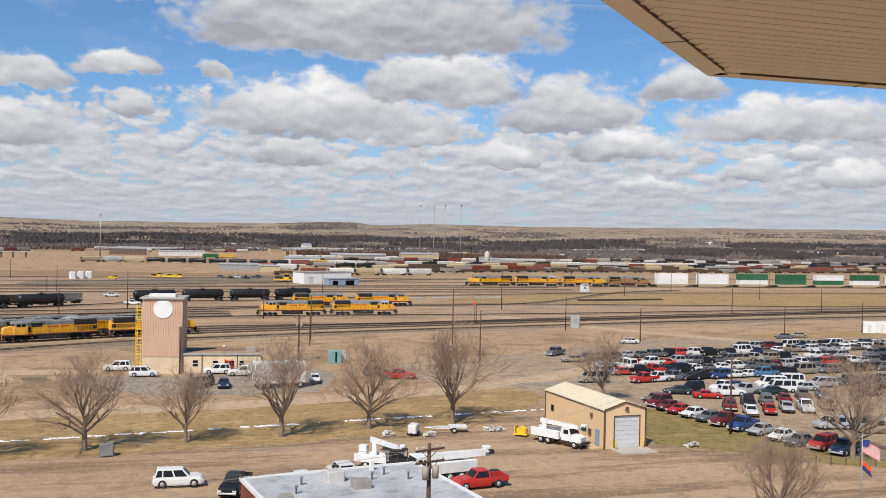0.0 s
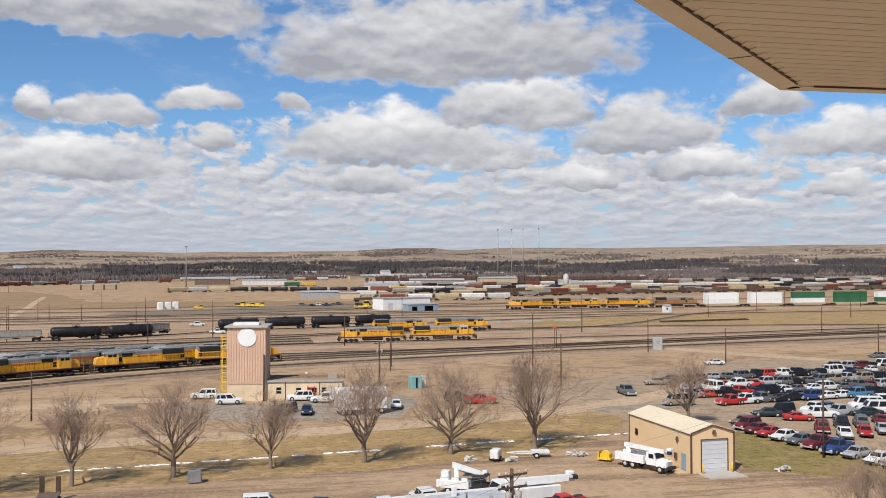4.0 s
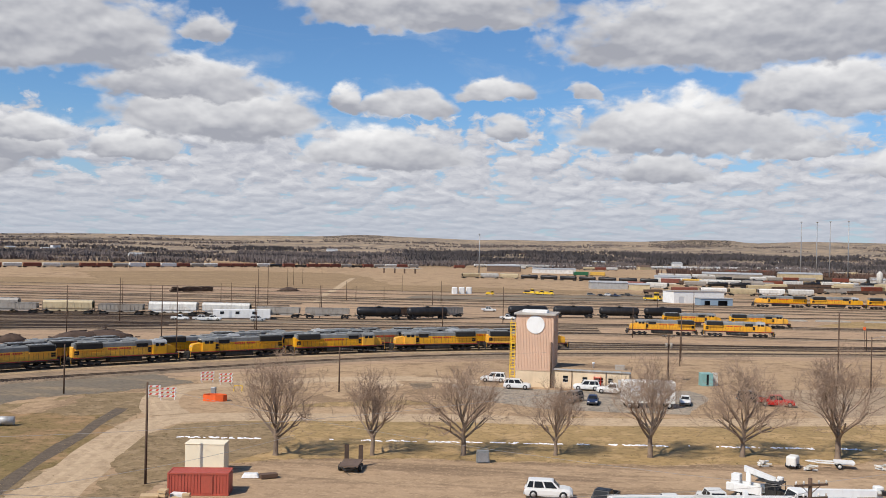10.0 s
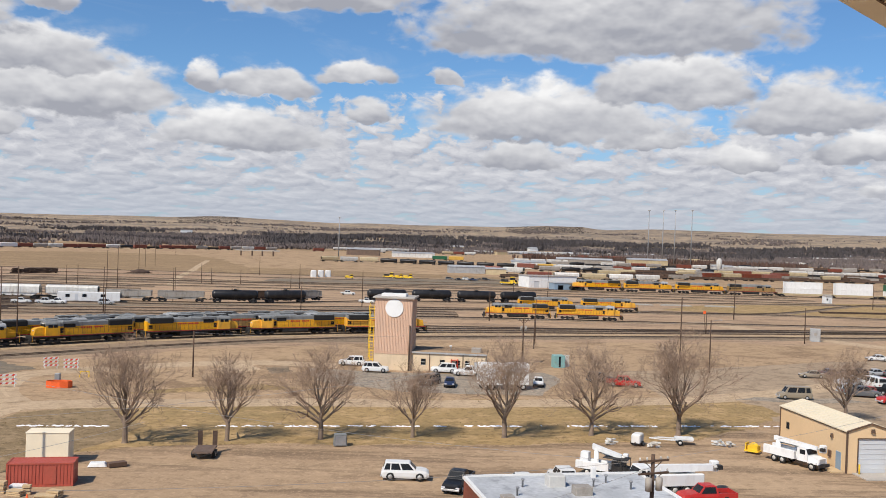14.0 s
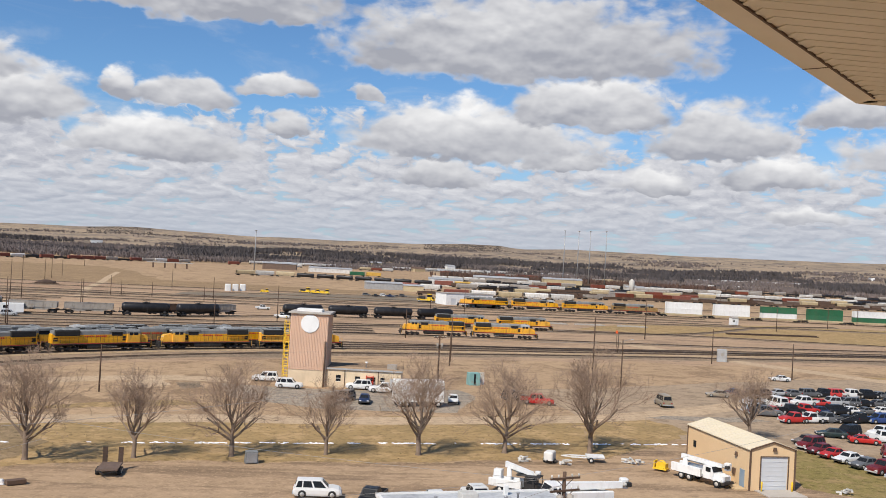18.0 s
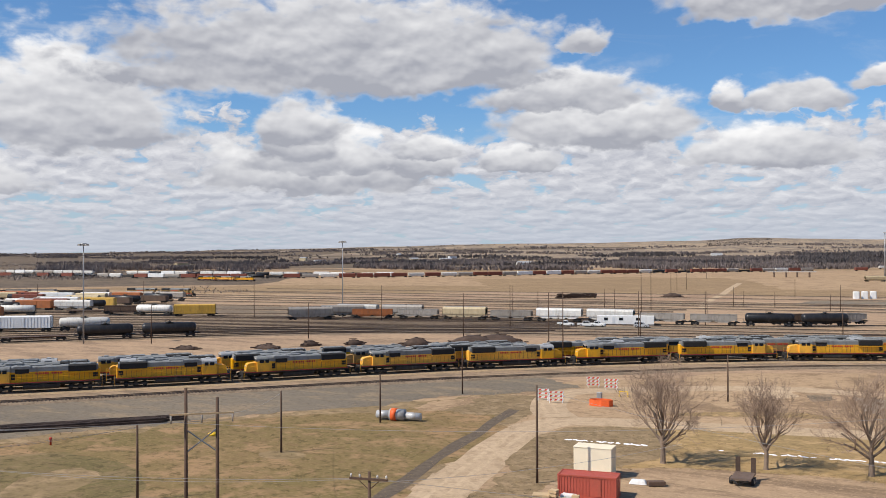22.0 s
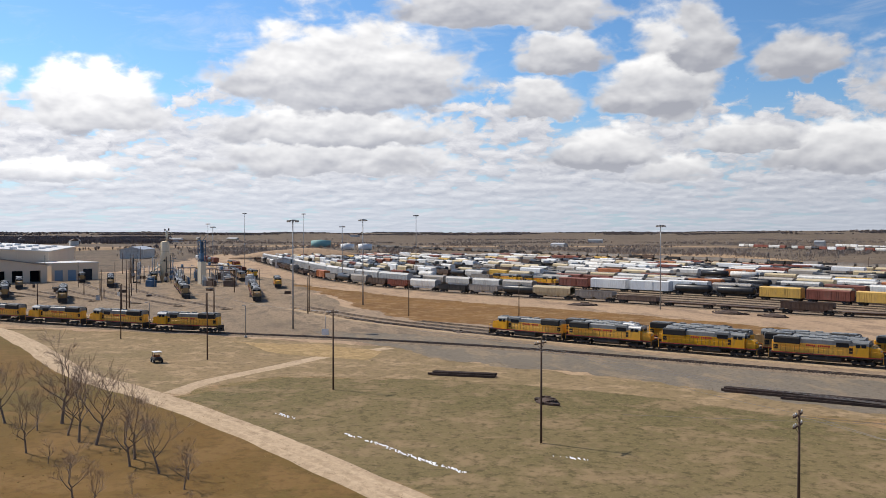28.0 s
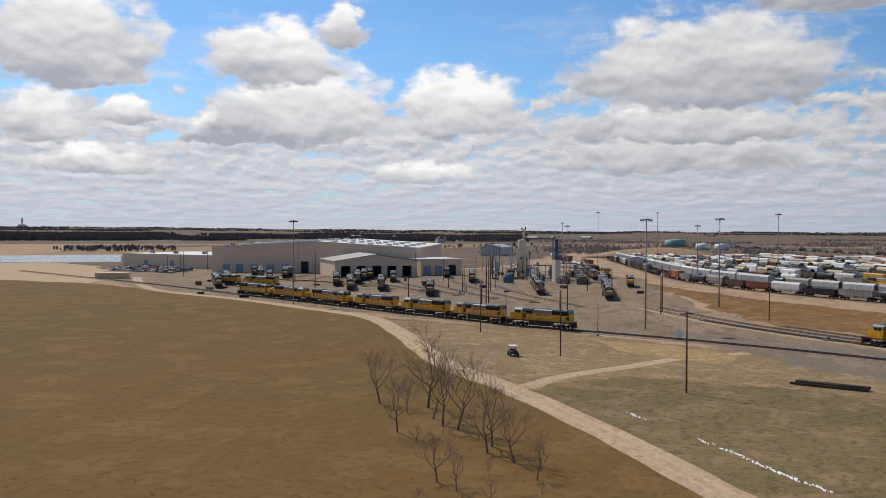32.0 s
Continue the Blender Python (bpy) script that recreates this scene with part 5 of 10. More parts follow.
def autorack(L=13.2):
    ob = thing("autorack", "tall silver enclosed car carrier with ribbed sides", "rail car", "freight cars")
    g = Geo().prism([(-1.5, 1.1), (1.5, 1.1), (1.5, 4.9), (1.1, 5.4), (0, 5.6), (-1.1, 5.4), (-1.5, 4.9)], -L, L)
    ribs(g, -L + 0.1, L - 0.1, (2 * L - 0.2) / 18, 1.5, 1.3, 4.9, 0.14, 0.08)
    part("body", g, M["silver"], ob)
    part("roof", Geo().prism([(-1.48, 4.92), (-1.1, 5.42), (0, 5.62), (1.1, 5.42), (1.48, 4.92), (1.1, 5.46), (0, 5.66), (-1.1, 5.46)], -L + 0.05, L - 0.05), M["off_white"], ob, "pale roof sheets")
    g = Geo().box((0, 0, 1.0), (2 * L + 1.4, 2.6, 0.3))
    part("frame", g, M["black"], ob)
    bogies(ob, L - 2.4)
    return ob


def container_geo(L=12.2, H=2.75, W=2.44):
    g = Geo().box((0, 0, H / 2), (L - 0.1, W - 0.1, H - 0.1))
    for x in (-L / 2, L / 2):
        for y in (-W / 2, W / 2):
            g.box((x * 0.993, y * 0.97, H / 2), (0.16, 0.16, H))
    for z in (0.07, H - 0.07):
        for y in (-W / 2, W / 2):
            g.box((0, y * 0.975, z), (L, 0.12, 0.14))
        for x in (-L / 2, L / 2):
            g.box((x * 0.995, 0, z), (0.12, W, 0.14))
    x = -L / 2 + 0.5
    while x < L / 2 - 0.3:
        for y in (-W / 2, W / 2):
            g.box((x, y * 0.975, H / 2), (0.16, 0.06, H - 0.28))
        x += 0.42
    return g


def well_car(low="white", high="white"):
    words = {"white": "white", "car_green": "green", "off_white": "pale", "car_tan": "tan"}
    ob = thing("well_car", "well car carrying stacked " + words[low] + " and " + words[high] + " containers", "rail car", "container train")
    g = Geo().box((0, -1.4, 1.0), (17.0, 0.14, 0.75)).box((0, 1.4, 1.0), (17.0, 0.14, 0.75)).box((0, 0, 0.55), (16.5, 2.7, 0.1))
    for s in (-1, 1):
        g.box((s * 8.9, 0, 1.25), (3.6, 2.2, 0.25))
        g.box((s * 10.9, 0, 0.95), (0.7, 0.3, 0.3))
    part("well", g, M["car_tan"], ob, "tan steel well frame")
    part("lower_container", container_geo(16.15).mesh("container", M[low]), None, ob, words[low] + " container", Matrix.Translation((0, 0, 0.75)))
    part("upper_container", container_geo(16.15).mesh("container", M[high]), None, ob, words[high] + " container", Matrix.Translation((0, 0, 3.5)))
    bogies(ob, 9.0)
    return ob


KINDS = {
    "T": (lambda: tank_car("tank_black"), 17.6), "W": (lambda: tank_car("off_white"), 17.6),
    "H": (lambda: covered_hopper("car_grey"), 18.0), "h": (lambda: covered_hopper("off_white"), 18.0), "n": (lambda: covered_hopper("car_tan"), 18.0),
    "O": (lambda: open_hopper("car_brown"), 16.8), "o": (lambda: open_hopper("car_grey"), 16.8), "r": (lambda: open_hopper("car_red"), 16.8), "q": (lambda: open_hopper("car_orange"), 16.8),
    "R": (lambda: boxcar("car_red"), 17.6), "Y": (lambda: boxcar("car_yellow", 7.8, 4.7), 17.6), "B": (lambda: boxcar("white", 9.0, 4.9), 20.0), "g": (lambda: boxcar("car_green"), 17.6), "U": (lambda: boxcar("car_blue"), 17.6), "P": (lambda: boxcar("car_orange"), 17.6),
    "G": (lambda: gondola("car_brown"), 17.2), "K": (lambda: gondola("black", 7.6, 2.9), 17.2), "F": (lambda: flat_car(), 20.0),
    "A": (lambda: autorack(), 28.0), "L": (lambda: loco("a"), 22.7), "M": (lambda: loco("b"), 22.7), "N": (lambda: loco("c"), 22.7),
}


def train(way, start, code, side=0.0, flips=None, k=1.0, gap=0.0):
    """Couples vehicles along a line from s = start; a space leaves a gap; small flips say which ends face on."""
    s, out = start, []
    for i, c in enumerate(code):
        if c == " ":
            s += 18.0
            continue
        build, length = KINDS[c]
        length = length * k + gap
        if s + length > way.length:
            break
        flip = (flips[i] == "1") if flips else (random.random() < 0.5)
        m = way.stand(s + length / 2, side, RAIL_TOP, flip, length) @ Matrix.Diagonal((k, k, k, 1.0))
        if c not in MADE and k != 1.0:
            raise ValueError("build one at true size first")
        out.append(place(c, build, m))
        s += length
    return out


def coupled(way, joints, code, flips):
    """Engines along a line, from one coupling to the next."""
    for a, b, c, f in zip(joints, joints[1:], code, flips):
        k = (b - a) / KINDS[c][1]
        place(c, KINDS[c][0], way.stand((a + b) / 2, 0.0, RAIL_TOP, f == "1", b - a) @ Matrix.Diagonal((k, 1.0, 1.0, 1.0)))


# the long line of waiting engines
E1 = TRACK["engines"]
S0 = min(range(int(E1.length)), key=lambda s: (E1.at(s)[0].xy - Vector((-214.5, 46.5))).length)
coupled(E1, (97.0, 118.5, 140.0, 162.2, 184.2, 206.6, 229.4, 252.6, 275.8, 299.8, 324.0, 348.6, 372.6, 396.0), "LMLLLMLLMLLLL", "1000101101010")
train(ENGINES_2, S0 + 14.0, "MLNLMLNLMLNML"[:12], 0.0, "010110100101")
train(ENGINES_3, 70.0, "LNMLMLN LML", 0.0, "01011010010")
# engines on the loop before the shops
N1 = TRACK["near"]
coupled(N1, (248.3, 272.7, 296.9, 321.0, 344.4, 366.3, 387.7, 408.8), "LMLLMLM", "0001111")
# engines in the middle of the yard
D1, D2 = TRACK["diesels"], TRACK["diesels_rear"]
S2 = min(range(int(D1.length)), key=lambda s: (D1.at(s)[0].xy - Vector((27.0, 288.5))).length)
train(D1, S2, "LM", 0.0, "10")
S3 = min(range(int(D2.length)), key=lambda s: (D2.at(s)[0].xy - Vector((46.0, 327.0))).length)
train(D2, S3 - 5, "LL", 0.0, "00")
# grain and tank cars
K1 = TRACK["tanks"]
S4 = min(range(int(K1.length)), key=lambda s: (K1.at(s)[0].xy - Vector((-62.5, 317.0))).length)
train(K1, S4, "TT")
train(K1, S4 - 121.5, "onohhoo")
S5 = min(range(int(K1.length)), key=lambda s: (K1.at(s)[0].xy - Vector((5.0, 353.5))).length)
train(K1, S5 - 17.6, "TTTT")
train(Way([tuple(K1.at(s, 6.0)[0].xy) for s in range(0, int(K1.length), 15)]), S4 + 8, "Oo")
train(Way([tuple(K1.at(s, 8.0)[0].xy) for s in range(0, int(K1.length), 15)]), S4 - 150, "hH")
# the lone cars at the end of the sorting yard


def lone(c, p, q):
    """One car that stands by itself, from p towards q."""
    d = Vector(q) - Vector(p)
    m = (Vector(p) + Vector(q)) / 2
    return place(c, KINDS[c][0], pose(m.x, m.y, 0.3, 0, 0, math.degrees(math.atan2(d.y, d.x))))


lone("H", (-213.2, 275.4), (-203.8, 284.6))
lone("H", (-209.4, 292.8), (-201.1, 298.9))
lone("q", (-195.5, 291.6), (-185.4, 296.6))
lone("Y", (-267.7, 270.1), (-253.1, 280.3))
lone("W", (-286.6, 271.5), (-273.5, 275.2))
lone("O", (-300.0, 268.8), (-290.0, 273.6))
lone("F", (-318.5, 266.6), (-307.2, 273.4))



# ---- buildings ----
def wall_frame(p, q):
    """Pose with x along the wall from p to q, y away from the viewer side, and the wall's length."""
    d = Vector((q[0] - p[0], q[1] - p[1], 0))
    return pose(p[0], p[1], 0, 0, 0, math.degrees(math.atan2(d.y, d.x))), d.length


def walls(g, L, D, h, t=0.25, openings=()):
    """Four walls with real openings in the front one (y = 0): (x0, x1, z0, z1)."""
    cuts = sorted({0.0, L, *[o[0] for o in openings], *[o[1] for o in openings]})
    for a, b in zip(cuts, cuts[1:]):
        hit = [o for o in openings if o[0] <= a + 1e-6 and o[1] >= b - 1e-6]
        spans = [(0.0, h)]
        for o in hit:
            spans = [s for z0, z1 in spans for s in ((z0, min(z1, o[2])), (max(z0, o[3]), z1)) if s[1] - s[0] > 1e-4]
        for z0, z1 in spans:
            g.box(((a + b) / 2, t / 2, (z0 + z1) / 2), (b - a, t, z1 - z0))
    g.box((L / 2, D - t / 2, h / 2), (L, t, h))
    g.box((t / 2, D / 2, h / 2), (t, D - 2 * t, h))
    g.box((L - t / 2, D / 2, h / 2), (t, D - 2 * t, h))
    return g


def yard_tower():
    m, L = wall_frame((-3.4, 172.5), (3.3, 171.6))
    ob = thing("control_tower", "tan ribbed metal yard tower with a white disc", "tower", at=m)
    part("base_wall", Geo().box((L / 2, L / 2, 1.5), (L, L, 3.0)), M["cream_wall"], ob, "cream masonry base")
    g = Geo().box((L / 2, L / 2, 8.05), (L + 0.06, L + 0.06, 10.1))
    part("upper_wall", g, M["rib_wall"], ob, "tan ribbed metal cladding")
    for i in range(24):
        x = 0.14 + i * (L - 0.28) / 23
        part("rib", Geo().box((x, -0.07, 8.05), (0.12, 0.11, 10.1)), M["rib_wall"], ob)
    for i in range(24):
        y = 0.14 + i * (L - 0.28) / 23
        part("rib", Geo().box((L + 0.06, y, 8.05), (0.08, 0.1, 10.1)), M["rib_wall"], ob)
    part("roof", Geo().box((L / 2, L / 2, 13.25), (L + 0.9, L + 0.9, 0.3), cut=0.05), M["car_grey"], ob, "flat grey roof slab")
    part("roof_box", Geo().box((L * 0.45, L / 2, 13.6), (4.6, 3.0, 0.5), cut=0.05), M["white_trim"], ob, "pale box on the roof")
    part("disc", Geo().lathe([(-0.22, 1.60), (-0.19, 1.66), (-0.04, 1.66)], (L * 0.52, 0, 11.35), "y", 40), M["white"], ob, "round white disc")
    g = Geo()
    for x in (-0.35, -1.25):
        g.tube([(x, 1.0, 0), (x, 1.0, 11.6)], 0.06, 5)
        g.tube([(x, 2.6, 0), (x, 2.6, 11.6)], 0.06, 5)
    for z in np.arange(0.5, 11.6, 0.55):
        g.box((-0.8, 1.0, z), (0.9, 0.05, 0.06))
        if int(z * 2) % 3 == 0:
            g.box((-0.8, 1.8, z), (0.9, 1.6, 0.06))
            g.tube([(-1.25, 1.0, z), (-1.25, 2.6, z + 1.4)], 0.04, 4)
    part("stair_cage", g, M["machine_yellow"], ob, "yellow steel ladder cage")
    part("corner_pipe", Geo().tube([(L - 0.3, -0.3, 0), (L - 0.3, -0.3, 8.3)], 0.15, 8), M["brown_trim"], ob, "dark downpipe")
    # low wing
    wing = thing("yard_office", "low cream office wing with dark posts and small windows", "building", at=m @ Matrix.Translation((L + 0.05, 0.5, 0)))
    WL, WD = 13.6, 8.5
    holes = [(1.8, 2.7, 1.1, 2.3), (5.3, 6.2, 1.2, 2.2), (8.2, 9.0, 1.3, 2.2), (9.9, 10.7, 1.3, 2.2), (11.6, 12.6, 0.0, 2.1)]
    part("wall", walls(Geo(), WL, WD, 3.3, 0.3, holes), M["cream_wall"], wing)
    part("roof", Geo().box((WL / 2, WD / 2 + 0.1, 3.42), (WL + 0.5, WD + 0.5, 0.24), cut=0.03), M["hard_dirt"], wing, "tan gravel roof")
    part("fascia", Geo().box((WL / 2, -0.2, 3.42), (WL + 0.5, 0.08, 0.3)), M["silver"], wing, "grey metal roof edge")
    for x0, x1, z0, z1 in holes[:4]:
        w = part("window", Geo().box(((x0 + x1) / 2, 0.16, (z0 + z1) / 2), (x1 - x0, 0.04, z1 - z0)), M["glass"], wing, "dark window")
        part("window_frame", Geo().box(((x0 + x1) / 2, 0.1, z0 + 0.03), (x1 - x0, 0.12, 0.06)).box(((x0 + x1) / 2, 0.1, (z0 + z1) / 2), (x1 - x0, 0.08, 0.07)), M["white_trim"], w)
    part("door", Geo().box((12.1, 0.16, 1.05), (0.98, 0.06, 2.08)), M["door_grey"], wing, "pale door")
    for x in (3.4, 9.5):
        part("post", Geo().box((x, -0.06, 1.65), (0.14, 0.1, 3.3)), M["brown_trim"], wing, "dark vertical post")
    part("cooling_unit", Geo().box((11.8, 2.5, 3.95), (1.8, 1.2, 0.9), cut=0.06), M["car_grey"], wing, "grey rooftop cooling unit")
    part("vent", Geo().lathe([(3.5, 0.16), (4.3, 0.16), (4.35, 0.26), (4.6, 0.26)], (7.0, 3.0, 0), "z", 8), M["white"], wing, "white roof vent")


def metal_shed():
    m, L = wall_frame((50.4, 101.2), (56.0, 101.55))
    D, h, top = 15.6, 4.65, 5.5
    ob = thing("metal_shed", "tan metal shed with brown trim and a roller door", "shed", at=m)
    g = Geo()
    walls(g, L, D, h, 0.18, [(1.35, 4.75, 0.0, 3.85)])
    for y0, y1 in ((0.0, 0.18), (D - 0.18, D)):
        g.prism([(0.02, h), (L - 0.02, h), (L / 2, top)], y0, y1, "y")
    part("wall", g, M["tan_wall"], ob, "tan metal wall")
    for s in (-1, 1):
        x0, x1 = (-0.18, L / 2) if s < 0 else (L + 0.18, L / 2)
        z0 = h - 0.05
        panel = Geo().prism([(x0, z0), (x1, top + 0.02), (x1, top + 0.14), (x0, z0 + 0.12)], -0.12, D + 0.12, "y")
        pane = part("roof", panel, M["cream_roof"], ob, "cream ribbed metal roof")
        for i in range(18):
            y = 0.1 + i * (D - 0.2) / 17
            part("seam", Geo().prism([(x0, z0 + 0.12), (x1, top + 0.14), (x1, top + 0.18), (x0, z0 + 0.16)], y - 0.03, y + 0.03, "y"), M["cream_roof"], pane)
    g = Geo()
    for x in (0.0, L):
        g.box((x, -0.03, h / 2), (0.2, 0.12, h))
        g.box((x, D / 2, h - 0.06), (0.14, D, 0.2))
        g.box((x, D, h / 2), (0.2, 0.12, h))
    for s in (0, 1):
        x0 = -0.1 if s == 0 else L + 0.1
        g.prism([(x0, h - 0.08), (L / 2, top - 0.02), (L / 2, top + 0.14), (x0, h + 0.1)], -0.16, -0.05, "y")
    part("trim", g, M["brown_trim"], ob, "dark brown metal trim")
    door = part("roller_door", Geo().box((3.05, 0.12, 1.92), (3.38, 0.06, 3.84)), M["door_grey"], ob, "pale grey roller door")
    for k in range(1, 7):
        part("door_rib", Geo().box((3.05, 0.075, k * 0.55), (3.36, 0.03, 0.05)), M["door_grey"], door)
    part("door_frame", Geo().box((1.3, -0.02, 1.95), (0.12, 0.06, 3.95)).box((4.8, -0.02, 1.95), (0.12, 0.06, 3.95)).box((3.05, -0.02, 3.9), (3.6, 0.06, 0.1)), M["brown_trim"], ob)
    for x in (1.15, 4.95):
        part("bollard", Geo().lathe([(0, 0.1), (1.15, 0.1), (1.22, 0.05)], (x, -0.7, 0), "z", 10), M["machine_yellow"], ob, "yellow steel bollard")
    part("side_door", Geo().box((-0.04, 1.6, 1.05), (0.08, 1.0, 2.1)), M["door_blue"], ob, "blue-grey side door")
    part("meter_box", Geo().box((-0.1, 3.4, 1.5), (0.2, 0.6, 0.7), cut=0.03), M["brown_trim"], ob, "dark meter box")
    part("wall_lamp", Geo().box((-0.12, 3.0, 3.6), (0.24, 0.4, 0.45), top=0.7), M["brown_trim"], ob, "dark wall lamp")
    part("wall_lamp", Geo().box((2.95, -0.14, 4.75), (0.45, 0.24, 0.4), top=0.7), M["brown_trim"], ob, "dark wall lamp")
    part("side_window", Geo().box((-0.03, 13.6, 2.6), (0.06, 0.7, 0.8)), M["glass"], ob, "small dark window")
    g = Geo().box((3.05, -1.6, 0.06), (4.8, 3.1, 0.12))
    thing("door_slab", "pale concrete slab before the shed door", "slab", geo=g, material=M["concrete"], at=m, kind="structure")
    g = Geo().box((-0.9, 3.4, 0.09), (1.4, 6.6, 0.18))
    thing("side_walk", "narrow concrete walk with a yellow edge", "slab", geo=g, material=M["timber"], at=m, kind="structure")


def flat_roof_house():
    m, L = wall_frame((9.3, 66.4), (25.5, 69.0))
    D, h = 16.4, 3.4
    ob = thing("flat_roof_building", "low brick building with a stained grey flat roof", "building", at=m)
    part("wall", walls(Geo(), L, D, h, 0.3, []), M["car_red"], ob, "red-brown brick wall")
    part("roof", Geo().box((L / 2, D / 2, h + 0.05), (L - 0.3, D - 0.3, 0.14)), M["grey_roof"], ob, "grey membrane with dark puddle stains")
    g = Geo()
    g.box((L / 2, D - 0.1, h + 0.1), (L + 0.3, 0.3, 0.3))
    g.box((0.0, D / 2, h + 0.1), (0.3, D, 0.3))
    g.box((L, D / 2, h + 0.1), (0.3, D, 0.3))
    part("roof_edge", g, M["white_trim"], ob, "white metal roof edge")
    for x, y, s in ((7.2, 12.8, (1.5, 1.3, 0.95)), (8.6, 9.9, (1.5, 1.2, 0.7)), (1.6, 8.0, (1.0, 1.0, 0.6))):
        part("rooftop_unit", Geo().box((x, y, h + 0.12 + s[2] / 2), s, cut=0.05), M["off_white"] if s[2] > 0.8 else M["car_grey"], ob, "rooftop cooling unit")
    for x, y in ((4.2, 12.5), (10.4, 12.0), (12.0, 13.2), (13.4, 11.0), (3.0, 10.0)):
        part("roof_pipe", Geo().lathe([(h, 0.09), (h + 0.7, 0.09), (h + 0.72, 0.16), (h + 0.85, 0.16)], (x, y, 0), "z", 8), M["steel"], ob, "roof vent pipe")
    part("chimney", Geo().box((11.6, 15.2, h + 0.55), (0.4, 0.4, 0.9), cut=0.04), M["white_trim"], ob, "white vent stack")


def engine_shops():
    m, L = wall_frame((-488.0, -237.0), (-503.0, -122.0))
    ob = thing("engine_shop", "huge beige metal engine shop with a pale gabled roof", "industrial hall", at=m)
    # x runs along the front; the inside lies on the +y side after turning the frame over
    D, h, top = 150.0, 14.0, 17.3
    holes = [(x, x + 4.2, 0.0, 5.4) for x in (6.0, 13.5, 22.0, 31.0, 39.5)] + [(50.5, 54.8, 0.0, 6.4)]
    g = walls(Geo(), L, D, h, 0.5, holes)
    for y in (0.0, D - 0.5):
        g.prism([(0, h), (L, h), (L / 2, top)], y, y + 0.5, "y")
    part("wall", g, M["beige_metal"], ob, "beige metal wall")
    for x0, x1 in ((-0.6, L / 2), (L + 0.6, L / 2)):
        part("roof", Geo().prism([(x0, h), (x1, top + 0.05), (x1, top + 0.5), (x0, h + 0.45)], -0.5, D + 0.5, "y"), M["pale_roof"], ob, "pale metal roof")
    for i in range(11):
        for j in range(4):
            x = L * (0.06 + 0.088 * i)
            z = h + (top - h) * (1 - abs(x - L / 2) / (L / 2)) + 0.4
            part("roof_vent", Geo().box((x, 6 + 30 * j, z + 0.5), (3.0, 4.0, 1.1), cut=0.1), M["white"], ob, "white roof vent")
    for x0, x1, z0, z1 in holes[:5]:
        d = part("shop_door", Geo().box(((x0 + x1) / 2, 0.3, z1 / 2), (x1 - x0, 0.12, z1)), M["door_blue"], ob, "grey-blue roller door")
        part("door_top", Geo().box(((x0 + x1) / 2, 0.2, z1 - 0.4), (x1 - x0, 0.1, 0.8)), M["door_grey"], d)
    # a flat panel closes this bay; its colour is the shade within
    part("dark_bay", Geo().box((52.65, 0.45, 3.2), (4.3, 0.1, 6.4)), M["bay_shade"], ob, "dark open bay")
    for x in np.arange(4.0, L, 7.5):
        part("wall_seam", Geo().box((x, -0.06, h / 2), (0.2, 0.12, h)), M["beige_metal"], ob)
    # gabled repair shop in front of it
    m, L = wall_frame((-450.5, -152.3), (-472.0, -115.0))
    shop = thing("repair_shop", "beige gabled repair shop with five dark bays", "industrial hall", at=m)
    holes = [(3.2 + 8.0 * i, 8.0 + 8.0 * i, 0.0, 5.8) for i in range(5)]
    g = walls(Geo(), L, 40.0, 8.2, 0.4, holes)
    for y in (0.0, 39.6):
        g.prism([(0, 8.2), (L, 8.2), (L / 2, 11.4)], y, y + 0.4, "y")
    part("wall", g, M["beige_metal"], shop, "beige metal wall")
    for x0, x1 in ((-0.5, L / 2), (L + 0.5, L / 2)):
        part("roof", Geo().prism([(x0, 8.1), (x1, 11.4), (x1, 11.8), (x0, 8.5)], -0.5, 40.5, "y"), M["car_grey"], shop, "grey metal roof")
    part("floor", Geo().box((L / 2, 20, 0.1), (L - 1, 39, 0.2)), M["concrete"], shop, "dim concrete floor")
    # an added sheet paints the darkness behind the five bays
    part("back_room", Geo().box((L / 2, 12, 4.0), (L - 1, 0.3, 7.8)), M["bay_shade"], shop, "dark inner wall")
    # flat side wing
    m, L = wall_frame((-484.0, -116.0), (-497.0, -96.5))
    wing = thing("shop_wing", "flat-roofed beige shop wing with roller doors", "building", at=m)
    holes = [(1.5, 5.6, 0, 5.2), (8.0, 12.2, 0, 5.2), (15.6, 20.2, 0, 5.6)]
    part("wall", walls(Geo(), L, 26.0, 8.6, 0.4, holes), M["beige_metal"], wing)
    part("roof", Geo().box((L / 2, 13, 8.75), (L + 0.6, 26.6, 0.3)), M["pale_roof"], wing, "pale flat roof")
    for i, (x0, x1, z0, z1) in enumerate(holes):
        # the third opening holds a near-black panel, painted as inside shade
        part("shop_door", Geo().box(((x0 + x1) / 2, 0.3, z1 / 2), (x1 - x0, 0.12, z1)), M["door_blue"] if i < 2 else M["bay_shade"], wing, "roller door")
    m, L = wall_frame((-553.0, -331.0), (-522.0, -247.0))
    store = thing("store_hall", "long flat beige store hall with a pale roof", "building", at=m)
    part("wall", walls(Geo(), L, 60.0, 8.0, 0.4, [(20, 24, 0, 4.5), (44, 48, 0, 4.5)]), M["beige_metal"], store)
    part("roof", Geo().box((L / 2, 30, 8.2), (L + 0.8, 60.8, 0.4)), M["pale_roof"], store, "pale flat roof")
    for x in (22, 46):
        part("shop_door", Geo().box((x, 0.3, 2.25), (4.0, 0.12, 4.5)), M["door_blue"], store)
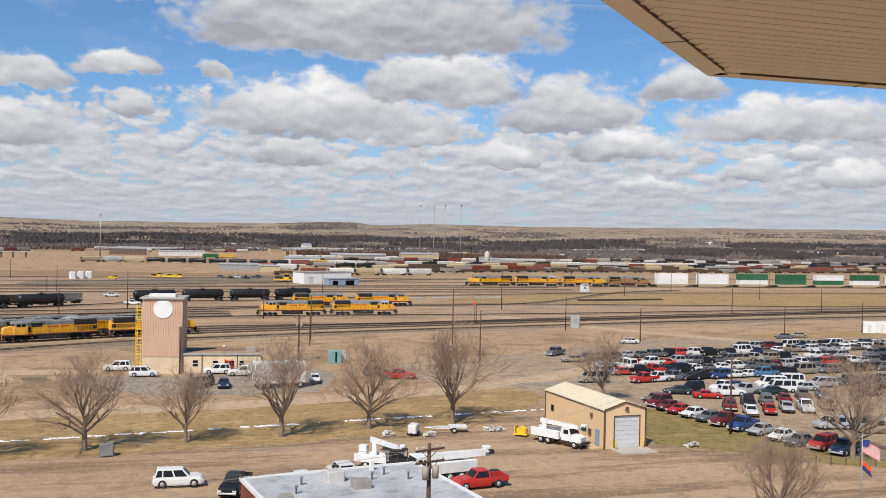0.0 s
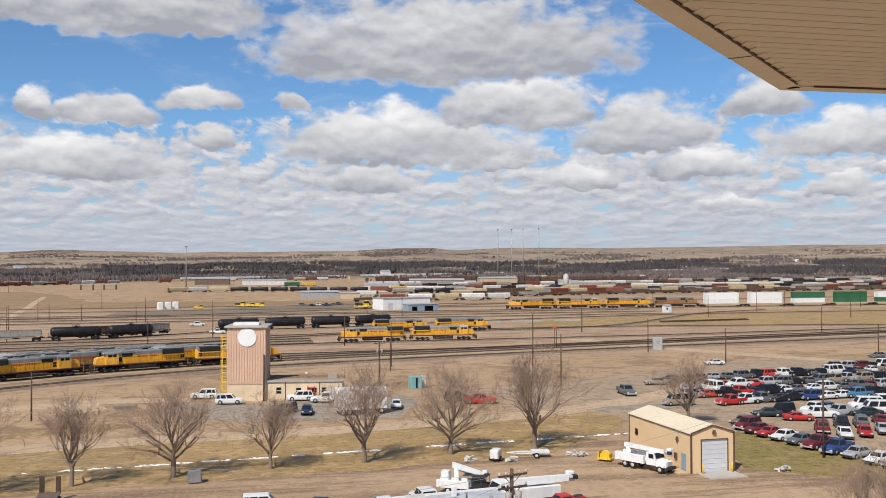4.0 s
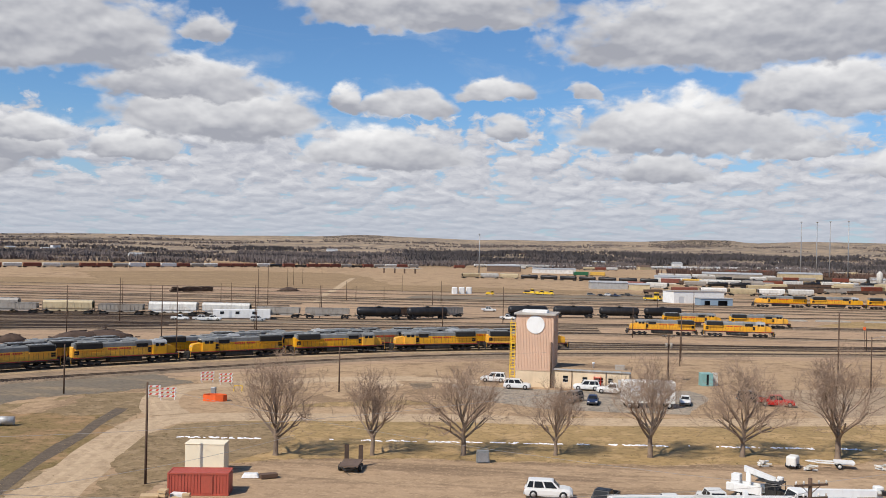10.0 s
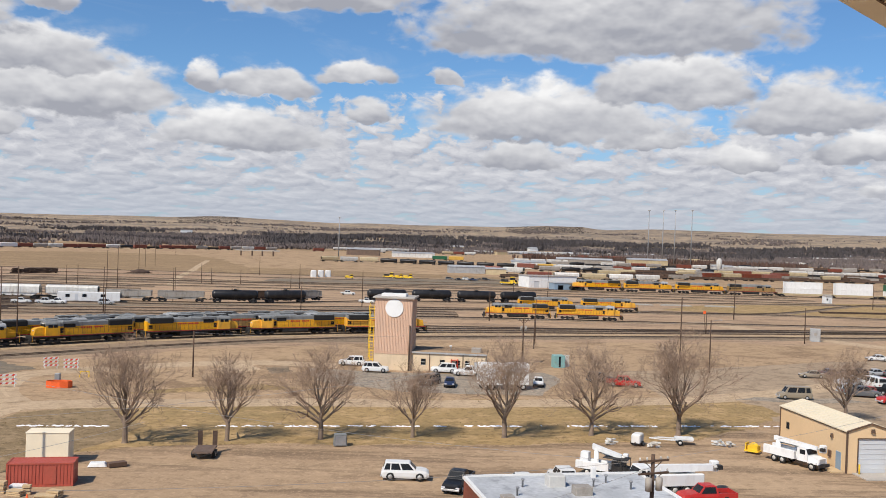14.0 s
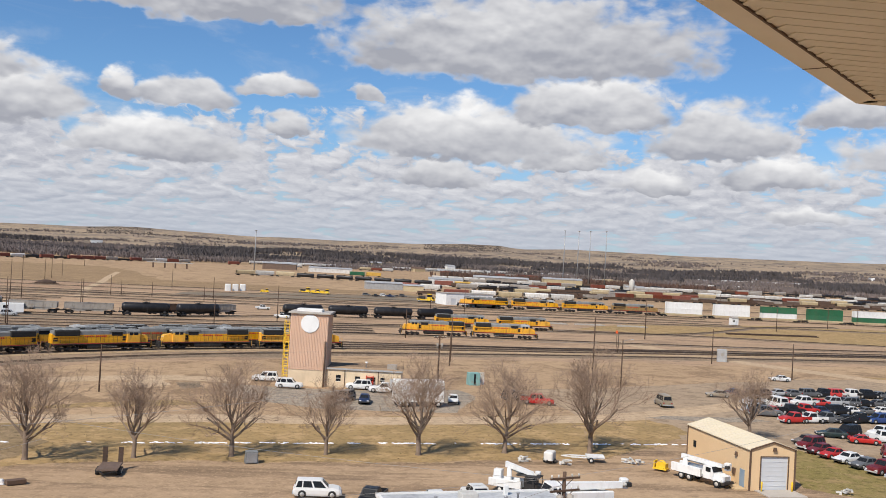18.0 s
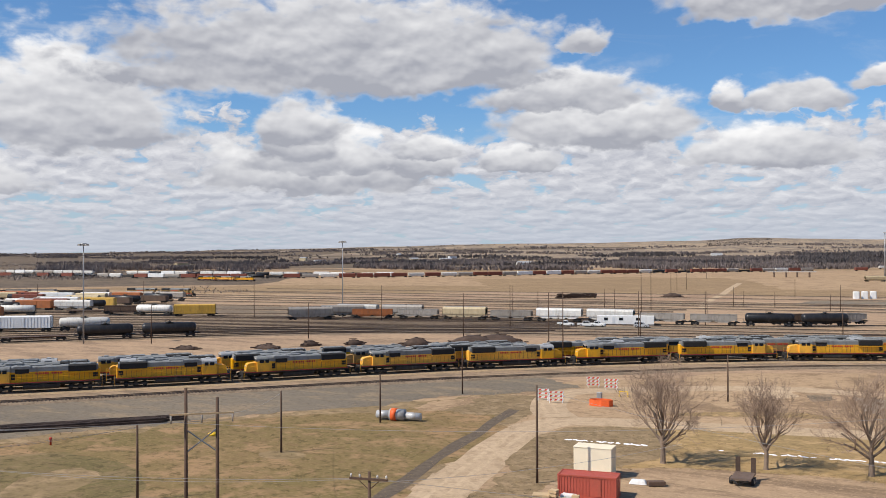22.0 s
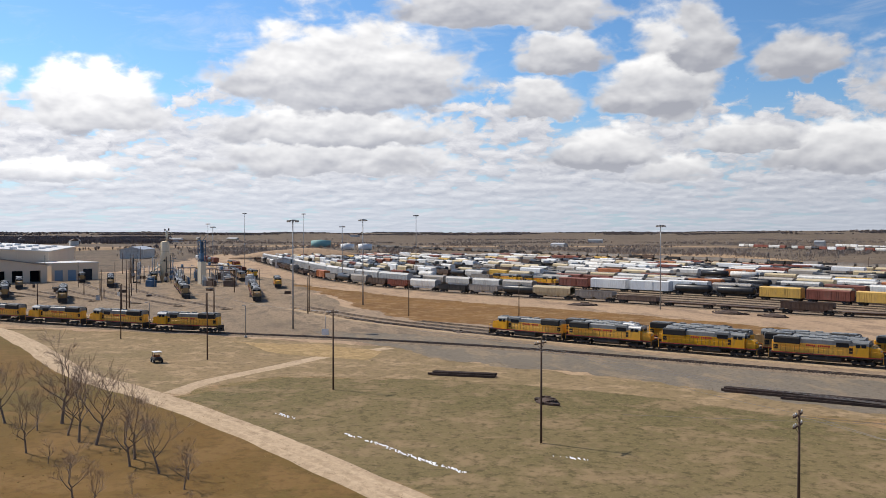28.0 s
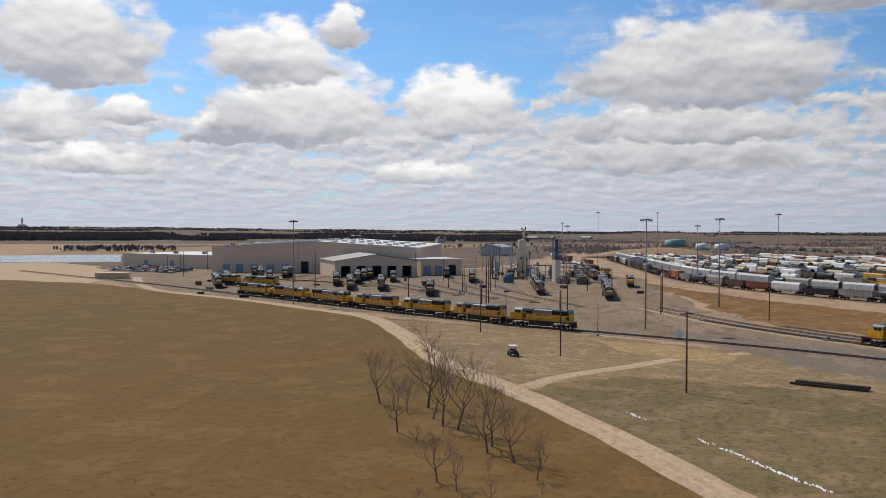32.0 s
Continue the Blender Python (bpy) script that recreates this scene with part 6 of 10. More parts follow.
    for x in (12, 34, 60, 75):
        part("rooftop_unit", Geo().box((x, 14, 9.2), (2.6, 2.2, 1.6), cut=0.1), M["car_grey"], store, "grey rooftop unit")
    m, L = wall_frame((-407.5, -259.0), (-411.5, -244.0))
    hut = thing("site_hut", "long low beige site hut", "hut", at=m)
    part("wall", Geo().box((L / 2, 2.5, 1.4), (L, 5.0, 2.8)), M["tan_wall"], hut)
    part("roof", Geo().box((L / 2, 2.5, 2.95), (L + 0.5, 5.5, 0.3), cut=0.05), M["beige_metal"], hut, "flat beige roof")


def sand_tower():
    ob = thing("sand_silo", "tall cream sand silo with a pipe bridge", "silo", at=pose(-470, -60.5, 0, 0, 0, 0))
    r, h = 2.05, 19.4
    part("silo_shell", Geo().lathe([(0.0, r), (h - 0.25, r), (h, r * 0.92), (h + 0.15, r * 0.3)], (0, 0, 0), "z", 28), M["silo"], ob, "cream silo shell")
    for z in (4.8, 9.7, 14.5):
        part("silo_band", Geo().lathe([(z, r + 0.01), (z + 0.02, r + 0.035), (z + 0.16, r + 0.035), (z + 0.18, r + 0.01)], (0, 0, 0), "z", 28), M["car_tan"], ob, "tan weld band")
    part("manhole", Geo().lathe([(r - 0.1, 0.5), (r + 0.1, 0.5), (r + 0.12, 0.1)], (0, 0, 10.4), "x", 12), M["black"], ob, "dark manhole cover")
    part("skirt_door", Geo().box((r - 0.1, 0.4, 1.1), (0.3, 0.9, 2.0)), M["black"], ob, "dark skirt opening")
    part("roof_rail", Geo().tube([(-1.4, -1.6, h), (-1.4, -1.6, h + 1.1), (-1.4, 1.6, h + 1.1), (-1.4, 1.6, h)], 0.06, 4).tube([(1.4, -1.6, h), (1.4, -1.6, h + 1.1), (1.4, 1.6, h + 1.1), (1.4, 1.6, h)], 0.06, 4), M["brown_trim"], ob, "brown roof railing")
    part("headgear", Geo().lathe([(h, 0.6), (24.4, 0.5)], (0, 0.9, 0), "z", 10).box((0, 0.9, 24.6), (1.2, 2.4, 0.3)), M["silo"], ob, "cream elevator head")
    part("head_lamps", Geo().box((0, 0.0, 25.1), (0.5, 0.6, 0.9)).box((0, 1.8, 25.3), (0.5, 0.6, 1.2)), M["black"], ob, "dark lamps on the head")
    part("ladder", Geo().tube([(0.9, -1.95, 0.3), (0.9, -1.95, h)], 0.05, 4).tube([(1.3, -1.75, 0.3), (1.3, -1.75, h)], 0.05, 4), M["car_tan"], ob, "tan ladder rails")
    part("pipe_bridge", Geo().box((12.5, 10.1, 20.2), (28.0, 0.9, 0.55), 0.68).box((12.5, 10.1, 20.9), (28.0, 0.12, 0.12), 0.68), M["brown_trim"], ob, "brown pipe bridge")
    part("chute", Geo().tube([(0.6, -2.0, 8.2), (3.0, -5.6, 5.0)], 0.3, 8), M["silo"], ob, "cream discharge chute")
    b = thing("service_tower", "slim service tower, tan below and blue steel above", "tower", at=pose(-446, -41, 0, 0, 0, 35))
    part("lower_shaft", Geo().box((0, 0, 5.2), (3.0, 2.8, 10.4)), M["silo"], b, "tan lower shaft")
    g = Geo()
    for x in (-1.25, 1.25):
        for y in (-1.25, 1.25):
            g.box((x, y, 15.4), (0.28, 0.28, 10.0))
    for k in range(6):
        z = 10.6 + 1.9 * k
        g.box((0, 0, z), (2.8, 2.8, 0.22))
        for y in (-1.25, 1.25):
            g.tube([(-1.25, y, z), (1.25, y, z + 1.8)], 0.13, 5)
    g.box((0, 0, 15.2), (1.0, 1.2, 9.0))
    part("upper_frame", g, M["blue_steel"], b, "blue steel frame")
    part("hoist_box", Geo().box((0.6, -0.6, 13.0), (1.9, 1.9, 2.4), cut=0.1), M["car_blue"], b, "pale blue hoist box")
    # service platforms, racks and pipe stands over the fuelling tracks
    for i in range(5):
        x, y = -448 - 15 * i, -30 - 10.5 * (i % 3)
        s = thing("service_gantry", "dark steel service gantry over the fuelling tracks", "gantry", "service gantries", at=pose(x, y, 0, 0, 0, 22))
        for a in (-4.5, 4.5):
            for c in (-3, 3):
                part("column", Geo().box((a, c, 3.2), (0.35, 0.35, 6.4)), M["steel"], s)
        part("deck", Geo().box((0, 0, 6.5), (10.0, 7.0, 0.4)), M["brown_trim"], s, "brown walkway deck")
        part("railing", Geo().box((0, -3.4, 7.3), (10.0, 0.08, 0.1)).box((0, 3.4, 7.3), (10.0, 0.08, 0.1)).box((0, -3.4, 6.9), (10.0, 0.06, 0.06)), M["machine_yellow" if i % 2 else "blue_steel"], s, "painted railing")
        part("hose_reel", Geo().lathe([(-0.4, 0.9), (0.4, 0.9)], (2.0, -3.0, 7.4), "y", 12), M["blue_steel"], s, "hose reel")


def site_trailers():
    # long white office trailer
    m, L = wall_frame((-106.5, 303.0), (-88.5, 308.5))
    ob = thing("office_trailer", "long pale blue-white mobile office trailer", "trailer", at=m)
    part("body", Geo().box((L / 2, 1.6, 1.9), (L, 3.2, 2.7), cut=0.06), M["white"], ob, "pale siding")
    for x in (3.0, 8.0, 13.5):
        part("window", Geo().box((x, -0.02, 2.2), (1.3, 0.06, 0.9)), M["glass"], ob, "dark window")
    part("door", Geo().box((5.6, -0.02, 1.7), (0.9, 0.06, 2.0)), M["door_grey"], ob)
    part("skirt", Geo().box((L / 2, 1.6, 0.3), (L - 0.2, 3.0, 0.6)), M["car_grey"], ob)
    # white yard shop and its grey annex
    m, L = wall_frame((70.0, 490.0), (97.0, 500.0))
    ob = thing("yard_shop", "low white yard shop with a flat roof", "building", at=m)
    part("wall", walls(Geo(), L, 12, 6.0, 0.3, [(3, 6, 0, 3.4)]), M["white"], ob, "white wall")
    part("roof", Geo().box((L / 2, 6, 6.15), (L + 0.6, 12.6, 0.3)), M["car_grey"], ob)
    part("door", Geo().box((4.5, 0.2, 1.7), (3.0, 0.1, 3.4)), M["door_grey"], ob)
    m, L = wall_frame((80.0, 470.0), (96.0, 474.0))
    ob = thing("yard_hut", "small blue-grey hut with dark bays", "hut", at=m)
    part("wall", walls(Geo(), L, 7, 3.6, 0.3, [(2, 5, 0.3, 2.6), (9, 14, 0, 2.8)]), M["door_blue"], ob)
    part("roof", Geo().box((L / 2, 3.5, 3.75), (L + 0.6, 7.6, 0.3)), M["silver"], ob)
    # added near-black sheet, the hut's inside shade put into colour
    part("inner", Geo().box((L / 2, 3.0, 1.6), (L - 1, 0.2, 3.2)), M["bay_shade"], ob)
    # three white tanks in a row and other far sheds
    for i in range(3):
        thing("white_tank", "small upright white storage tank", "tank", "white tanks", Geo().box((0, 0, 1.9), (3.0, 3.0, 3.8), cut=0.4), M["white"], pose(-46 + 3.8 * i, 531 + 3.2 * i, 0, 0, 0, 15))
    for x, y, w, d, h, key, word in ((590, 2300, 60, 25, 10, "car_tan", "long tan"), (50, 668, 26, 9, 4.5, "silver", "low grey"), (70, 655, 14, 8, 4, "car_tan", "low tan"), (115, 815, 30, 12, 6, "off_white", "pale"), (269, 1000, 42, 14, 8, "car_tan", "tan"), (330, 940, 20, 10, 5, "off_white", "pale"), (205, 1020, 60, 14, 6, "car_grey", "long grey"), (-40, 1150, 40, 14, 7, "car_brown", "brown"), (20, 1120, 50, 12, 5, "off_white", "pale"), (-640, -5, 24, 10, 6, "off_white", "pale"), (-900, -140, 60, 20, 8, "off_white", "long pale")):
        b = thing("far_shed", word + " shed beyond the tracks", "shed", "far sheds", at=pose(x, y, 0, 0, 0, random.uniform(-8, 8)))
        part("wall", Geo().box((0, 0, h / 2), (w, d, h)), M[key], b)
        part("roof", Geo().prism([(-d / 2 - 0.4, h), (d / 2 + 0.4, h), (0, h + d * 0.13)], -w / 2 - 0.4, w / 2 + 0.4), M["silver"], b, "grey metal roof")
    for x, y in ((-1235, 72), (-1222, 94)):
        thing("storage_tank", "wide white oil storage tank", "tank", "oil tanks", Geo().lathe([(0, 9), (7.5, 9), (8.4, 0.5)], (0, 0, 0), "z", 24), M["white"], pose(x, y, 0))
    thing("water_tank", "slim white water tank", "tank", "", Geo().lathe([(0, 2.6), (12, 2.6), (14, 1.0), (14.2, 0.3)], (0, 0, 0), "z", 16), M["off_white"], pose(303, 870, 0))
    # raised beams and a small bridge of pale stone
    ob = thing("loading_ramp", "concrete loading ramp with open bays", "ramp", at=pose(-140, 957, 0, 0, 0, 10))
    for x in (-16, -5, 5, 16):
        part("pier", Geo().box((x, 0, 2.5), (1.5, 6, 5.0)), M["brown_trim"], ob)
    part("deck", Geo().box((0, 0, 5.4), (44, 7, 1.0)), M["concrete"], ob)


def viewing_deck():
    """The eaves over the eye, and the tower that carries the deck."""
    z = 25.8
    corner, a2 = Vector((3.93, 6.28)), Vector((-2.7, -0.35))
    poly = [corner, Vector((14.0, 6.10)), Vector((16.0, 4.0)), Vector((16.0, -12.0)), Vector((-2.7, -12.0)), a2]
    # the underside hangs at z; the roof body above it
    g = Geo()
    n = len(poly)
    v = [(p.x, p.y, z - 0.012) for p in poly] + [(p.x, p.y, z + 0.75) for p in poly]
    g.add(v, [tuple(range(n)), tuple(range(n, 2 * n))] + [(i, (i + 1) % n, n + (i + 1) % n, n + i) for i in range(n)])
    roof = thing("tower_roof", "wide flat tan eaves of the viewing tower", "roof", geo=g, material=M["fascia"], kind="structure")
    # narrow boards under the eaves, each its own piece
    def inside(y):
        xs = []
        for i in range(n):
            p, q = poly[i], poly[(i + 1) % n]
            if (p.y - y) * (q.y - y) < 0:
                xs.append(p.x + (q.x - p.x) * (y - p.y) / (q.y - p.y))
        return (min(xs), max(xs)) if len(xs) > 1 else None
    y = -3.0
    while y < 5.98:
        span = inside(y + 0.06)
        if span:
            x0, x1 = span[0] + 0.26, span[1] - 0.16
            part("soffit_board", Geo().box(((x0 + x1) / 2, y + 0.06, z), (x1 - x0, 0.113, 0.04)), M["soffit"], roof)
        y += 0.122
    # trim along the two edges that face the yard
    for p, q in ((corner, a2), (corner, poly[1])):
        d = (q - p)
        ang = math.atan2(d.y, d.x)
        mid = (p + q) / 2
        inw = Vector((-d.y, d.x)).normalized()
        if inw.dot(Vector((6, -3)) - mid) < 0:
            inw = -inw
        c = mid + inw * 0.07
        part("fascia_trim", Geo().box((c.x, c.y, z + 0.118), (d.length - 0.02, 0.15, 0.28), ang), M["fascia"], roof, "tan fascia trim")
        c = mid + inw * 0.155
        part("drip_edge", Geo().box((c.x, c.y, z - 0.003), (d.length - 0.35, 0.012, 0.045), ang), M["brown_trim"], roof, "dark seam along the eaves")
        k = 1.3
        while k < d.length:
            e = p + d.normalized() * k + inw * 0.07
            part("trim_joint", Geo().box((e.x, e.y, z + 0.117), (0.012, 0.152, 0.284), ang), M["brown_trim"], roof)
            k += 2.4
    deck = thing("tower_shaft", "plain tan shaft and deck of the viewing tower", "tower", kind="structure")
    # out of view; pale and cut small so the eaves get bounced light
    part("deck", Geo().box((4.5, -4.6, 22.7), (10.5, 10.0, 0.3)), M["white_trim"], deck, "concrete deck")
    part("shaft", Geo().box((7.0, -5.5, 11.2), (10.0, 8.0, 22.6)), M["tan_wall"], deck, "tan wall")
    part("cabin_wall", Geo().box((7.0, -5.5, 24.4), (10.0, 8.0, 3.0)), M["tan_wall"], deck, "tan wall")


yard_tower()
metal_shed()
flat_roof_house()
engine_shops()
sand_tower()
site_trailers()
viewing_deck()


# ---- road vehicles; x points forward ----
PAINT = {"white": (0.72, 0.72, 0.70), "silver": (0.40, 0.41, 0.42), "grey": (0.13, 0.135, 0.14), "black": (0.016, 0.017, 0.02), "dark_blue": (0.02, 0.035, 0.085), "blue": (0.025, 0.06, 0.20), "sky_blue": (0.06, 0.19, 0.32), "red": (0.50, 0.03, 0.025), "maroon": (0.16, 0.02, 0.025), "tan": (0.30, 0.25, 0.18), "green": (0.018, 0.034, 0.034), "bronze": (0.17, 0.14, 0.11)}
for key, col in PAINT.items():
    M["car_paint_" + key] = mat("car_paint_" + key, tone(col, 0.9), 0.38, 0.0, 0.06, 0.5, 4, 0, 0.08, tone(col, 0.8) if key == "black" else (0.22, 0.18, 0.13), 0.12, gloss=0.3)
M["red_glass"] = mat("red_glass", (0.35, 0.01, 0.01), 0.2)

def two_tone(a, b):
    """One mesh of two materials."""
    bm = bmesh.new()
    bm.from_mesh(a)
    k = len(bm.faces)
    bm.from_mesh(b)
    bm.faces.ensure_lookup_table()
    for f in bm.faces[k:]:
        f.material_index = 1
    me = bpy.data.meshes.new(a.name)
    bm.to_mesh(me)
    bm.free()
    me.materials.append(a.materials[0])
    me.materials.append(b.materials[0])
    return me


WHEEL = Geo().lathe([(-0.12, 0.2), (-0.12, 0.33), (-0.08, 0.36), (0.08, 0.36), (0.12, 0.33), (0.12, 0.2)], (0, 0, 0), "y", 10).mesh("wheel", M["rubber"])
HUB = Geo().lathe([(-0.135, 0.05), (-0.13, 0.2), (0.13, 0.2), (0.135, 0.05)], (0, 0, 0), "y", 8).mesh("hub", M["silver"])
WHEEL = two_tone(WHEEL, HUB)
SHAPES = {
    # length, width, belt height, roof height, hood end, screen foot, roof front, roof back, rear foot, tail height
    "sedan": (4.75, 1.78, 0.92, 1.42, 0.78, (0.95, 0.35, -1.0, -1.65), 0.98),
    "coupe": (4.6, 1.76, 0.90, 1.34, 0.76, (0.80, 0.15, -0.9, -1.70), 0.96),
    "suv": (4.75, 1.88, 1.08, 1.80, 1.06, (1.15, 0.45, -2.0, -2.28), 1.08),
    "van": (5.4, 1.98, 1.15, 2.12, 1.05, (1.85, 1.25, -2.45, -2.6), 1.15),
    "minivan": (5.0, 1.92, 1.05, 1.76, 0.95, (1.65, 0.75, -2.1, -2.4), 1.05),
    "pickup": (5.6, 1.95, 1.12, 1.82, 1.06, (1.15, 0.55, -0.65, -0.85), 1.12),
    "crew_pickup": (5.9, 1.98, 1.14, 1.86, 1.08, (1.35, 0.75, -1.1, -1.35), 1.14),
}
WORD = {"dark_blue": "dark blue", "sky_blue": "light blue"}
NOUN = {"sedan": "sedan car", "coupe": "coupe car", "suv": "sport utility vehicle", "van": "passenger van", "minivan": "minivan", "pickup": "pickup truck", "crew_pickup": "crew-cab pickup truck"}


def vehicle(shape, colour):
    L, W, belt, roof, hood, (sf, rf, rb, bf), tail = SHAPES[shape]
    h = L / 2
    cat = "truck" if "pickup" in shape else "van" if "van" in shape else "car"
    ob = thing("pickup_truck" if "pickup" in shape else "van" if "van" in shape else "suv" if shape == "suv" else "car", WORD.get(colour, colour) + " " + NOUN[shape] + " parked on bare dirt", cat, "parked vehicles")
    paint = M["car_paint_" + colour]
    back = bf if "pickup" in shape else -h
    rows = [(back, 0.44, tail - 0.16, 0.90), (back + 0.22, 0.27, tail, 0.985), (bf + 0.3, 0.26, belt, 1.0), (sf, 0.26, belt, 1.0), (h - 0.75, 0.26, hood + 0.02, 0.99), (h - 0.22, 0.28, hood - 0.08, 0.93), (h, 0.42, hood - 0.26, 0.80)]
    if "pickup" in shape:
        rows[0], rows[1] = (bf - 0.02, 0.28, belt, 1.0), (bf + 0.1, 0.28, belt, 1.0)
    v, f = [], []
    for x, z0, z1, k in rows:
        w = W / 2 * k
        v += [(x, -w * 0.94, z0), (x, -w, z0 + 0.2), (x, -w * 0.985, z0 + 0.7 * (z1 - z0)), (x, -w * 0.88, z1), (x, w * 0.88, z1), (x, w * 0.985, z0 + 0.7 * (z1 - z0)), (x, w, z0 + 0.2), (x, w * 0.94, z0)]
    for i in range(len(rows) - 1):
        f += [(8 * i + j, 8 * i + (j + 1) % 8, 8 * i + 8 + (j + 1) % 8, 8 * i + 8 + j) for j in range(8)]
    n = 8 * (len(rows) - 1)
    g = Geo().add(v, f + [tuple(range(7, -1, -1)), tuple(range(n, n + 8))])
    part("body", g, paint, ob)
    if "pickup" in shape:
        g = Geo()
        for y in (-W / 2 + 0.08, W / 2 - 0.08):
            g.box(((bf - h) / 2, y, 0.9), (h + bf, 0.1, 0.5))
        g.box((-h + 0.05, 0, 0.9), (0.08, W - 0.1, 0.5))
        part("bed_side", g, paint, ob)
        part("bed_floor", Geo().box(((bf - h) / 2, 0, 0.69), (h + bf - 0.1, W - 0.25, 0.06)), M["black"], ob, "dark load bed")
    yb, yt = W / 2 - 0.09, W / 2 - 0.24
    z0, z1 = belt - 0.03, roof - 0.04
    ring = lambda z, f, r, y: [(r, -y, z), (f, -y, z), (f, y, z), (r, y, z)]
    v = ring(z0, sf, bf, yb) + ring(z1, rf, rb, yt) + ring(roof, rf - 0.12, rb + 0.12, yt - 0.12)
    part("cabin", Geo().add(v, [(3, 2, 1, 0), (8, 9, 10, 11)] + [(4 * r + i, 4 * r + (i + 1) % 4, 4 * r + 4 + (i + 1) % 4, 4 * r + 4 + i) for r in (0, 1) for i in range(4)]), paint, ob, "painted roof and pillars")

    def pane(name, quads):
        g = Geo()
        for q in quads:
            n = (Vector(q[1]) - Vector(q[0])).cross(Vector(q[2]) - Vector(q[0])).normalized()
            g.add([Vector(p) + n * 0.012 for p in q] + [Vector(p) - n * 0.03 for p in q], [(0, 1, 2, 3), (7, 6, 5, 4), (0, 4, 5, 1), (1, 5, 6, 2), (2, 6, 7, 3), (3, 7, 4, 0)])
        part(name, g, M["glass"], ob, "dark window")

    def on(u, w, side):
        """A point of the side wall: u from rear to front, w from belt to roof."""
        lo, hi = bf + (sf - bf) * u, rb + (rf - rb) * u
        return (lo + (hi - lo) * w, side * (yb + (yt - yb) * w), z0 + (z1 - z0) * w)

    def end(x0, x1, u, w):
        return (x0 + (x1 - x0) * w, u * (yb + (yt - yb) * w), z0 + (z1 - z0) * w)

    cuts = ((0.05, 0.22), (0.26, 0.55), (0.60, 0.93)) if shape in ("suv", "van", "minivan") else ((0.1, 0.9),) if shape == "pickup" else ((0.08, 0.47), (0.52, 0.92))
    for side in (-1, 1):
        pane("side_window", [[on(u0, 0.06, side), on(u1, 0.06, side), on(min(u1, 0.94), 0.9, side), on(max(u0, 0.06), 0.9, side)][::-side] for u0, u1 in cuts])
    pane("windscreen", [[end(sf, rf, -0.86, 0.1), end(sf, rf, 0.86, 0.1), end(sf, rf, 0.86, 0.9), end(sf, rf, -0.86, 0.9)]])
    pane("rear_window", [[end(bf, rb, 0.82, 0.2), end(bf, rb, -0.82, 0.2), end(bf, rb, -0.82, 0.86), end(bf, rb, 0.82, 0.86)]])
    for x in (h - 0.88, -h + (1.15 if "pickup" in shape else 0.92)):
        for y in (-W / 2 + 0.085, W / 2 - 0.085):
            k = 1.16 if shape == "suv" or "pickup" in shape else 1.0
            part("wheel", WHEEL, None, ob, "", Matrix.Translation((x, y, 0.36 * k)) @ Matrix.Diagonal((k, 1, k, 1)))
    for y in (-W / 2 + 0.26, W / 2 - 0.26):
        part("headlight", Geo().box((h - 0.04, y, 0.68), (0.1, 0.36, 0.15)), M["lamp_glass"], ob, "clear headlight")
        part("taillight", Geo().box((-h + 0.02, y, 0.82), (0.08, 0.2, 0.22)), M["red_glass"], ob, "red taillight")
    for s in (-1, 1):
        part("bumper", Geo().box((s * (h + 0.02), 0, 0.47), (0.12, W - 0.12, 0.17), cut=0.03), M["black"] if shape in ("sedan", "coupe") else M["silver"], ob)
    return ob


def park(shape, colour, x, y, heading):
    """Heading: degrees from +x, turning left."""
    return place((shape, colour), lambda: vehicle(shape, colour), pose(x, y, 0.04, 0, 0, heading))


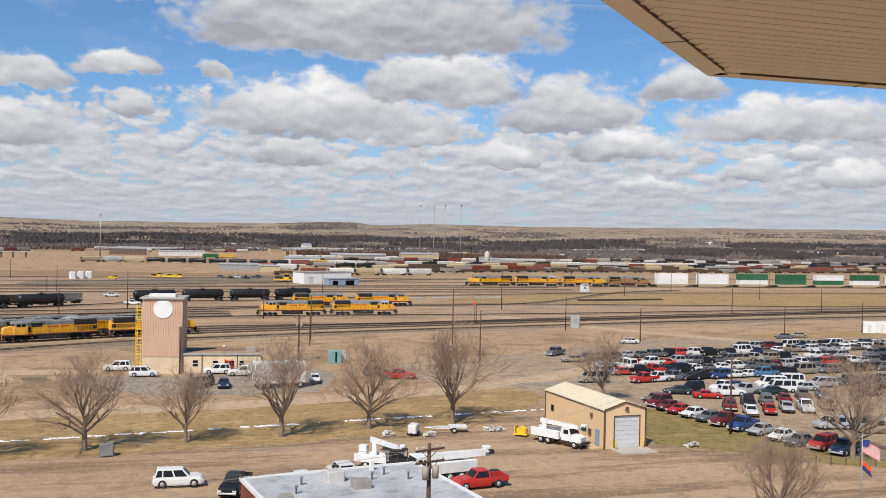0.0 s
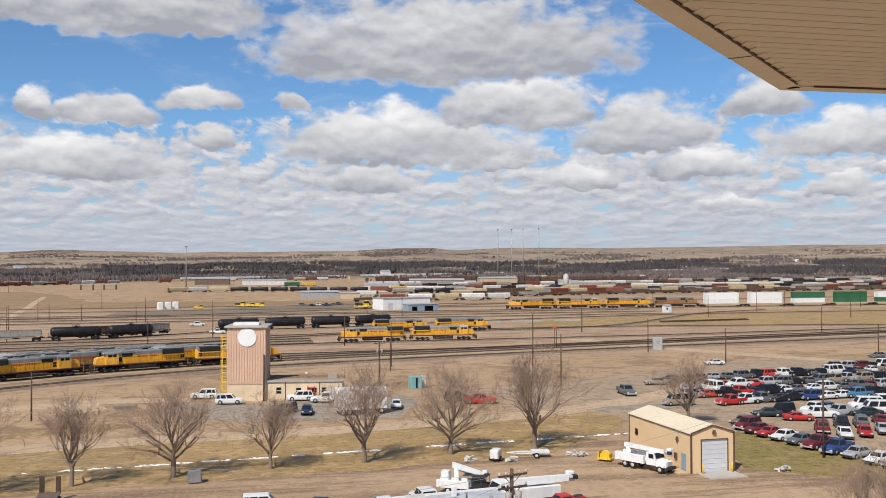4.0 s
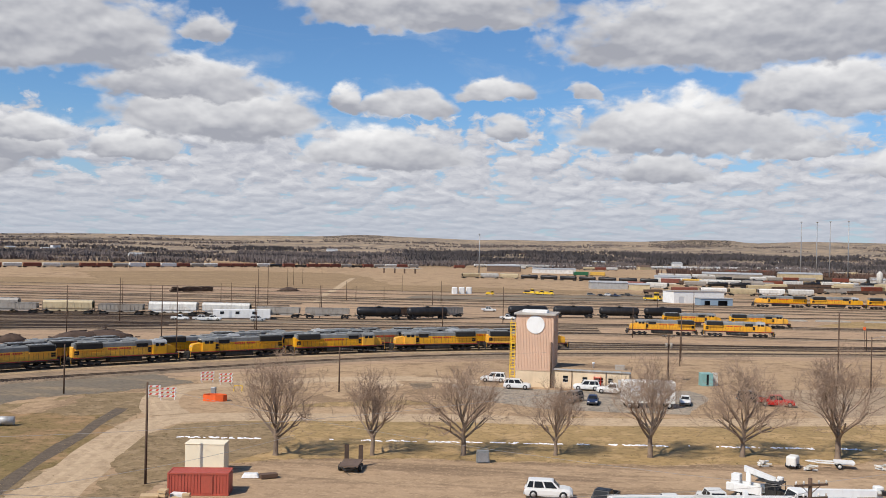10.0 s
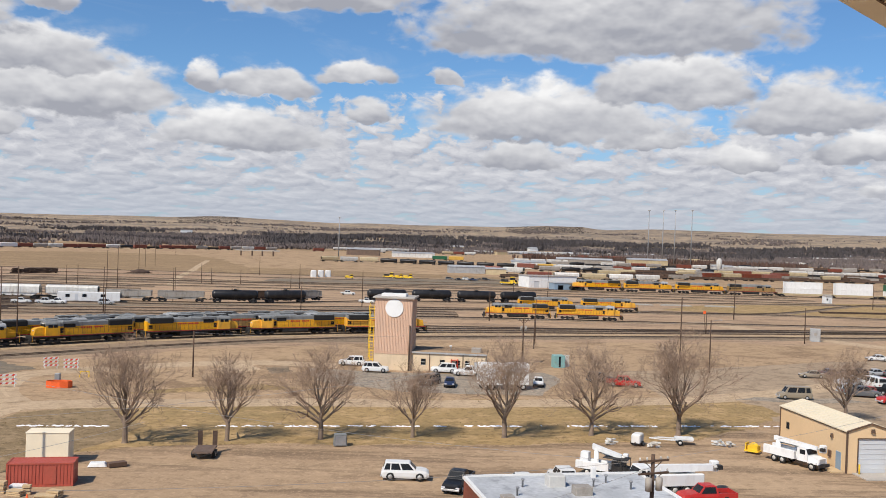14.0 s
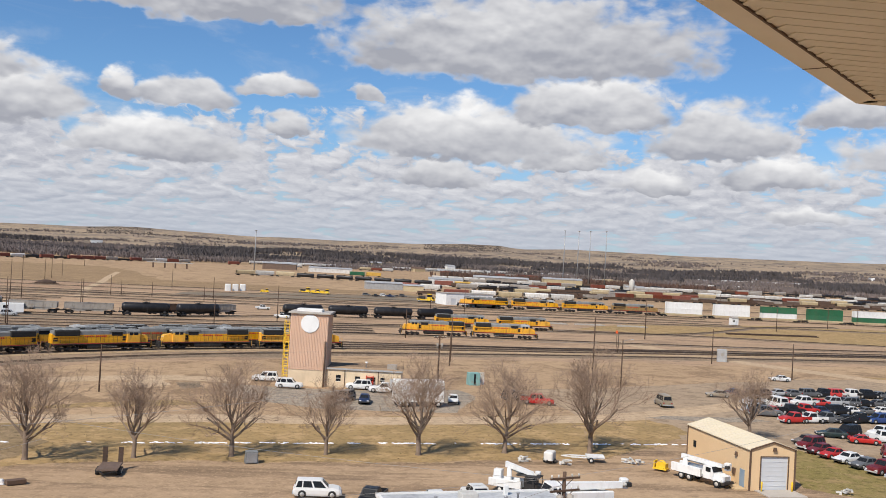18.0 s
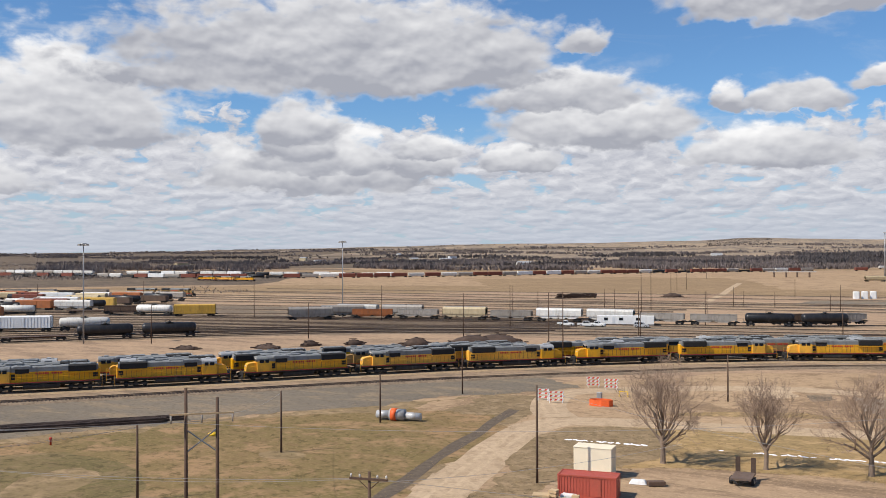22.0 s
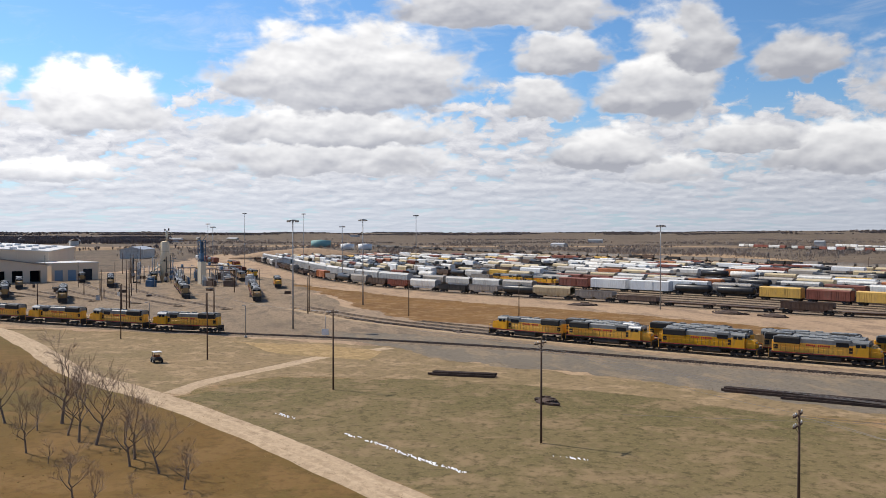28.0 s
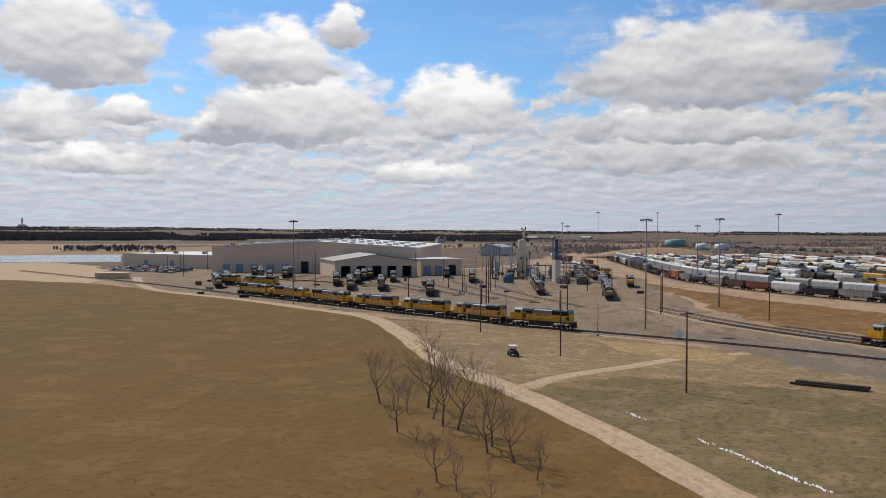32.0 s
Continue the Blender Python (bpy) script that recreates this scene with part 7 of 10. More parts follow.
def fill_lots():
    # the row along the lawn
    row = [("sedan", "bronze", 72.5, 129.5), ("suv", "maroon", 71.2, 126.0), ("sedan", "maroon", 71.0, 123.0), ("coupe", "red", 71.2, 120.2), ("sedan", "white", 71.7, 117.2), ("sedan", "grey", 72.2, 114.0), ("pickup", "maroon", 73.0, 111.0), ("pickup", "blue", 73.4, 107.8), ("sedan", "silver", 74.0, 104.6), ("sedan", "white", 74.4, 101.0), ("sedan", "grey", 74.7, 97.8), ("suv", "red", 76.2, 95.4), ("suv", "dark_blue", 77.0, 92.6)]
    for s, c, x, y in row:
        park(s, c, x + 0.9, y + 0.7, 203 + random.uniform(-4, 4))
    # nose to nose, facing the viewer
    for s, c, x, y, h in (("suv", "maroon", 81.3, 122.2, 62), ("pickup", "black", 86.0, 124.4, 242), ("sedan", "white", 81.8, 117.6, 244), ("suv", "grey", 89.6, 125.0, 62), ("sedan", "red", 85.4, 118.2, 240), ("sedan", "maroon", 94.0, 126.6, 65), ("sedan", "silver", 89.2, 119.4, 242), ("pickup", "bronze", 98.6, 128.0, 60), ("pickup", "white", 92.2, 119.0, 244), ("sedan", "grey", 103.0, 129.0, 240), ("suv", "tan", 97.0, 120.5, 62), ("minivan", "silver", 87.0, 106.5, 168), ("sedan", "green", 92.5, 107.5, 160), ("pickup", "tan", 91.0, 103.0, 170), ("sedan", "silver", 99.0, 108.0, 166), ("sedan", "white", 104.0, 110.0, 160)):
        park(s, c, x, y, h)
    for s, c, x, y, h in (("sedan", "green", 81.0, 136.4, 160), ("suv", "black", 84.6, 138.0, 200), ("coupe", "red", 83.6, 131.8, -18), ("crew_pickup", "white", 88.2, 133.4, -12), ("pickup", "white", 90.5, 138.0, 200), ("pickup", "silver", 92.6, 134.6, 190), ("sedan", "green", 96.6, 133.2, 170), ("van", "white", 99.8, 135.4, 165), ("van", "white", 101.0, 139.6, 165), ("van", "white", 106.0, 141.5, 165), ("sedan", "silver", 105.0, 136.0, 170), ("sedan", "blue", 94.0, 139.4, 20), ("minivan", "silver", 111.0, 139.0, 168)):
        park(s, c, x, y, h)
    shapes = ("sedan", "sedan", "coupe", "suv", "pickup", "crew_pickup", "sedan", "minivan", "pickup", "suv")
    hues = ("white", "silver", "grey", "black", "dark_blue", "white", "red", "maroon", "silver", "tan", "grey", "black", "bronze", "black", "white", "grey", "silver", "white", "black", "maroon")
    rows = [(81.5, 149.0, 24, 0.13, 158), (79.0, 158.0, 26, 0.12, -24), (84.0, 168.5, 27, 0.11, 156), (86.0, 180.5, 27, 0.10, -22), (128.0, 192.0, 16, 0.09, 158), (112.0, 130.0, 14, 0.30, 160), (118.0, 141.0, 14, 0.25, -20)]
    random.seed(11)
    known = {(0, 0): ("pickup", "red"), (0, 1): ("pickup", "white"), (0, 2): ("pickup", "grey"), (0, 3): ("sedan", "black"), (0, 4): ("pickup", "black"), (0, 5): ("suv", "blue"), (0, 6): ("sedan", "white"), (0, 7): ("sedan", "white"), (0, 8): ("crew_pickup", "sky_blue"), (0, 9): ("pickup", "black"), (0, 11): ("van", "tan"), (1, 0): ("suv", "silver"), (1, 1): ("sedan", "red"), (1, 3): ("pickup", "red"), (1, 4): ("sedan", "dark_blue"), (1, 5): ("suv", "black"), (2, 2): ("sedan", "red"), (3, 7): ("suv", "red"), (3, 12): ("van", "white"), (4, 5): ("van", "white"), (4, 9): ("van", "white")}
    for r, (x, y, n, slope, head) in enumerate(rows):
        for i in range(n):
            s, c = known.get((r, i), (random.choice(shapes), random.choice(hues)))
            if random.random() < 0.07 and (r, i) not in known:
                continue
            park(s, c, x + 3.35 * i + random.uniform(-0.2, 0.2), y + slope * 3.35 * i + random.uniform(-0.5, 0.5), head + 30 * (1 if head > 0 else 1) + random.uniform(-4, 4))
    for s, c, x, y, h in (("sedan", "grey", 158.5, 214.0, 170), ("sedan", "tan", 164.5, 216.0, 168), ("sedan", "white", 109.4, 207.4, 172), ("sedan", "tan", 80.6, 176.8, 165), ("van", "white", 87.0, 166.0, 100)):
        park(s, c, x, y, h)
    # by the tower and in the dirt yard
    for s, c, x, y, h in (("suv", "white", -7.6, 176.8, 178), ("suv", "white", -3.0, 168.9, -4), ("suv", "white", 9.4, 170.4, 178), ("pickup", "white", 13.8, 167.4, 172), ("suv", "bronze", 6.4, 156.2, 240), ("sedan", "dark_blue", 9.6, 155.2, 265), ("sedan", "white", 24.8, 158.0, 262), ("crew_pickup", "red", 39.8, 159.8, -12), ("suv", "black", 36.6, 163.6, -15), ("suv", "white", 1.7, 94.8, -2), ("pickup", "black", 6.9, 91.8, 250), ("sedan", "white", 13.0, 92.5, 182), ("crew_pickup", "white", 17.7, 93.6, 98), ("pickup", "red", 30.4, 88.2, 188)):
        park(s, c, x, y, h)


fill_lots()


def truck_wheels(ob, rows, r=0.52):
    for x, y in rows:
        w = part("wheel", Geo().lathe([(-0.18, r * 0.55), (-0.18, r * 0.92), (-0.1, r), (0.1, r), (0.18, r * 0.92), (0.18, r * 0.55)], (0, 0, 0), "y", 16), M["rubber"], ob, "", Matrix.Translation((x, y, r)))
        part("hub", Geo().lathe([(-0.19, 0.05), (-0.185, r * 0.55), (0.185, r * 0.55), (0.19, 0.05)], (0, 0, 0), "y", 12), M["off_white"], w)


def line_truck(m, boom_turn, boom_tilt, boom_len, label, tx=-2.6, tz=2.75, cab="white", girth=0.27, canopy=False):
    """A utility truck with a folded boom over its cab."""
    ob = thing("line_truck", label, "truck", "utility trucks", at=m)
    part("chassis", Geo().box((0, 0, 0.85), (8.6, 0.9, 0.3)).box((4.35, 0, 0.75), (0.25, 2.3, 0.4), cut=0.05), M["black"], ob)
    g = Geo().prism([(1.0, 0.95), (2.6, 0.95), (2.6, 1.9), (2.25, 2.75), (1.1, 2.75), (1.0, 2.6)], -1.1, 1.1, "y")
    g.prism([(2.6, 0.8), (4.1, 0.8), (4.2, 1.0), (4.15, 1.6), (2.6, 1.85)], -0.85, 0.85, "y")
    g.box((3.3, -1.0, 1.05), (1.3, 0.3, 0.3)).box((3.3, 1.0, 1.05), (1.3, 0.3, 0.3))
    part("cab", g, M[cab], ob, cab + " cab and hood")
    part("windscreen", Geo().prism([(2.605, 1.92), (2.66, 1.95), (2.32, 2.62), (2.27, 2.6)], -0.95, 0.95, "y"), M["glass"], ob, "dark windscreen")
    part("side_glass", Geo().box((1.85, -1.11, 2.2), (0.8, 0.04, 0.6)).box((1.85, 1.11, 2.2), (0.8, 0.04, 0.6)), M["glass"], ob, "dark side windows")
    part("grille", Geo().box((4.17, 0, 1.3), (0.08, 1.1, 0.6)), M["silver"], ob, "silver grille")
    g = Geo()
    for y in (-0.95, 0.95):
        g.box((-1.9, y, 1.5), (5.0, 0.5, 1.1), cut=0.05)
    g.box((-1.9, 0, 1.05), (5.0, 1.5, 0.12))
    part("tool_body", g, M["white"], ob, "white tool boxes along the bed")
    part("turret", Geo().lathe([(1.1, 0.5), (1.6, 0.5), (1.7, 0.38), (tz - 0.2, 0.36)], (tx, 0, 0), "z", 14), M["white"], ob, "white boom turret")
    a, t = radians(boom_turn), radians(boom_tilt)
    d = Vector((math.cos(a) * math.cos(t), math.sin(a) * math.cos(t), math.sin(t)))
    p = Vector((tx, 0, tz))
    side = Vector((-d.y, d.x, 0)).normalized() * girth
    up = Vector((0, 0, girth * 1.15))
    a0, a1 = p - d * 0.6, p + d * boom_len
    g = Geo()
    g.add([tuple(e + v * k) for e, k in ((a0, 1.0), (a1, 0.8)) for v in (side + up, up - side, -side - up, side - up)], [(0, 1, 2, 3), (7, 6, 5, 4), (0, 4, 5, 1), (1, 5, 6, 2), (2, 6, 7, 3), (3, 7, 4, 0)])
    b = part("boom", g, M["white"], ob, "white box-section boom")
    part("boom_inner", Geo().tube([a1, a1 + d * 0.7], girth * 0.62, 6), M["off_white"], b)
    part("boom_tip", Geo().box(tuple(a1 + d * 0.75), (0.55, 0.6, 0.42), a, cut=0.06), M["black"], b, "dark boom head")
    part("basket", Geo().box(tuple(a1 + d * 0.5 + side * 1.9), (0.75, 0.7, 1.0), a, top=1.08, cut=0.08), M["white"], b, "white work basket")
    part("lower_arm", Geo().tube([p + side * 1.2 - up, p + side * 1.2 + d * boom_len * 0.8 - up * 2.2], girth * 0.6, 6), M["off_white"], b, "off-white lower arm")
    if canopy:
        part("canopy", Geo().box((1.5, 0, 2.92), (3.6, 2.3, 0.1), cut=0.03), M["black"], ob, "flat dark rack over the cab")
        part("canopy_post", Geo().box((3.2, -1.05, 2.2), (0.08, 0.08, 1.4)).box((3.2, 1.05, 2.2), (0.08, 0.08, 1.4)), M["black"], ob)
        part("upright_locker", Geo().box((-3.4, 0.4, 2.5), (1.2, 1.2, 1.3), cut=0.05), M["white"], ob, "white upright locker")
    part("ram", Geo().tube([p + Vector((0, 0, -0.5)) + d * 0.3, p + d * boom_len * 0.45 + Vector((0, 0, -0.25))], 0.09, 6), M["steel"], b)
    truck_wheels(ob, [(3.3, -1.0), (3.3, 1.0), (-1.3, -1.0), (-1.3, 1.0), (-2.6, -1.0), (-2.6, 1.0)])
    for y in (-0.7, 0.7):
        part("headlight", Geo().box((4.2, y, 1.05), (0.06, 0.3, 0.2)), M["lamp_glass"], ob)
    return ob


line_truck(at_ground(46.3, 104.9, -60, 0.04, 0.84), 2, -2, 6.0, "white line truck with a folded boom beside the shed", -2.8, 3.0)
line_truck(at_ground(22.9, 97.6, -30, 0.04, 0.72), 4, -14, 3.8, "white bucket truck with a short folded boom over a dark rack", -1.6, 4.0, "black", 0.34, True)
line_truck(pose(26.6, 91.4, 0.04, 0, 0, 190), 176, 1, 6.2, "white bucket truck with a long level boom", 0.6, 2.45, "white", 0.33)


def small_site_things():
    # containers at the corner of the yard
    m, L = wall_frame((-35.3, 88.6), (-29.6, 89.5))
    ob = thing("shipping_container", "red corrugated shipping container on dirt", "container", at=m @ Matrix.Translation((2.95, 1.3, 0.03)))
    L, H, W = 5.9, 2.2, 2.44
    part("box", Geo().box((0, 0, H / 2), (L - 0.1, W - 0.1, H - 0.1)), M["red_box"], ob)
    for x in (-1, 1):
        for y in (-1, 1):
            part("corner_post", Geo().box((x * (L / 2 - 0.07), y * (W / 2 - 0.07), H / 2), (0.16, 0.16, H), cut=0.02), M["red_box"], ob)
    for z in (0.07, H - 0.07):
        for y in (-1, 1):
            part("side_rail", Geo().box((0, y * (W / 2 - 0.03), z), (L, 0.12, 0.14)), M["red_box"], ob)
            part("end_rail", Geo().box((y * (L / 2 - 0.03), 0, z), (0.12, W, 0.14)), M["red_box"], ob)
    rib = Geo().box((0, 0, H / 2), (0.16, 0.06, H - 0.28)).mesh("rib", M["red_box"])
    for i in range(18):
        for y in (-1, 1):
            part("rib", rib, None, ob, "", Matrix.Translation((-L / 2 + 0.3 + 0.31 * i, y * (W / 2 - 0.04), 0)))
    part("end_door", Geo().box((L / 2 - 0.02, 0, 1.1), (0.06, 2.1, 1.95)), M["red_box"], ob, "red end doors")
    part("side_hatch", Geo().box((0.9, -W / 2 - 0.005, 1.05), (1.0, 0.05, 1.7)), M["red_box"], ob, "red side door")
    ob = thing("storage_box", "plain cream storage box with a flat lid", "box", at=pose(-34.9, 98.6, 0.03, 0, 0, 6))
    part("body", Geo().box((0, 0, 1.6), (4.2, 2.2, 3.2), cut=0.05), M["cream_box"], ob)
    part("lid", Geo().box((0, 0, 3.24), (4.3, 2.3, 0.1), cut=0.03), M["cream_box"], ob)
    for x, y, s, k in ((-36.2, 86.6, (1.7, 1.1, 0.6), "timber"), (-35.0, 86.9, (0.8, 0.8, 1.1), "timber"), (-33.4, 86.2, (1.4, 0.9, 0.5), "timber"), (-32.6, 86.6, (0.7, 0.6, 0.9), "timber"), (-30.4, 85.2, (1.8, 1.1, 0.45), "timber"), (-29.8, 85.8, (1.2, 0.8, 0.7), "timber"), (-33.9, 88.0, (1.4, 0.9, 0.5), "white")):
        c = thing("pallet_stack", "stack of pale wooden pallets and crates" if k == "timber" else "bundle under a white tarpaulin", "pallet", "yard clutter", at=pose(x, y, 0.03, 0, 0, random.uniform(-25, 25)))
        for i in range(3):
            part("slab", Geo().box((0, 0, s[2] * (i + 0.45) / 3), (s[0], s[1], s[2] * 0.25), random.uniform(-0.08, 0.08)), M[k], c)
    ob = thing("dust_sheet", "white sheet thrown over boards beside the box", "sheet", "yard clutter", at=pose(-29.6, 97.2, 0.02, 0, 0, 10))
    part("sheet", Geo().box((0, 0, 0.25), (1.9, 1.0, 0.4), top=0.8, cut=0.08), M["white"], ob)
    part("board", Geo().box((1.9, -0.3, 0.3), (1.8, 0.9, 0.4), 0.4), M["brown_trim"], ob, "dark boards")
    thing("traffic_cone", "orange traffic cone on dirt", "cone", "", Geo().lathe([(0, 0.28), (0.06, 0.28), (0.07, 0.18), (0.75, 0.05)], (0, 0, 0), "z", 12), M["orange_mesh"], pose(-31.6, 84.0, 0.02))
    # trailers and plant
    ob = thing("flatbed_trailer", "small rusty brown flatbed trailer with two raised ramps", "trailer", at=pose(-19.9, 102.6, 0.03, 0, 0, 92))
    part("bed", Geo().box((0, 0, 0.75), (3.6, 2.1, 0.16)), M["car_brown"], ob)
    part("drawbar", Geo().tube([(-1.8, 0.8, 0.7), (-3.2, 0, 0.6), (-1.8, -0.8, 0.7)], 0.06, 5), M["black"], ob)
    for y in (-0.8, 0.8):
        part("ramp", Geo().box((1.8, y, 1.55), (0.12, 0.5, 1.7)), M["scrap"], ob, "raised rusty ramp")
    truck_wheels(ob, [(0.3, -1.1), (0.3, 1.1), (-0.6, -1.1), (-0.6, 1.1)], 0.36)
    ob = thing("utility_box", "grey electrical cabinet on the grass edge", "cabinet", at=pose(-5.7, 109.2, 0.03, 0, 0, 10))
    part("cabinet", Geo().box((0, 0, 0.7), (1.5, 1.1, 1.3), top=0.9), M["loco_grey"], ob)
    part("cabinet_door", Geo().box((0, -0.61, 0.7), (1.2, 0.04, 1.1)), M["steel"], ob)
    ob = thing("compressor_trailer", "white towed compressor on two wheels", "trailer", at=at_ground(30.2, 113.2, 60, 0.03, 0.8))
    part("hood", Geo().box((0, 0, 1.15), (2.2, 1.4, 1.3), cut=0.15), M["off_white"], ob)
    part("drawbar", Geo().tube([(-1.1, 0, 0.6), (-2.6, 0, 0.5)], 0.07, 5), M["black"], ob)
    truck_wheels(ob, [(0.0, -0.8), (0.0, 0.8)], 0.38)
    ob = thing("boat_trailer", "low white frame trailer", "trailer", at=pose(35.3, 114.4, 0.03, 0, 0, -8))
    part("frame", Geo().box((0, 0.6, 0.6), (4.0, 0.15, 0.15)).box((0, -0.6, 0.6), (4.0, 0.15, 0.15)).box((1.0, 0, 0.75), (2.2, 1.5, 0.2)).tube([(-2, 0.6, 0.6), (-3.2, 0, 0.6), (-2, -0.6, 0.6)], 0.07, 5), M["white"], ob)
    truck_wheels(ob, [(0.4, -0.9), (0.4, 0.9)], 0.34)
    ob = thing("cable_drum_rack", "yellow cable reel machine", "machine", at=at_ground(43.4, 110.2, -40, 0.03, 0.72))
    part("rack", Geo().box((0, 0, 0.45), (2.4, 1.7, 0.2)).box((-1.0, 0, 1.1), (0.2, 1.5, 1.2)).box((0.9, 0, 0.9), (0.2, 1.5, 0.9)), M["machine_yellow"], ob)
    part("drum", Geo().lathe([(-0.55, 0.75), (-0.45, 0.75), (-0.44, 0.35), (0.44, 0.35), (0.45, 0.75), (0.55, 0.75)], (0, 0, 1.0), "y", 16), M["machine_yellow"], ob)
    for x, y in ((40.6, 114.2), (41.4, 113.4), (27.0, 113.6), (31.8, 112.2), (61.6, 100.4)):
        ob = thing("scrap_heap", "small heap of pale broken boards", "debris", "yard clutter", at=pose(x, y, 0.02))
        for i in range(7):
            part("board", Geo().box((random.uniform(-0.7, 0.7), random.uniform(-0.4, 0.4), 0.1 + 0.08 * i), (random.uniform(0.4, 1.2), 0.25, 0.16), random.uniform(0, 3)), M["off_white"], ob)
    ob = thing("green_shed", "small teal equipment kiosk", "kiosk", at=pose(32.3, 182.0, 0.02, 0, 0, 8))
    part("body", Geo().box((0, 0, 1.2), (2.2, 2.0, 2.4), cut=0.05), M["green_box"], ob)
    part("door_gap", Geo().box((0, -1.02, 1.2), (0.4, 0.04, 2.0)), M["glass"], ob)
    part("post", Geo().box((1.9, 0.5, 1.2), (0.9, 0.5, 2.4)), M["off_white"], ob)
    # white canopy trailer behind the trees
    ob = thing("box_trailer", "tall white box trailer with grey stripes", "trailer", at=pose(18.2, 153.4, 0.03, 0, 0, 8))
    part("box", Geo().box((0, 0, 2.6), (8.2, 2.7, 3.4), cut=0.08), M["off_white"], ob)
    part("stripe", Geo().box((0.3, -1.36, 3.2), (7.0, 0.04, 0.7)), M["door_grey"], ob, "pale grey band")
    part("stripe", Geo().box((0.3, -1.36, 2.2), (7.0, 0.04, 0.5)), M["white"], ob)
    truck_wheels(ob, [(-3.2, -1.1), (-3.2, 1.1), (-2.1, -1.1), (-2.1, 1.1), (3.2, -1.1), (3.2, 1.1)])
    ob = thing("forklift_rack", "rusty red steel rack by the office wall", "rack", at=pose(11.3, 170.9, 0.02))
    part("frame", Geo().box((0, 0, 0.15), (1.4, 0.9, 0.12)).box((-0.6, 0, 1.3), (0.12, 0.8, 2.3)).box((0.6, 0, 1.3), (0.12, 0.8, 2.3)).box((0, 0, 2.2), (1.3, 0.7, 0.12)).box((0, 0, 1.2), (1.3, 0.7, 0.5)), M["red_line"], ob)
    ob = thing("signal_cabinet", "silver signal cabinet beside the crossing", "cabinet", at=pose(113.4, 248.0, 0.02, 0, 0, -20))
    part("cabinet", Geo().box((0, 0, 1.7), (2.6, 2.0, 3.4), cut=0.06), M["silver"], ob)
    part("vent", Geo().lathe([(-1.05, 0.45), (-1.0, 0.45)], (0, 0, 2.0), "y", 12), M["car_grey"], ob)
    for i in range(2):
        ob = thing("relay_hut", "white railway relay hut", "hut", "relay huts", at=pose(196 + 4.5 * i, 226, 0.02, 0, 0, -30))
        part("body", Geo().box((0, 0, 1.6), (3.4, 2.6, 3.2), cut=0.06), M["white"], ob)
        part("door", Geo().box((0, -1.31, 1.3), (1.0, 0.04, 2.2)), M["door_grey"], ob)
    # striped warning boards and orange netting
    for x, y, w, h in ((-58.0, 163.0, 2.4, 1.9), (-54.2, 161.8, 2.4, 1.9), (-60.4, 145.2, 2.0, 1.9), (-57.4, 143.4, 2.6, 1.9)):
        ob = thing("barricade", "orange and white striped road barricade", "barricade", "barricades", at=pose(x, y, 0.02, 0, 0, random.uniform(10, 30)))
        for k in range(3):
            b = part("board", Geo().box((0, -0.05, 0.55 + 0.6 * k), (w, 0.06, 0.3)), M["white"], ob, "white board")
            n = int(w / 0.7)
            for i in range(n):
                c = -w / 2 + (i + 0.5) * w / n
                part("stripe", Geo().prism([(c - 0.3, 0.41 + 0.6 * k), (c + 0.08, 0.41 + 0.6 * k), (c + 0.3, 0.69 + 0.6 * k), (c - 0.08, 0.69 + 0.6 * k)], -0.09, -0.082, "y"), M["warn_red"], b)
        for s in (-1, 1):
            part("leg", Geo().tube([(s * w * 0.4, -0.5, 0), (s * w * 0.4, 0, 1.9)], 0.04, 5).tube([(s * w * 0.4, 0.5, 0), (s * w * 0.4, 0, 1.9)], 0.04, 5), M["white"], ob)
    g = Geo()
    for i in range(9):
        a = 2 * math.pi * i / 9
        b = 2 * math.pi * (i + 1) / 9
        p, q = (1.9 * math.cos(a), 1.0 * math.sin(a)), (1.9 * math.cos(b), 1.0 * math.sin(b))
        g.box(((p[0] + q[0]) / 2, (p[1] + q[1]) / 2, 0.5), (math.hypot(q[0] - p[0], q[1] - p[1]), 0.05, 1.0), math.atan2(q[1] - p[1], q[0] - p[0]))
    thing("safety_netting", "orange safety netting round a pit", "netting", "", g, M["orange_mesh"], pose(-50.0, 144.2, 0.02, 0, 0, 5))
    thing("manhole_post", "grey vent box behind the netting", "box", "", Geo().box((0, 0, 0.8), (0.8, 0.6, 1.6), cut=0.05), M["steel"], pose(-51.4, 147.5, 0.02))
    thing("sawhorse", "small yellow wooden trestle", "trestle", "", Geo().box((0, 0, 0.9), (1.6, 0.1, 0.14)).tube([(-0.7, -0.4, 0), (-0.7, 0, 0.9), (-0.7, 0.4, 0)], 0.05, 4).tube([(0.7, -0.4, 0), (0.7, 0, 0.9), (0.7, 0.4, 0)], 0.05, 4), M["machine_yellow"], pose(-49.6, 154.6, 0.02))
    # orange tank on its side, hydrant, buoy-like lump on the meadow
    ob = thing("buried_tank", "grey steel pipe tank with an orange band lying on grass", "tank", at=pose(-72.0, 117.8, 0.02, 0, 0, 10))
    part("shell", Geo().lathe([(-1.2, 0.3), (-1.1, 0.85), (1.2, 0.85), (1.3, 0.3)], (0, 0, 0.85), "x", 16), M["silver"], ob)
    part("band", Geo().lathe([(-0.9, 0.3), (-0.85, 0.92), (0.0, 0.92), (0.05, 0.3)], (0, 0, 0.85), "x", 16), M["orange_mesh"], ob, "orange band")
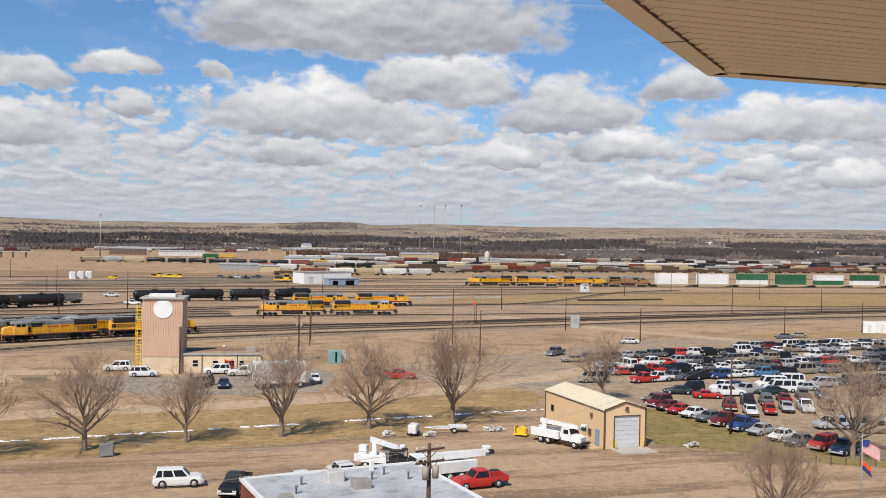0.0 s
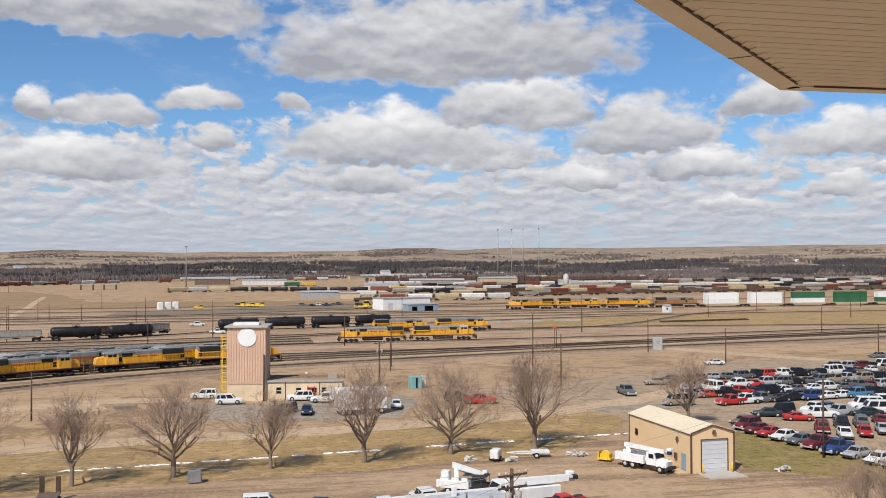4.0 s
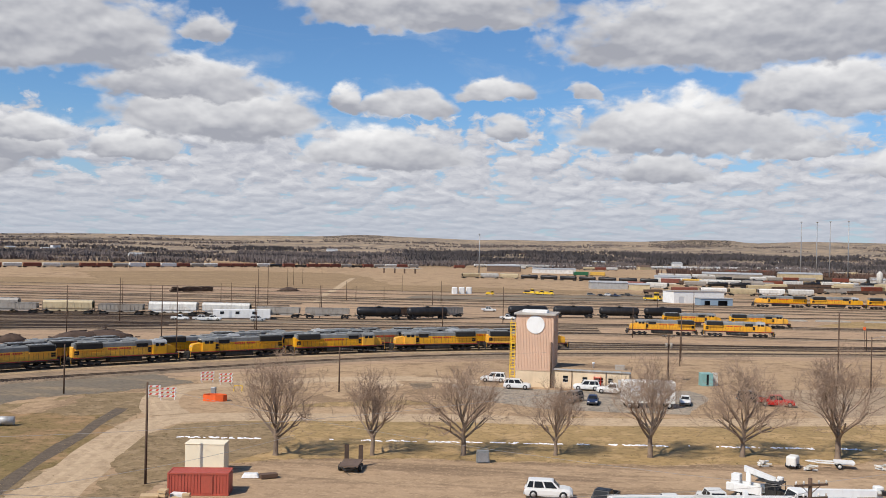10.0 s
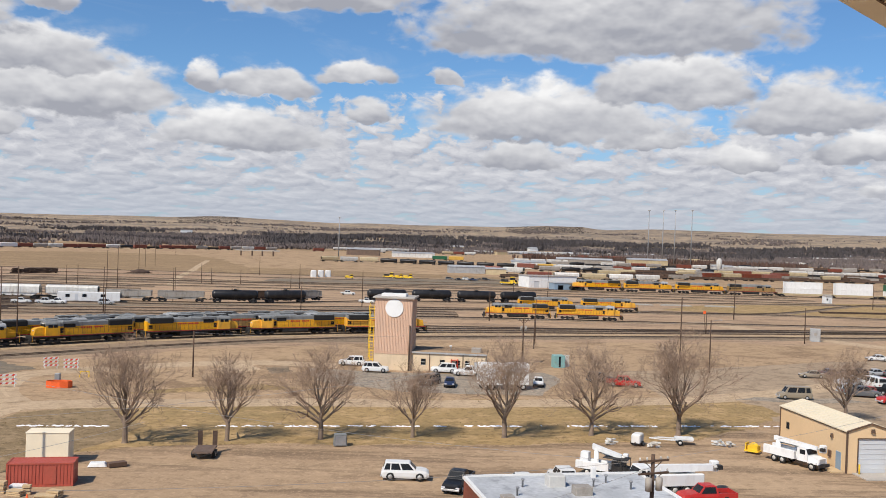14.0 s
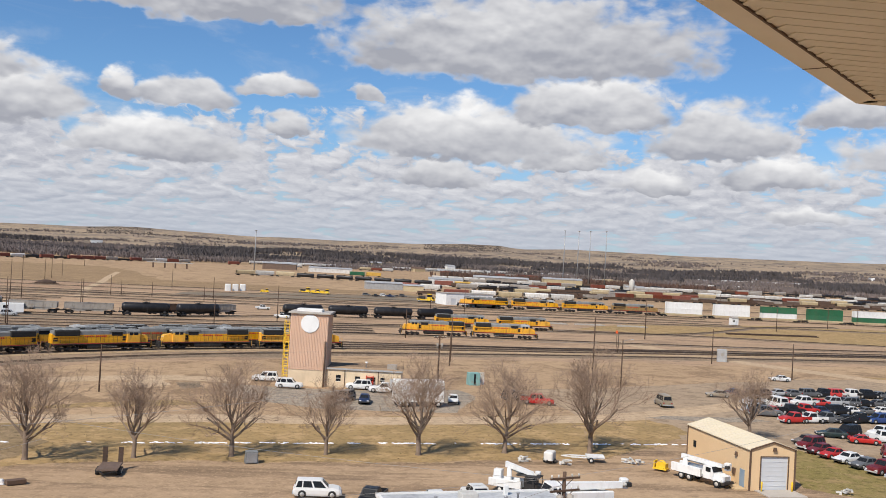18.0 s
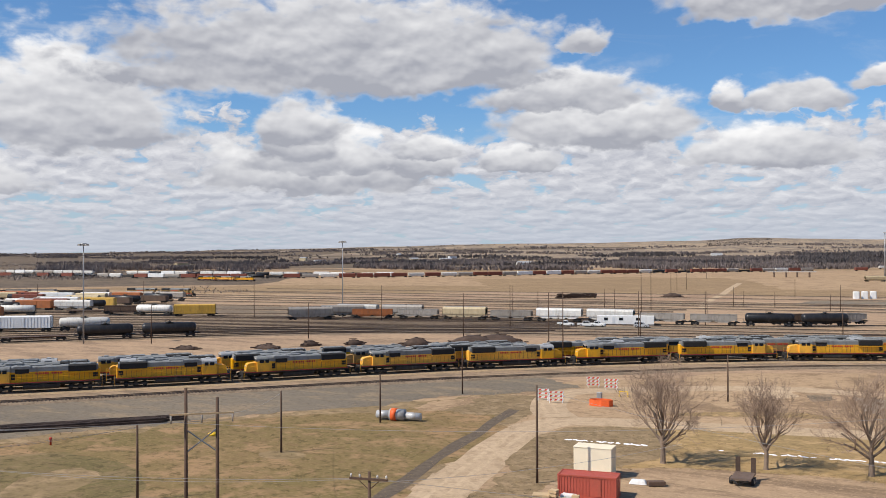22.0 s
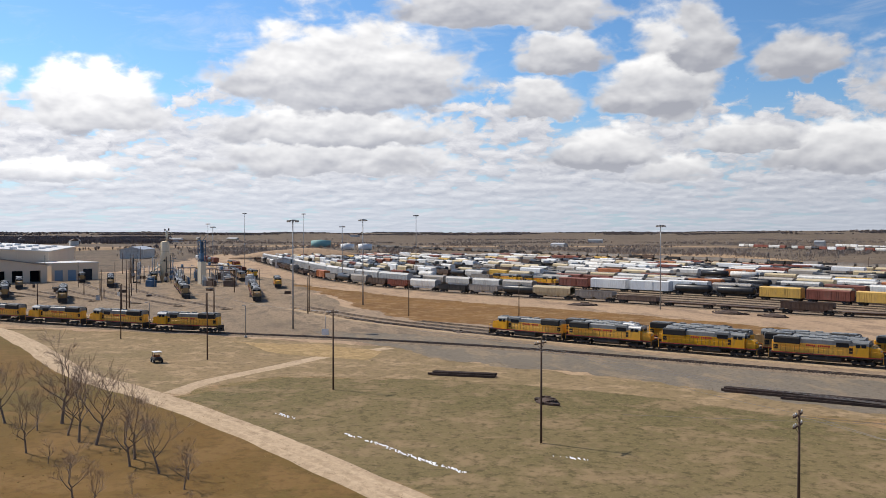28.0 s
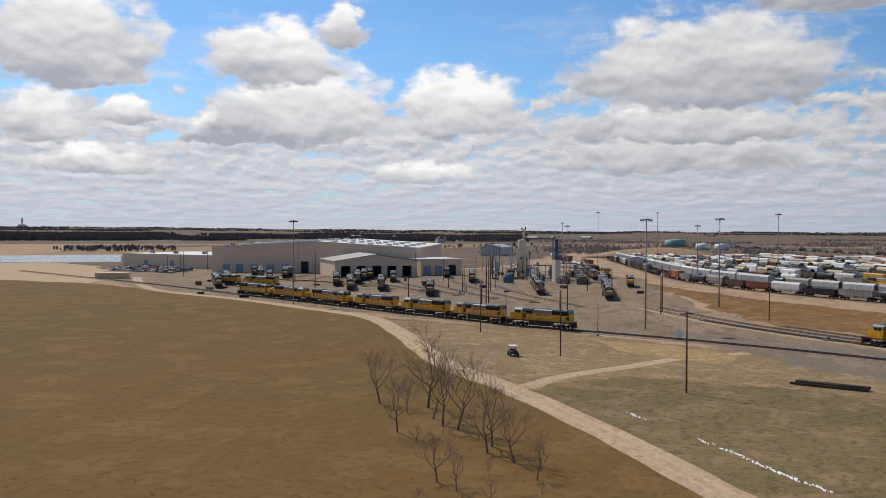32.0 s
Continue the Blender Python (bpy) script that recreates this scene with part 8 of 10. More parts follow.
    part("pipe", Geo().tube([(-3.2, 0.1, 0.75), (-1.2, 0, 0.8)], 0.6, 12).tube([(1.2, 0, 0.75), (3.6, 0.3, 0.65)], 0.55, 12), M["silver"], ob)
    thing("fire_hydrant", "small red hydrant marker", "hydrant", "", Geo().lathe([(0, 0.14), (0.6, 0.12), (0.7, 0.2), (0.95, 0.2), (1.0, 0.08)], (0, 0, 0), "z", 10), M["red_line"], pose(-102.3, 82.0, 0.02))
    thing("yellow_marker", "yellow plastic cover on the grass", "cover", "", Geo().lathe([(0, 0.7), (0.25, 0.6), (0.4, 0.2)], (0, 0, 0), "z", 12), M["machine_yellow"], pose(-88.4, 96.8, 0.02))
    # utility cart on the far grass
    ob = thing("utility_cart", "small dark off-road cart with a pale canopy", "cart", at=pose(-181.2, -25.0, 0.03, 0, 0, 20))
    part("tub", Geo().box((0, 0, 0.75), (3.0, 1.5, 0.5), cut=0.06), M["black"], ob)
    part("canopy", Geo().box((0.1, 0, 2.0), (1.9, 1.5, 0.1)), M["white"], ob, "pale canopy")
    part("frame", Geo().tube([(0.9, -0.6, 0.9), (0.8, -0.6, 2.0)], 0.04, 4).tube([(-0.7, -0.6, 0.9), (-0.7, -0.6, 2.0)], 0.04, 4).tube([(0.9, 0.6, 0.9), (0.8, 0.6, 2.0)], 0.04, 4).tube([(-0.7, 0.6, 0.9), (-0.7, 0.6, 2.0)], 0.04, 4), M["black"], ob)
    part("seat", Geo().box((-0.2, 0, 1.15), (0.6, 1.2, 0.5), cut=0.06), M["car_orange"], ob)
    truck_wheels(ob, [(1.0, -0.75), (1.0, 0.75), (-1.0, -0.75), (-1.0, 0.75)], 0.36)


small_site_things()


def stacks():
    """Rails, sleepers and scrap in heaps between the tracks."""
    def rail_stack(p, q, rows, label):
        a, b = Vector((*p, 0)), Vector((*q, 0))
        d = b - a
        ob = thing("rail_stack", label, "rails", "stacked rails", at=pose(a.x, a.y, 0.02, 0, 0, math.degrees(math.atan2(d.y, d.x))))
        for i in range(rows):
            part("rail", Geo().box((d.length / 2 + random.uniform(-0.6, 0.6), -rows * 0.15 + 0.3 * i, 0.2 + 0.28 * (i % 2)), (d.length, 0.26, 0.36)), M["scrap"], ob)
        for k in range(int(d.length / 4)):
            part("skid", Geo().box((2 + 4 * k, 0, 0.03), (0.25, rows * 0.26, 0.1)), M["tie"], ob)
    rail_stack((-158.7, 23.4), (-154.0, 33.3), 7, "stack of dark rusty rails on gravel")
    rail_stack((-135.1, 65.4), (-100.7, 104.1), 6, "long stack of dark rusty rails beside the track")
    rail_stack((-127.3, 71.0), (-101.5, 101.5), 5, "second stack of rusty rails")
    rail_stack((166, 360), (208, 366), 6, "long dark stack of rails beyond the crossing")
    for x, y, n, r, h in ((-150.6, 202.0, 26, 3.2, 1.2), (-142.0, 210.0, 26, 3.0, 1.1), (-126.2, 216.4, 40, 4.6, 1.6), (-111.0, 234.0, 60, 9.0, 1.6), (-116.0, 229.0, 50, 8.0, 1.6), (-174.2, 180.9, 24, 4.0, 0.7), (-156.2, 191.6, 26, 4.4, 0.9), (-179.0, 477.0, 30, 11.0, 3.4), (-137.6, 515.0, 20, 7.0, 2.6), (-130, 36, 24, 3.0, 0.5), (-300, 95, 20, 6, 0.6), (-262, 128, 24, 6, 0.8), (-250, 136, 20, 5, 0.7), (-222, 40, 10, 3, 0.4)):
        g = Geo()
        h = h * 1.6 if h < 2 else h
        for i in range(n):
            a, k = random.uniform(0, 6.28), random.random() ** 0.6
            z = h * (1 - k) * random.uniform(0.6, 1.0) + 0.12
            g.box((r * k * math.cos(a), r * 0.6 * k * math.sin(a), z), (random.uniform(0.8, 2.6), random.uniform(0.2, 0.5), random.uniform(0.2, 0.4)), random.uniform(0, 3.1))
        if h < 3:
            g.lathe([(0, r * 0.9), (h * 0.5, r * 0.55), (h * 0.8, r * 0.2)], (0, 0, 0), "z", 12)
        else:
            for i in range(150):
                g.box((random.uniform(-r, r), random.uniform(-2, 2), random.uniform(0.2, h * 0.75)), (2.6, 0.5, 0.4), random.uniform(-0.25, 0.25))
        tagged(thing("scrap_pile", "heap of dark old sleepers and scrap", "heap", "scrap heaps", g, M["scrap"], pose(x, y, 0.01, 0, 0, random.uniform(0, 60)) @ Matrix.Diagonal((1, 0.62, 1, 1))), kind="stuff")


stacks()


def yard_plant():
    """Yellow track machines and cars parked beyond the main line."""
    for x, y, k in ((7.0, 543, 1.0), (-4.0, 548, 1.1), (1.8, 545.6, 0.9), (-25.8, 526.3, 0.8), (61.2, 509.5, 1.5), (66.0, 512.0, 1.3), (-392.5, 340.0, 1.4)):
        ob = thing("track_machine", "yellow track maintenance machine on wheels", "machine", "track machines", at=at_ground(x, y, random.uniform(-20, 20), 0.02, k))
        part("frame", Geo().box((0, 0, 0.9), (6.0, 2.0, 0.5), cut=0.05), M["machine_yellow"], ob)
        part("cab", Geo().box((1.6, 0, 2.1), (1.8, 1.9, 1.9), top=0.9), M["machine_yellow"], ob)
        part("cab_glass", Geo().box((1.65, 0, 2.35), (1.86, 1.94, 0.8), top=0.97), M["glass"], ob, "dark cab windows")
        part("engine", Geo().box((-1.2, 0, 1.6), (2.6, 1.7, 1.0), cut=0.1), M["black"] if k > 1 else M["machine_yellow"], ob)
        truck_wheels(ob, [(2.2, -0.9), (2.2, 0.9), (-2.2, -0.9), (-2.2, 0.9)], 0.45)
    for (s, c), (x, y) in zip((("suv", "grey"), ("sedan", "black"), ("suv", "white"), ("pickup", "dark_blue"), ("sedan", "bronze"), ("suv", "black"), ("pickup", "white"), ("crew_pickup", "white"), ("pickup", "white"), ("suv", "silver"), ("crew_pickup", "white"), ("pickup", "white")), ((31.6, 550.4), (37.0, 547.7), (41.7, 552.0), (45.0, 547.5), (49.6, 551.7), (53.4, 555.2), (-114.8, 295.6), (-107.6, 296.0), (-104.6, 297.5), (-90.3, 299.9), (-19.1, 383.1), (-10.0, 340.0))):
        park(s, c, x, y, random.uniform(-15, 15))
    for x, y, h in ((97.5, 374.9, 8), (132.8, 378.6, 5), (114.0, 377.0, 6)):
        thing("concrete_beams", "low stack of pale concrete beams", "beams", "beam stacks", Geo().box((0, -0.7, 0.4), (17, 0.6, 0.7)).box((0.6, 0.7, 0.4), (16, 0.6, 0.7)).box((-0.4, 0, 1.0), (15, 0.7, 0.5)), M["concrete"], pose(x, y, 0.02, 0, 0, h) @ Matrix.Diagonal((0.8, 0.8, 0.5, 1)))
    ob = thing("sign_hut", "small white hut beside the main line", "hut", at=pose(198.6, 423.6, 0.02, 0, 0, 5))
    part("body", Geo().box((0, 0, 1.8), (3.4, 3.0, 3.6), cut=0.06), M["white"], ob)
    part("roof", Geo().prism([(-1.8, 3.6), (1.8, 3.6), (0, 4.4)], -1.8, 1.8), M["car_grey"], ob)
    part("window", Geo().box((-0.7, -1.52, 2.2), (0.7, 0.06, 0.9)), M["glass"], ob, "dark window")
    part("door", Geo().box((0.6, -1.52, 1.3), (0.9, 0.06, 2.1)), M["door_grey"], ob)


yard_plant()


# ---- trees, bare in early spring ----
def bare_tree(seed, height, spread, twigs=3, trunk_share=0.16, dense=1.0, lean=0.0, limbs=6, stout=1.0, rise=0.42):
    """Trunk and crown meshes: limbs fork again and again into fine twigs."""
    rnd = random.Random(seed)
    trunk, crown = Geo(), Geo()

    def turn(d, angle):
        axis = Vector((rnd.uniform(-1, 1), rnd.uniform(-1, 1), rnd.uniform(-1, 1))).cross(d)
        return Matrix.Rotation(angle, 3, axis.normalized()) @ d

    def grow(p, d, length, r, depth):
        n = 3 if depth < 3 else 2
        path, radii, q, e = [p], [r], p, d
        for i in range(n):
            e = (e + Vector((rnd.uniform(-1, 1), rnd.uniform(-1, 1), rnd.uniform(-0.5, 0.9))) * (0.17 + 0.06 * depth)).normalized()
            q = q + e * length / n
            path.append(q)
            radii.append(r * (1 - 0.42 * (i + 1) / n))
        (trunk if depth < 2 else crown).tube(path, radii, 7 if depth < 1 else 5 if depth < 3 else 3, False)
        if depth >= twigs + 2:
            return
        kids = (4, 4, 4, 4, 4, 3, 3)[depth] if depth < 7 else 2
        for i in range(max(2, round(kids * dense))):
            u = rnd.uniform(0.35, 1.0) if depth else rnd.uniform(0.7, 1.0)
            k = min(int(u * n), n - 1)
            start = path[k].lerp(path[k + 1], u * n - k)
            angle = rnd.uniform(0.35, 0.8) if depth < 2 else rnd.uniform(0.3, 0.9)
            f = turn(e if i else d, angle)
            f.z += 0.22 if depth < 3 else 0.1
            grow(start, f.normalized(), length * rnd.uniform(0.58, 0.8), max(radii[k] * rnd.uniform(0.48, 0.64), 0.013), depth + 1)

    base, lead = height * trunk_share, height * rise
    up = Vector((lean, 0, 1)).normalized()
    bole = [Vector((0, 0, -0.1)), Vector((0, 0, 0.25)), up * base]
    for i in range(1, 4):
        bole.append(up * (base + (lead - base) * i / 3) + Vector((rnd.uniform(-1, 1), rnd.uniform(-1, 1), 0)) * height * 0.018 * i)
    girth = [0.043, 0.031, 0.027, 0.022, 0.017, 0.011]
    trunk.tube(bole, [height * k * stout for k in girth], 8, False)
    for i in range(limbs):
        a = 2.4 * i + rnd.uniform(-0.5, 0.5)
        u = i / (limbs - 1)
        k = min(int(u * 3), 2)
        start = bole[2 + k].lerp(bole[3 + k], u * 3 - k)
        out = spread * (1.55 - 1.35 * u) * rnd.uniform(0.7, 1.15)
        d = Vector((math.cos(a) * out, math.sin(a) * out, 1.0)).normalized()
        grow(start, d, height * rnd.uniform(0.30, 0.42) * (1.0 - 0.18 * u), height * 0.0145 * stout * (1.15 - 0.45 * u), 1)
    return trunk.mesh("trunk", M["bark"]), crown.mesh("crown", M["twig"])


def tree(meshes, x, y, turn, k, label, group, name="bare_tree"):
    ob = thing(name, label, "tree", group, at=at_ground(x, y, turn, 0.0, k))
    part("trunk", meshes[0], None, ob, "grey-brown trunk and limbs")
    part("crown", meshes[1], None, ob, "crown of fine bare twigs")
    return ob


ELMS = [bare_tree(3, 10.8, 1.0, 4, 0.17, 0.85, 0.0, 15, 0.95), bare_tree(8, 10.8, 0.85, 4, 0.2, 0.85, 0.04, 13, 0.95), bare_tree(21, 11.2, 1.05, 4, 0.15, 0.85, -0.04, 15, 0.95)]
for i, (x, y, k) in enumerate(((-30.0, 108.2, 1.0), (-18.9, 110.4, 0.84), (-8.2, 112.5, 0.95), (2.8, 114.7, 0.76), (14.2, 115.8, 1.02), (25.6, 118.4, 0.97), (37.3, 119.8, 1.12))):
    tree(ELMS[i % 3], x, y, 47 * i, k, "leafless shade tree in a row on dry grass", "row of trees")
tree(ELMS[1], 65.4, 132.0, 120, 0.86, "dense leafless tree behind the metal shed", "lot trees")
tree(ELMS[2], 77.1, 91.0, 200, 0.98, "spreading leafless tree at the lot's edge", "lot trees")
tree(ELMS[0], 50.6, 68.5, 15, 0.75, "leafless bushy tree near the viewing tower", "lot trees")
SAPLINGS = [bare_tree(31, 9.6, 0.95, 3, 0.22, 0.85, 0.22, 5, 0.55), bare_tree(37, 9.6, 1.1, 3, 0.26, 0.85, -0.3, 5, 0.6), bare_tree(44, 9.6, 1.0, 3, 0.2, 0.85, 0.12, 5, 0.6)]
random.seed(5)
for i, (x, y, h) in enumerate(((-109.3, -29.1, 5.6), (-126.8, -36.3, 6.6), (-125.4, -29.0, 9.6), (-114.0, -24.5, 7.4), (-112.1, -22.2, 8.0), (-101.4, -16.8, 6.2), (-104.5, -16.8, 6.6), (-97.9, -13.4, 5.2), (-91.4, -10.2, 3.6), (-94.9, -10.2, 3.0), (-118.0, -26.6, 6.2), (-88.5, -19.6, 4.6), (-86.0, -17.2, 3.4), (-76.5, -8.5, 2.4), (-82.0, -13.4, 2.2), (-121.5, -31.0, 4.2), (-72.0, -14.0, 1.7), (-79.0, -19.0, 1.9), (-84.5, -9.0, 1.5), (-98.0, -22.0, 1.8), (-104.0, -25.5, 2.2), (-90.5, -14.8, 1.6))):
    tree(SAPLINGS[i % 3], x, y, 61 * i, h / 8.0, "thin leafless wild tree on brown grass", "wild trees", "wild_tree")


# ---- poles, masts and wires ----
def pole(x, y, h, arms=0, lamp=0, turn=0.0, radius=0.125, gear=False, label="brown wooden utility pole"):
    ob = thing("utility_pole", label, "pole", "utility poles", at=pose(x, y, 0, 0, 0, turn))
    part("shaft", Geo().tube([(0, 0, -0.3), (0, 0, h * 0.5), (0, 0, h)], [radius * 1.15, radius, radius * 0.8], 8), M["pole_wood"], ob, "brown timber shaft")
    for k in range(arms):
        z = h - 0.45 - 0.9 * k
        a = part("crossarm", Geo().box((0, -0.12, z), (2.6, 0.12, 0.14)).tube([(-0.8, -0.12, z), (0, 0, z - 0.7)], 0.03, 4).tube([(0.8, -0.12, z), (0, 0, z - 0.7)], 0.03, 4), M["pole_wood"], ob, "timber crossarm")
        for u in (-1.2, -0.6, 0.6, 1.2):
            part("insulator", Geo().lathe([(z + 0.07, 0.05), (z + 0.2, 0.08), (z + 0.3, 0.04)], (u, -0.12, 0), "z", 6), M["off_white"], a)
    if lamp:
        part("lamp_arm", Geo().tube([(0, 0, h - 0.4), (0.9, 0, h - 0.1), (1.9, 0, h)], 0.04, 5), M["steel"], ob, "grey lamp arm")
        part("lamp_head", Geo().box((2.1, 0, h), (0.6, 0.25, 0.14), cut=0.04), M["silver"], ob)
    if gear:
        for u in (-0.45, 0.45):
            part("transformer", Geo().lathe([(h - 2.6, 0.24), (h - 1.7, 0.26), (h - 1.6, 0.1)], (u, -0.2, 0), "z", 10), M["car_grey"], ob, "grey transformer drum")
    return ob


def street_lamp(x, y, h, turn):
    ob = thing("street_lamp", "grey steel yard lamp with a bent arm", "lamp", "yard lamps", at=pose(x, y, 0, 0, 0, turn))
    part("post", Geo().tube([(0, 0, 0), (0, 0, h - 0.3), (0.3, 0, h), (2.2, 0, h + 0.15)], [0.12, 0.09, 0.07, 0.05], 8), M["steel"], ob)
    part("lamp_head", Geo().box((2.4, 0, h + 0.13), (0.7, 0.3, 0.14), cut=0.04), M["silver"], ob)
    part("footing", Geo().lathe([(0, 0.35), (0.5, 0.33)], (0, 0, 0), "z", 10), M["concrete"], ob)


def light_mast(x, y, h, label="tall slim steel light mast with a ring of lamps", k=1.0):
    ob = thing("light_mast", label, "light mast", "light masts", at=pose(x, y, 0))
    part("mast", Geo().tube([(0, 0, 0), (0, 0, h * 0.5), (0, 0, h)], [0.36 * k, 0.28 * k, 0.2 * k], 10), M["steel"], ob, "grey steel mast")
    part("ring", Geo().lathe([(h - 0.35, 0.9), (h - 0.2, 1.0), (h - 0.05, 0.9)], (0, 0, 0), "z", 12), M["steel"], ob)
    for i in range(8):
        a = 2 * math.pi * i / 8
        part("flood_lamp", Geo().box((1.25 * math.cos(a), 1.25 * math.sin(a), h - 0.45), (0.6, 0.6, 0.5), a, top=0.7), M["car_grey"], ob)


ARMED = {(-105.0, 28.3), (-145.8, 6.2), (-72.8, 41.9)}
for x, y, h in ((-105.0, 28.3, 12.0), (-145.8, 6.2, 12.4), (-183.6, -16.0, 12.8), (-222.4, -38.5, 12.2), (-72.8, 41.9, 9.5), (-71.6, 67.6, 7.5), (-73.1, 92.2, 7.6), (-73.3, 115.2, 7.0), (-75.6, 145.4, 8.0), (-39.2, 92.6, 10.4), (-33.0, 157.8, 7.6), (58.8, 190.0, 13.9), (61.7, 180.3, 10.3), (107.3, 240.7, 9.4), (114.5, 211.3, 8.5), (158.2, 213.4, 8.7), (31.9, 212.0, 7.3), (192.9, 225.1, 9.0), (-10.9, 317.0, 12.6), (115.9, 316.2, 8.0), (203.9, 392.1, 10.0), (196.7, 295.5, 9.0), (-286.2, 5.1, 14.1), (-268.4, 33.1, 9.8), (-263.4, 64.4, 10.0), (-193.7, 187.9, 10.5), (-164.5, 220.0, 10.4), (-78.8, 192.7, 15.8), (-75.0, 191.5, 16.0), (-82.8, 272.4, 13.0), (-108.3, 359.7, 15.6), (-110.2, 379.6, 17.0), (-151.6, 564.2, 20.0), (-154.5, 589.1, 12.8), (-135.0, 393.9, 8.5), (-131.5, 397.1, 8.6), (-86.9, 376.9, 9.3), (-82.8, 428.8, 7.3), (-89.0, 437.2, 8.8), (-76.9, 537.1, 10.0), (-29.3, 297.1, 7.8), (-41.7, 413.4, 10.9), (-45.2, 410.6, 7.0), (-71.4, 439.2, 6.5), (-153.8, 364.2, 8.4), (-155.1, 341.2, 11.6), (-203.6, 881.4, 19.1), (-156.0, 618.8, 12.4), (64.9, 397.6, 11.7), (55.8, 441.8, 9.6), (28.5, 281.0, 9.1), (33.6, 221.9, 10.7), (73.3, 236.7, 11.4), (115.8, 315.7, 14.0), (219.4, 485.6, 13.0), (87.2, 259.0, 6.0), (-129.5, 283.2, 13.8), (-181.5, 286.3, 13.0), (-120.2, 231.8, 13.4), (-73.3, 315.5, 11.6), (-79.3, 262.5, 7.8), (-334.5, 319.8, 11.8), (-238.0, 283.7, 13.1), (-514.4, 340.0, 8.6), (-390.8, 305.8, 10.2), (70.7, 106.0, 10.2), (-32.8, 50.3, 10.6), (-404.0, -72.0, 12.0), (-396.0, -66.0, 13.0), (-388.0, -61.0, 12.5), (-430.0, -92.0, 11.0), (-460.0, -75.0, 14.0), (-345.0, -66.0, 11.0), (250.0, 430.0, 11.0), (290.0, 470.0, 12.0), (330.0, 460.0, 12.0), (240.0, 302.0, 9.0), (262.0, 372.0, 10.0)):
    pole(x, y, h, 2 if (x, y) == (-72.8, 41.9) else 1 if (x, y) in ARMED or (x, y) == (-32.8, 50.3) else 0, (x, y) == (61.7, 180.3), -45 if x < -60 else 12)
pole(25.7, 185.2, 9.2, 1, 0, 10, 0.17, True)
pole(19.2, 67.3, 9.3, 2, 0, 20, 0.17, True)
frame_pole = thing("twin_pole", "twin wooden poles with a pale crossbeam", "pole", "utility poles", at=pose(-52.0, 54.0, 0, 0, 0, 43))
for u, h in ((0.0, 14.2), (2.35, 13.4)):
    part("shaft", Geo().tube([(u, 0, -0.3), (u, 0, h)], [0.16, 0.12], 8), M["pole_wood"], frame_pole, "brown timber shaft")
part("crossbeam", Geo().box((1.2, -0.2, 12.2), (4.8, 0.1, 0.13)), M["timber"], frame_pole, "pale timber crossbeam")
part("brace", Geo().tube([(0, 0, 11.0), (2.35, 0, 9.2)], 0.06, 5).tube([(2.35, 0, 11.0), (0, 0, 9.2)], 0.06, 5), M["steel"], frame_pole, "crossed steel brace")
for u in (-1.1, 1.2, 3.5):
    part("insulator", Geo().lathe([(11.5, 0.06), (12.1, 0.09)], (u, -0.2, 0), "z", 6), M["car_grey"], frame_pole)
street_lamp(-238.9, -34.6, 7.1, -10)
street_lamp(-220.2, -10.6, 7.5, -10)
for x, y, h in ((-237.7, 0.2, 27.4), (-312.0, 23.2, 28.5), (-279.2, 113.6, 26.5), (-210.2, 179.2, 27.6), (-208.0, 300.0, 29.4), (-472.0, 62.0, 32.7), (-674.0, 8.3, 37.0), (-661.0, -32.0, 37.0), (-459.8, 24.2, 27.0), (-288.0, -111.5, 27.3), (-61.0, 998.0, 43.0), (289.0, 1071.0, 64.5), (312.0, 1093.0, 65.5), (332.0, 1112.0, 67.0), (357.0, 1127.0, 68.5), (-520.0, -42.0, 27.0), (-700.0, -60.0, 30.0)):
    light_mast(x, y, h, k=2.0 if y > 900 else 0.62)
ob = thing("switch_sign", "white square sign on a low post beside the track", "sign", "", at=pose(-215.0, 7.4, 0, 0, 0, 80))
part("post", Geo().tube([(0, 0, 0), (0, 0, 5.2)], 0.07, 6), M["steel"], ob)
part("panel", Geo().box((0, -0.2, 1.6), (1.6, 0.08, 1.4)), M["white"], ob, "white panel")
ob = thing("warning_flag", "orange marker on a pole by the track", "marker", "", at=pose(86.0, 257.0, 0))
part("panel", Geo().box((0, 0, 6.3), (0.7, 0.1, 0.8)), M["orange_mesh"], ob)
part("post", Geo().tube([(0, 0, 0), (0, 0, 6.6)], 0.06, 6), M["pole_wood"], ob)
ob = thing("flagpole", "slim flagpole with two waving flags", "flagpole", "", at=pose(55.5, 64.4, 0, 0, 0, -40))
part("shaft", Geo().tube([(0, 0, 0), (0, 0, 9.2)], [0.07, 0.04], 8), M["steel"], ob)
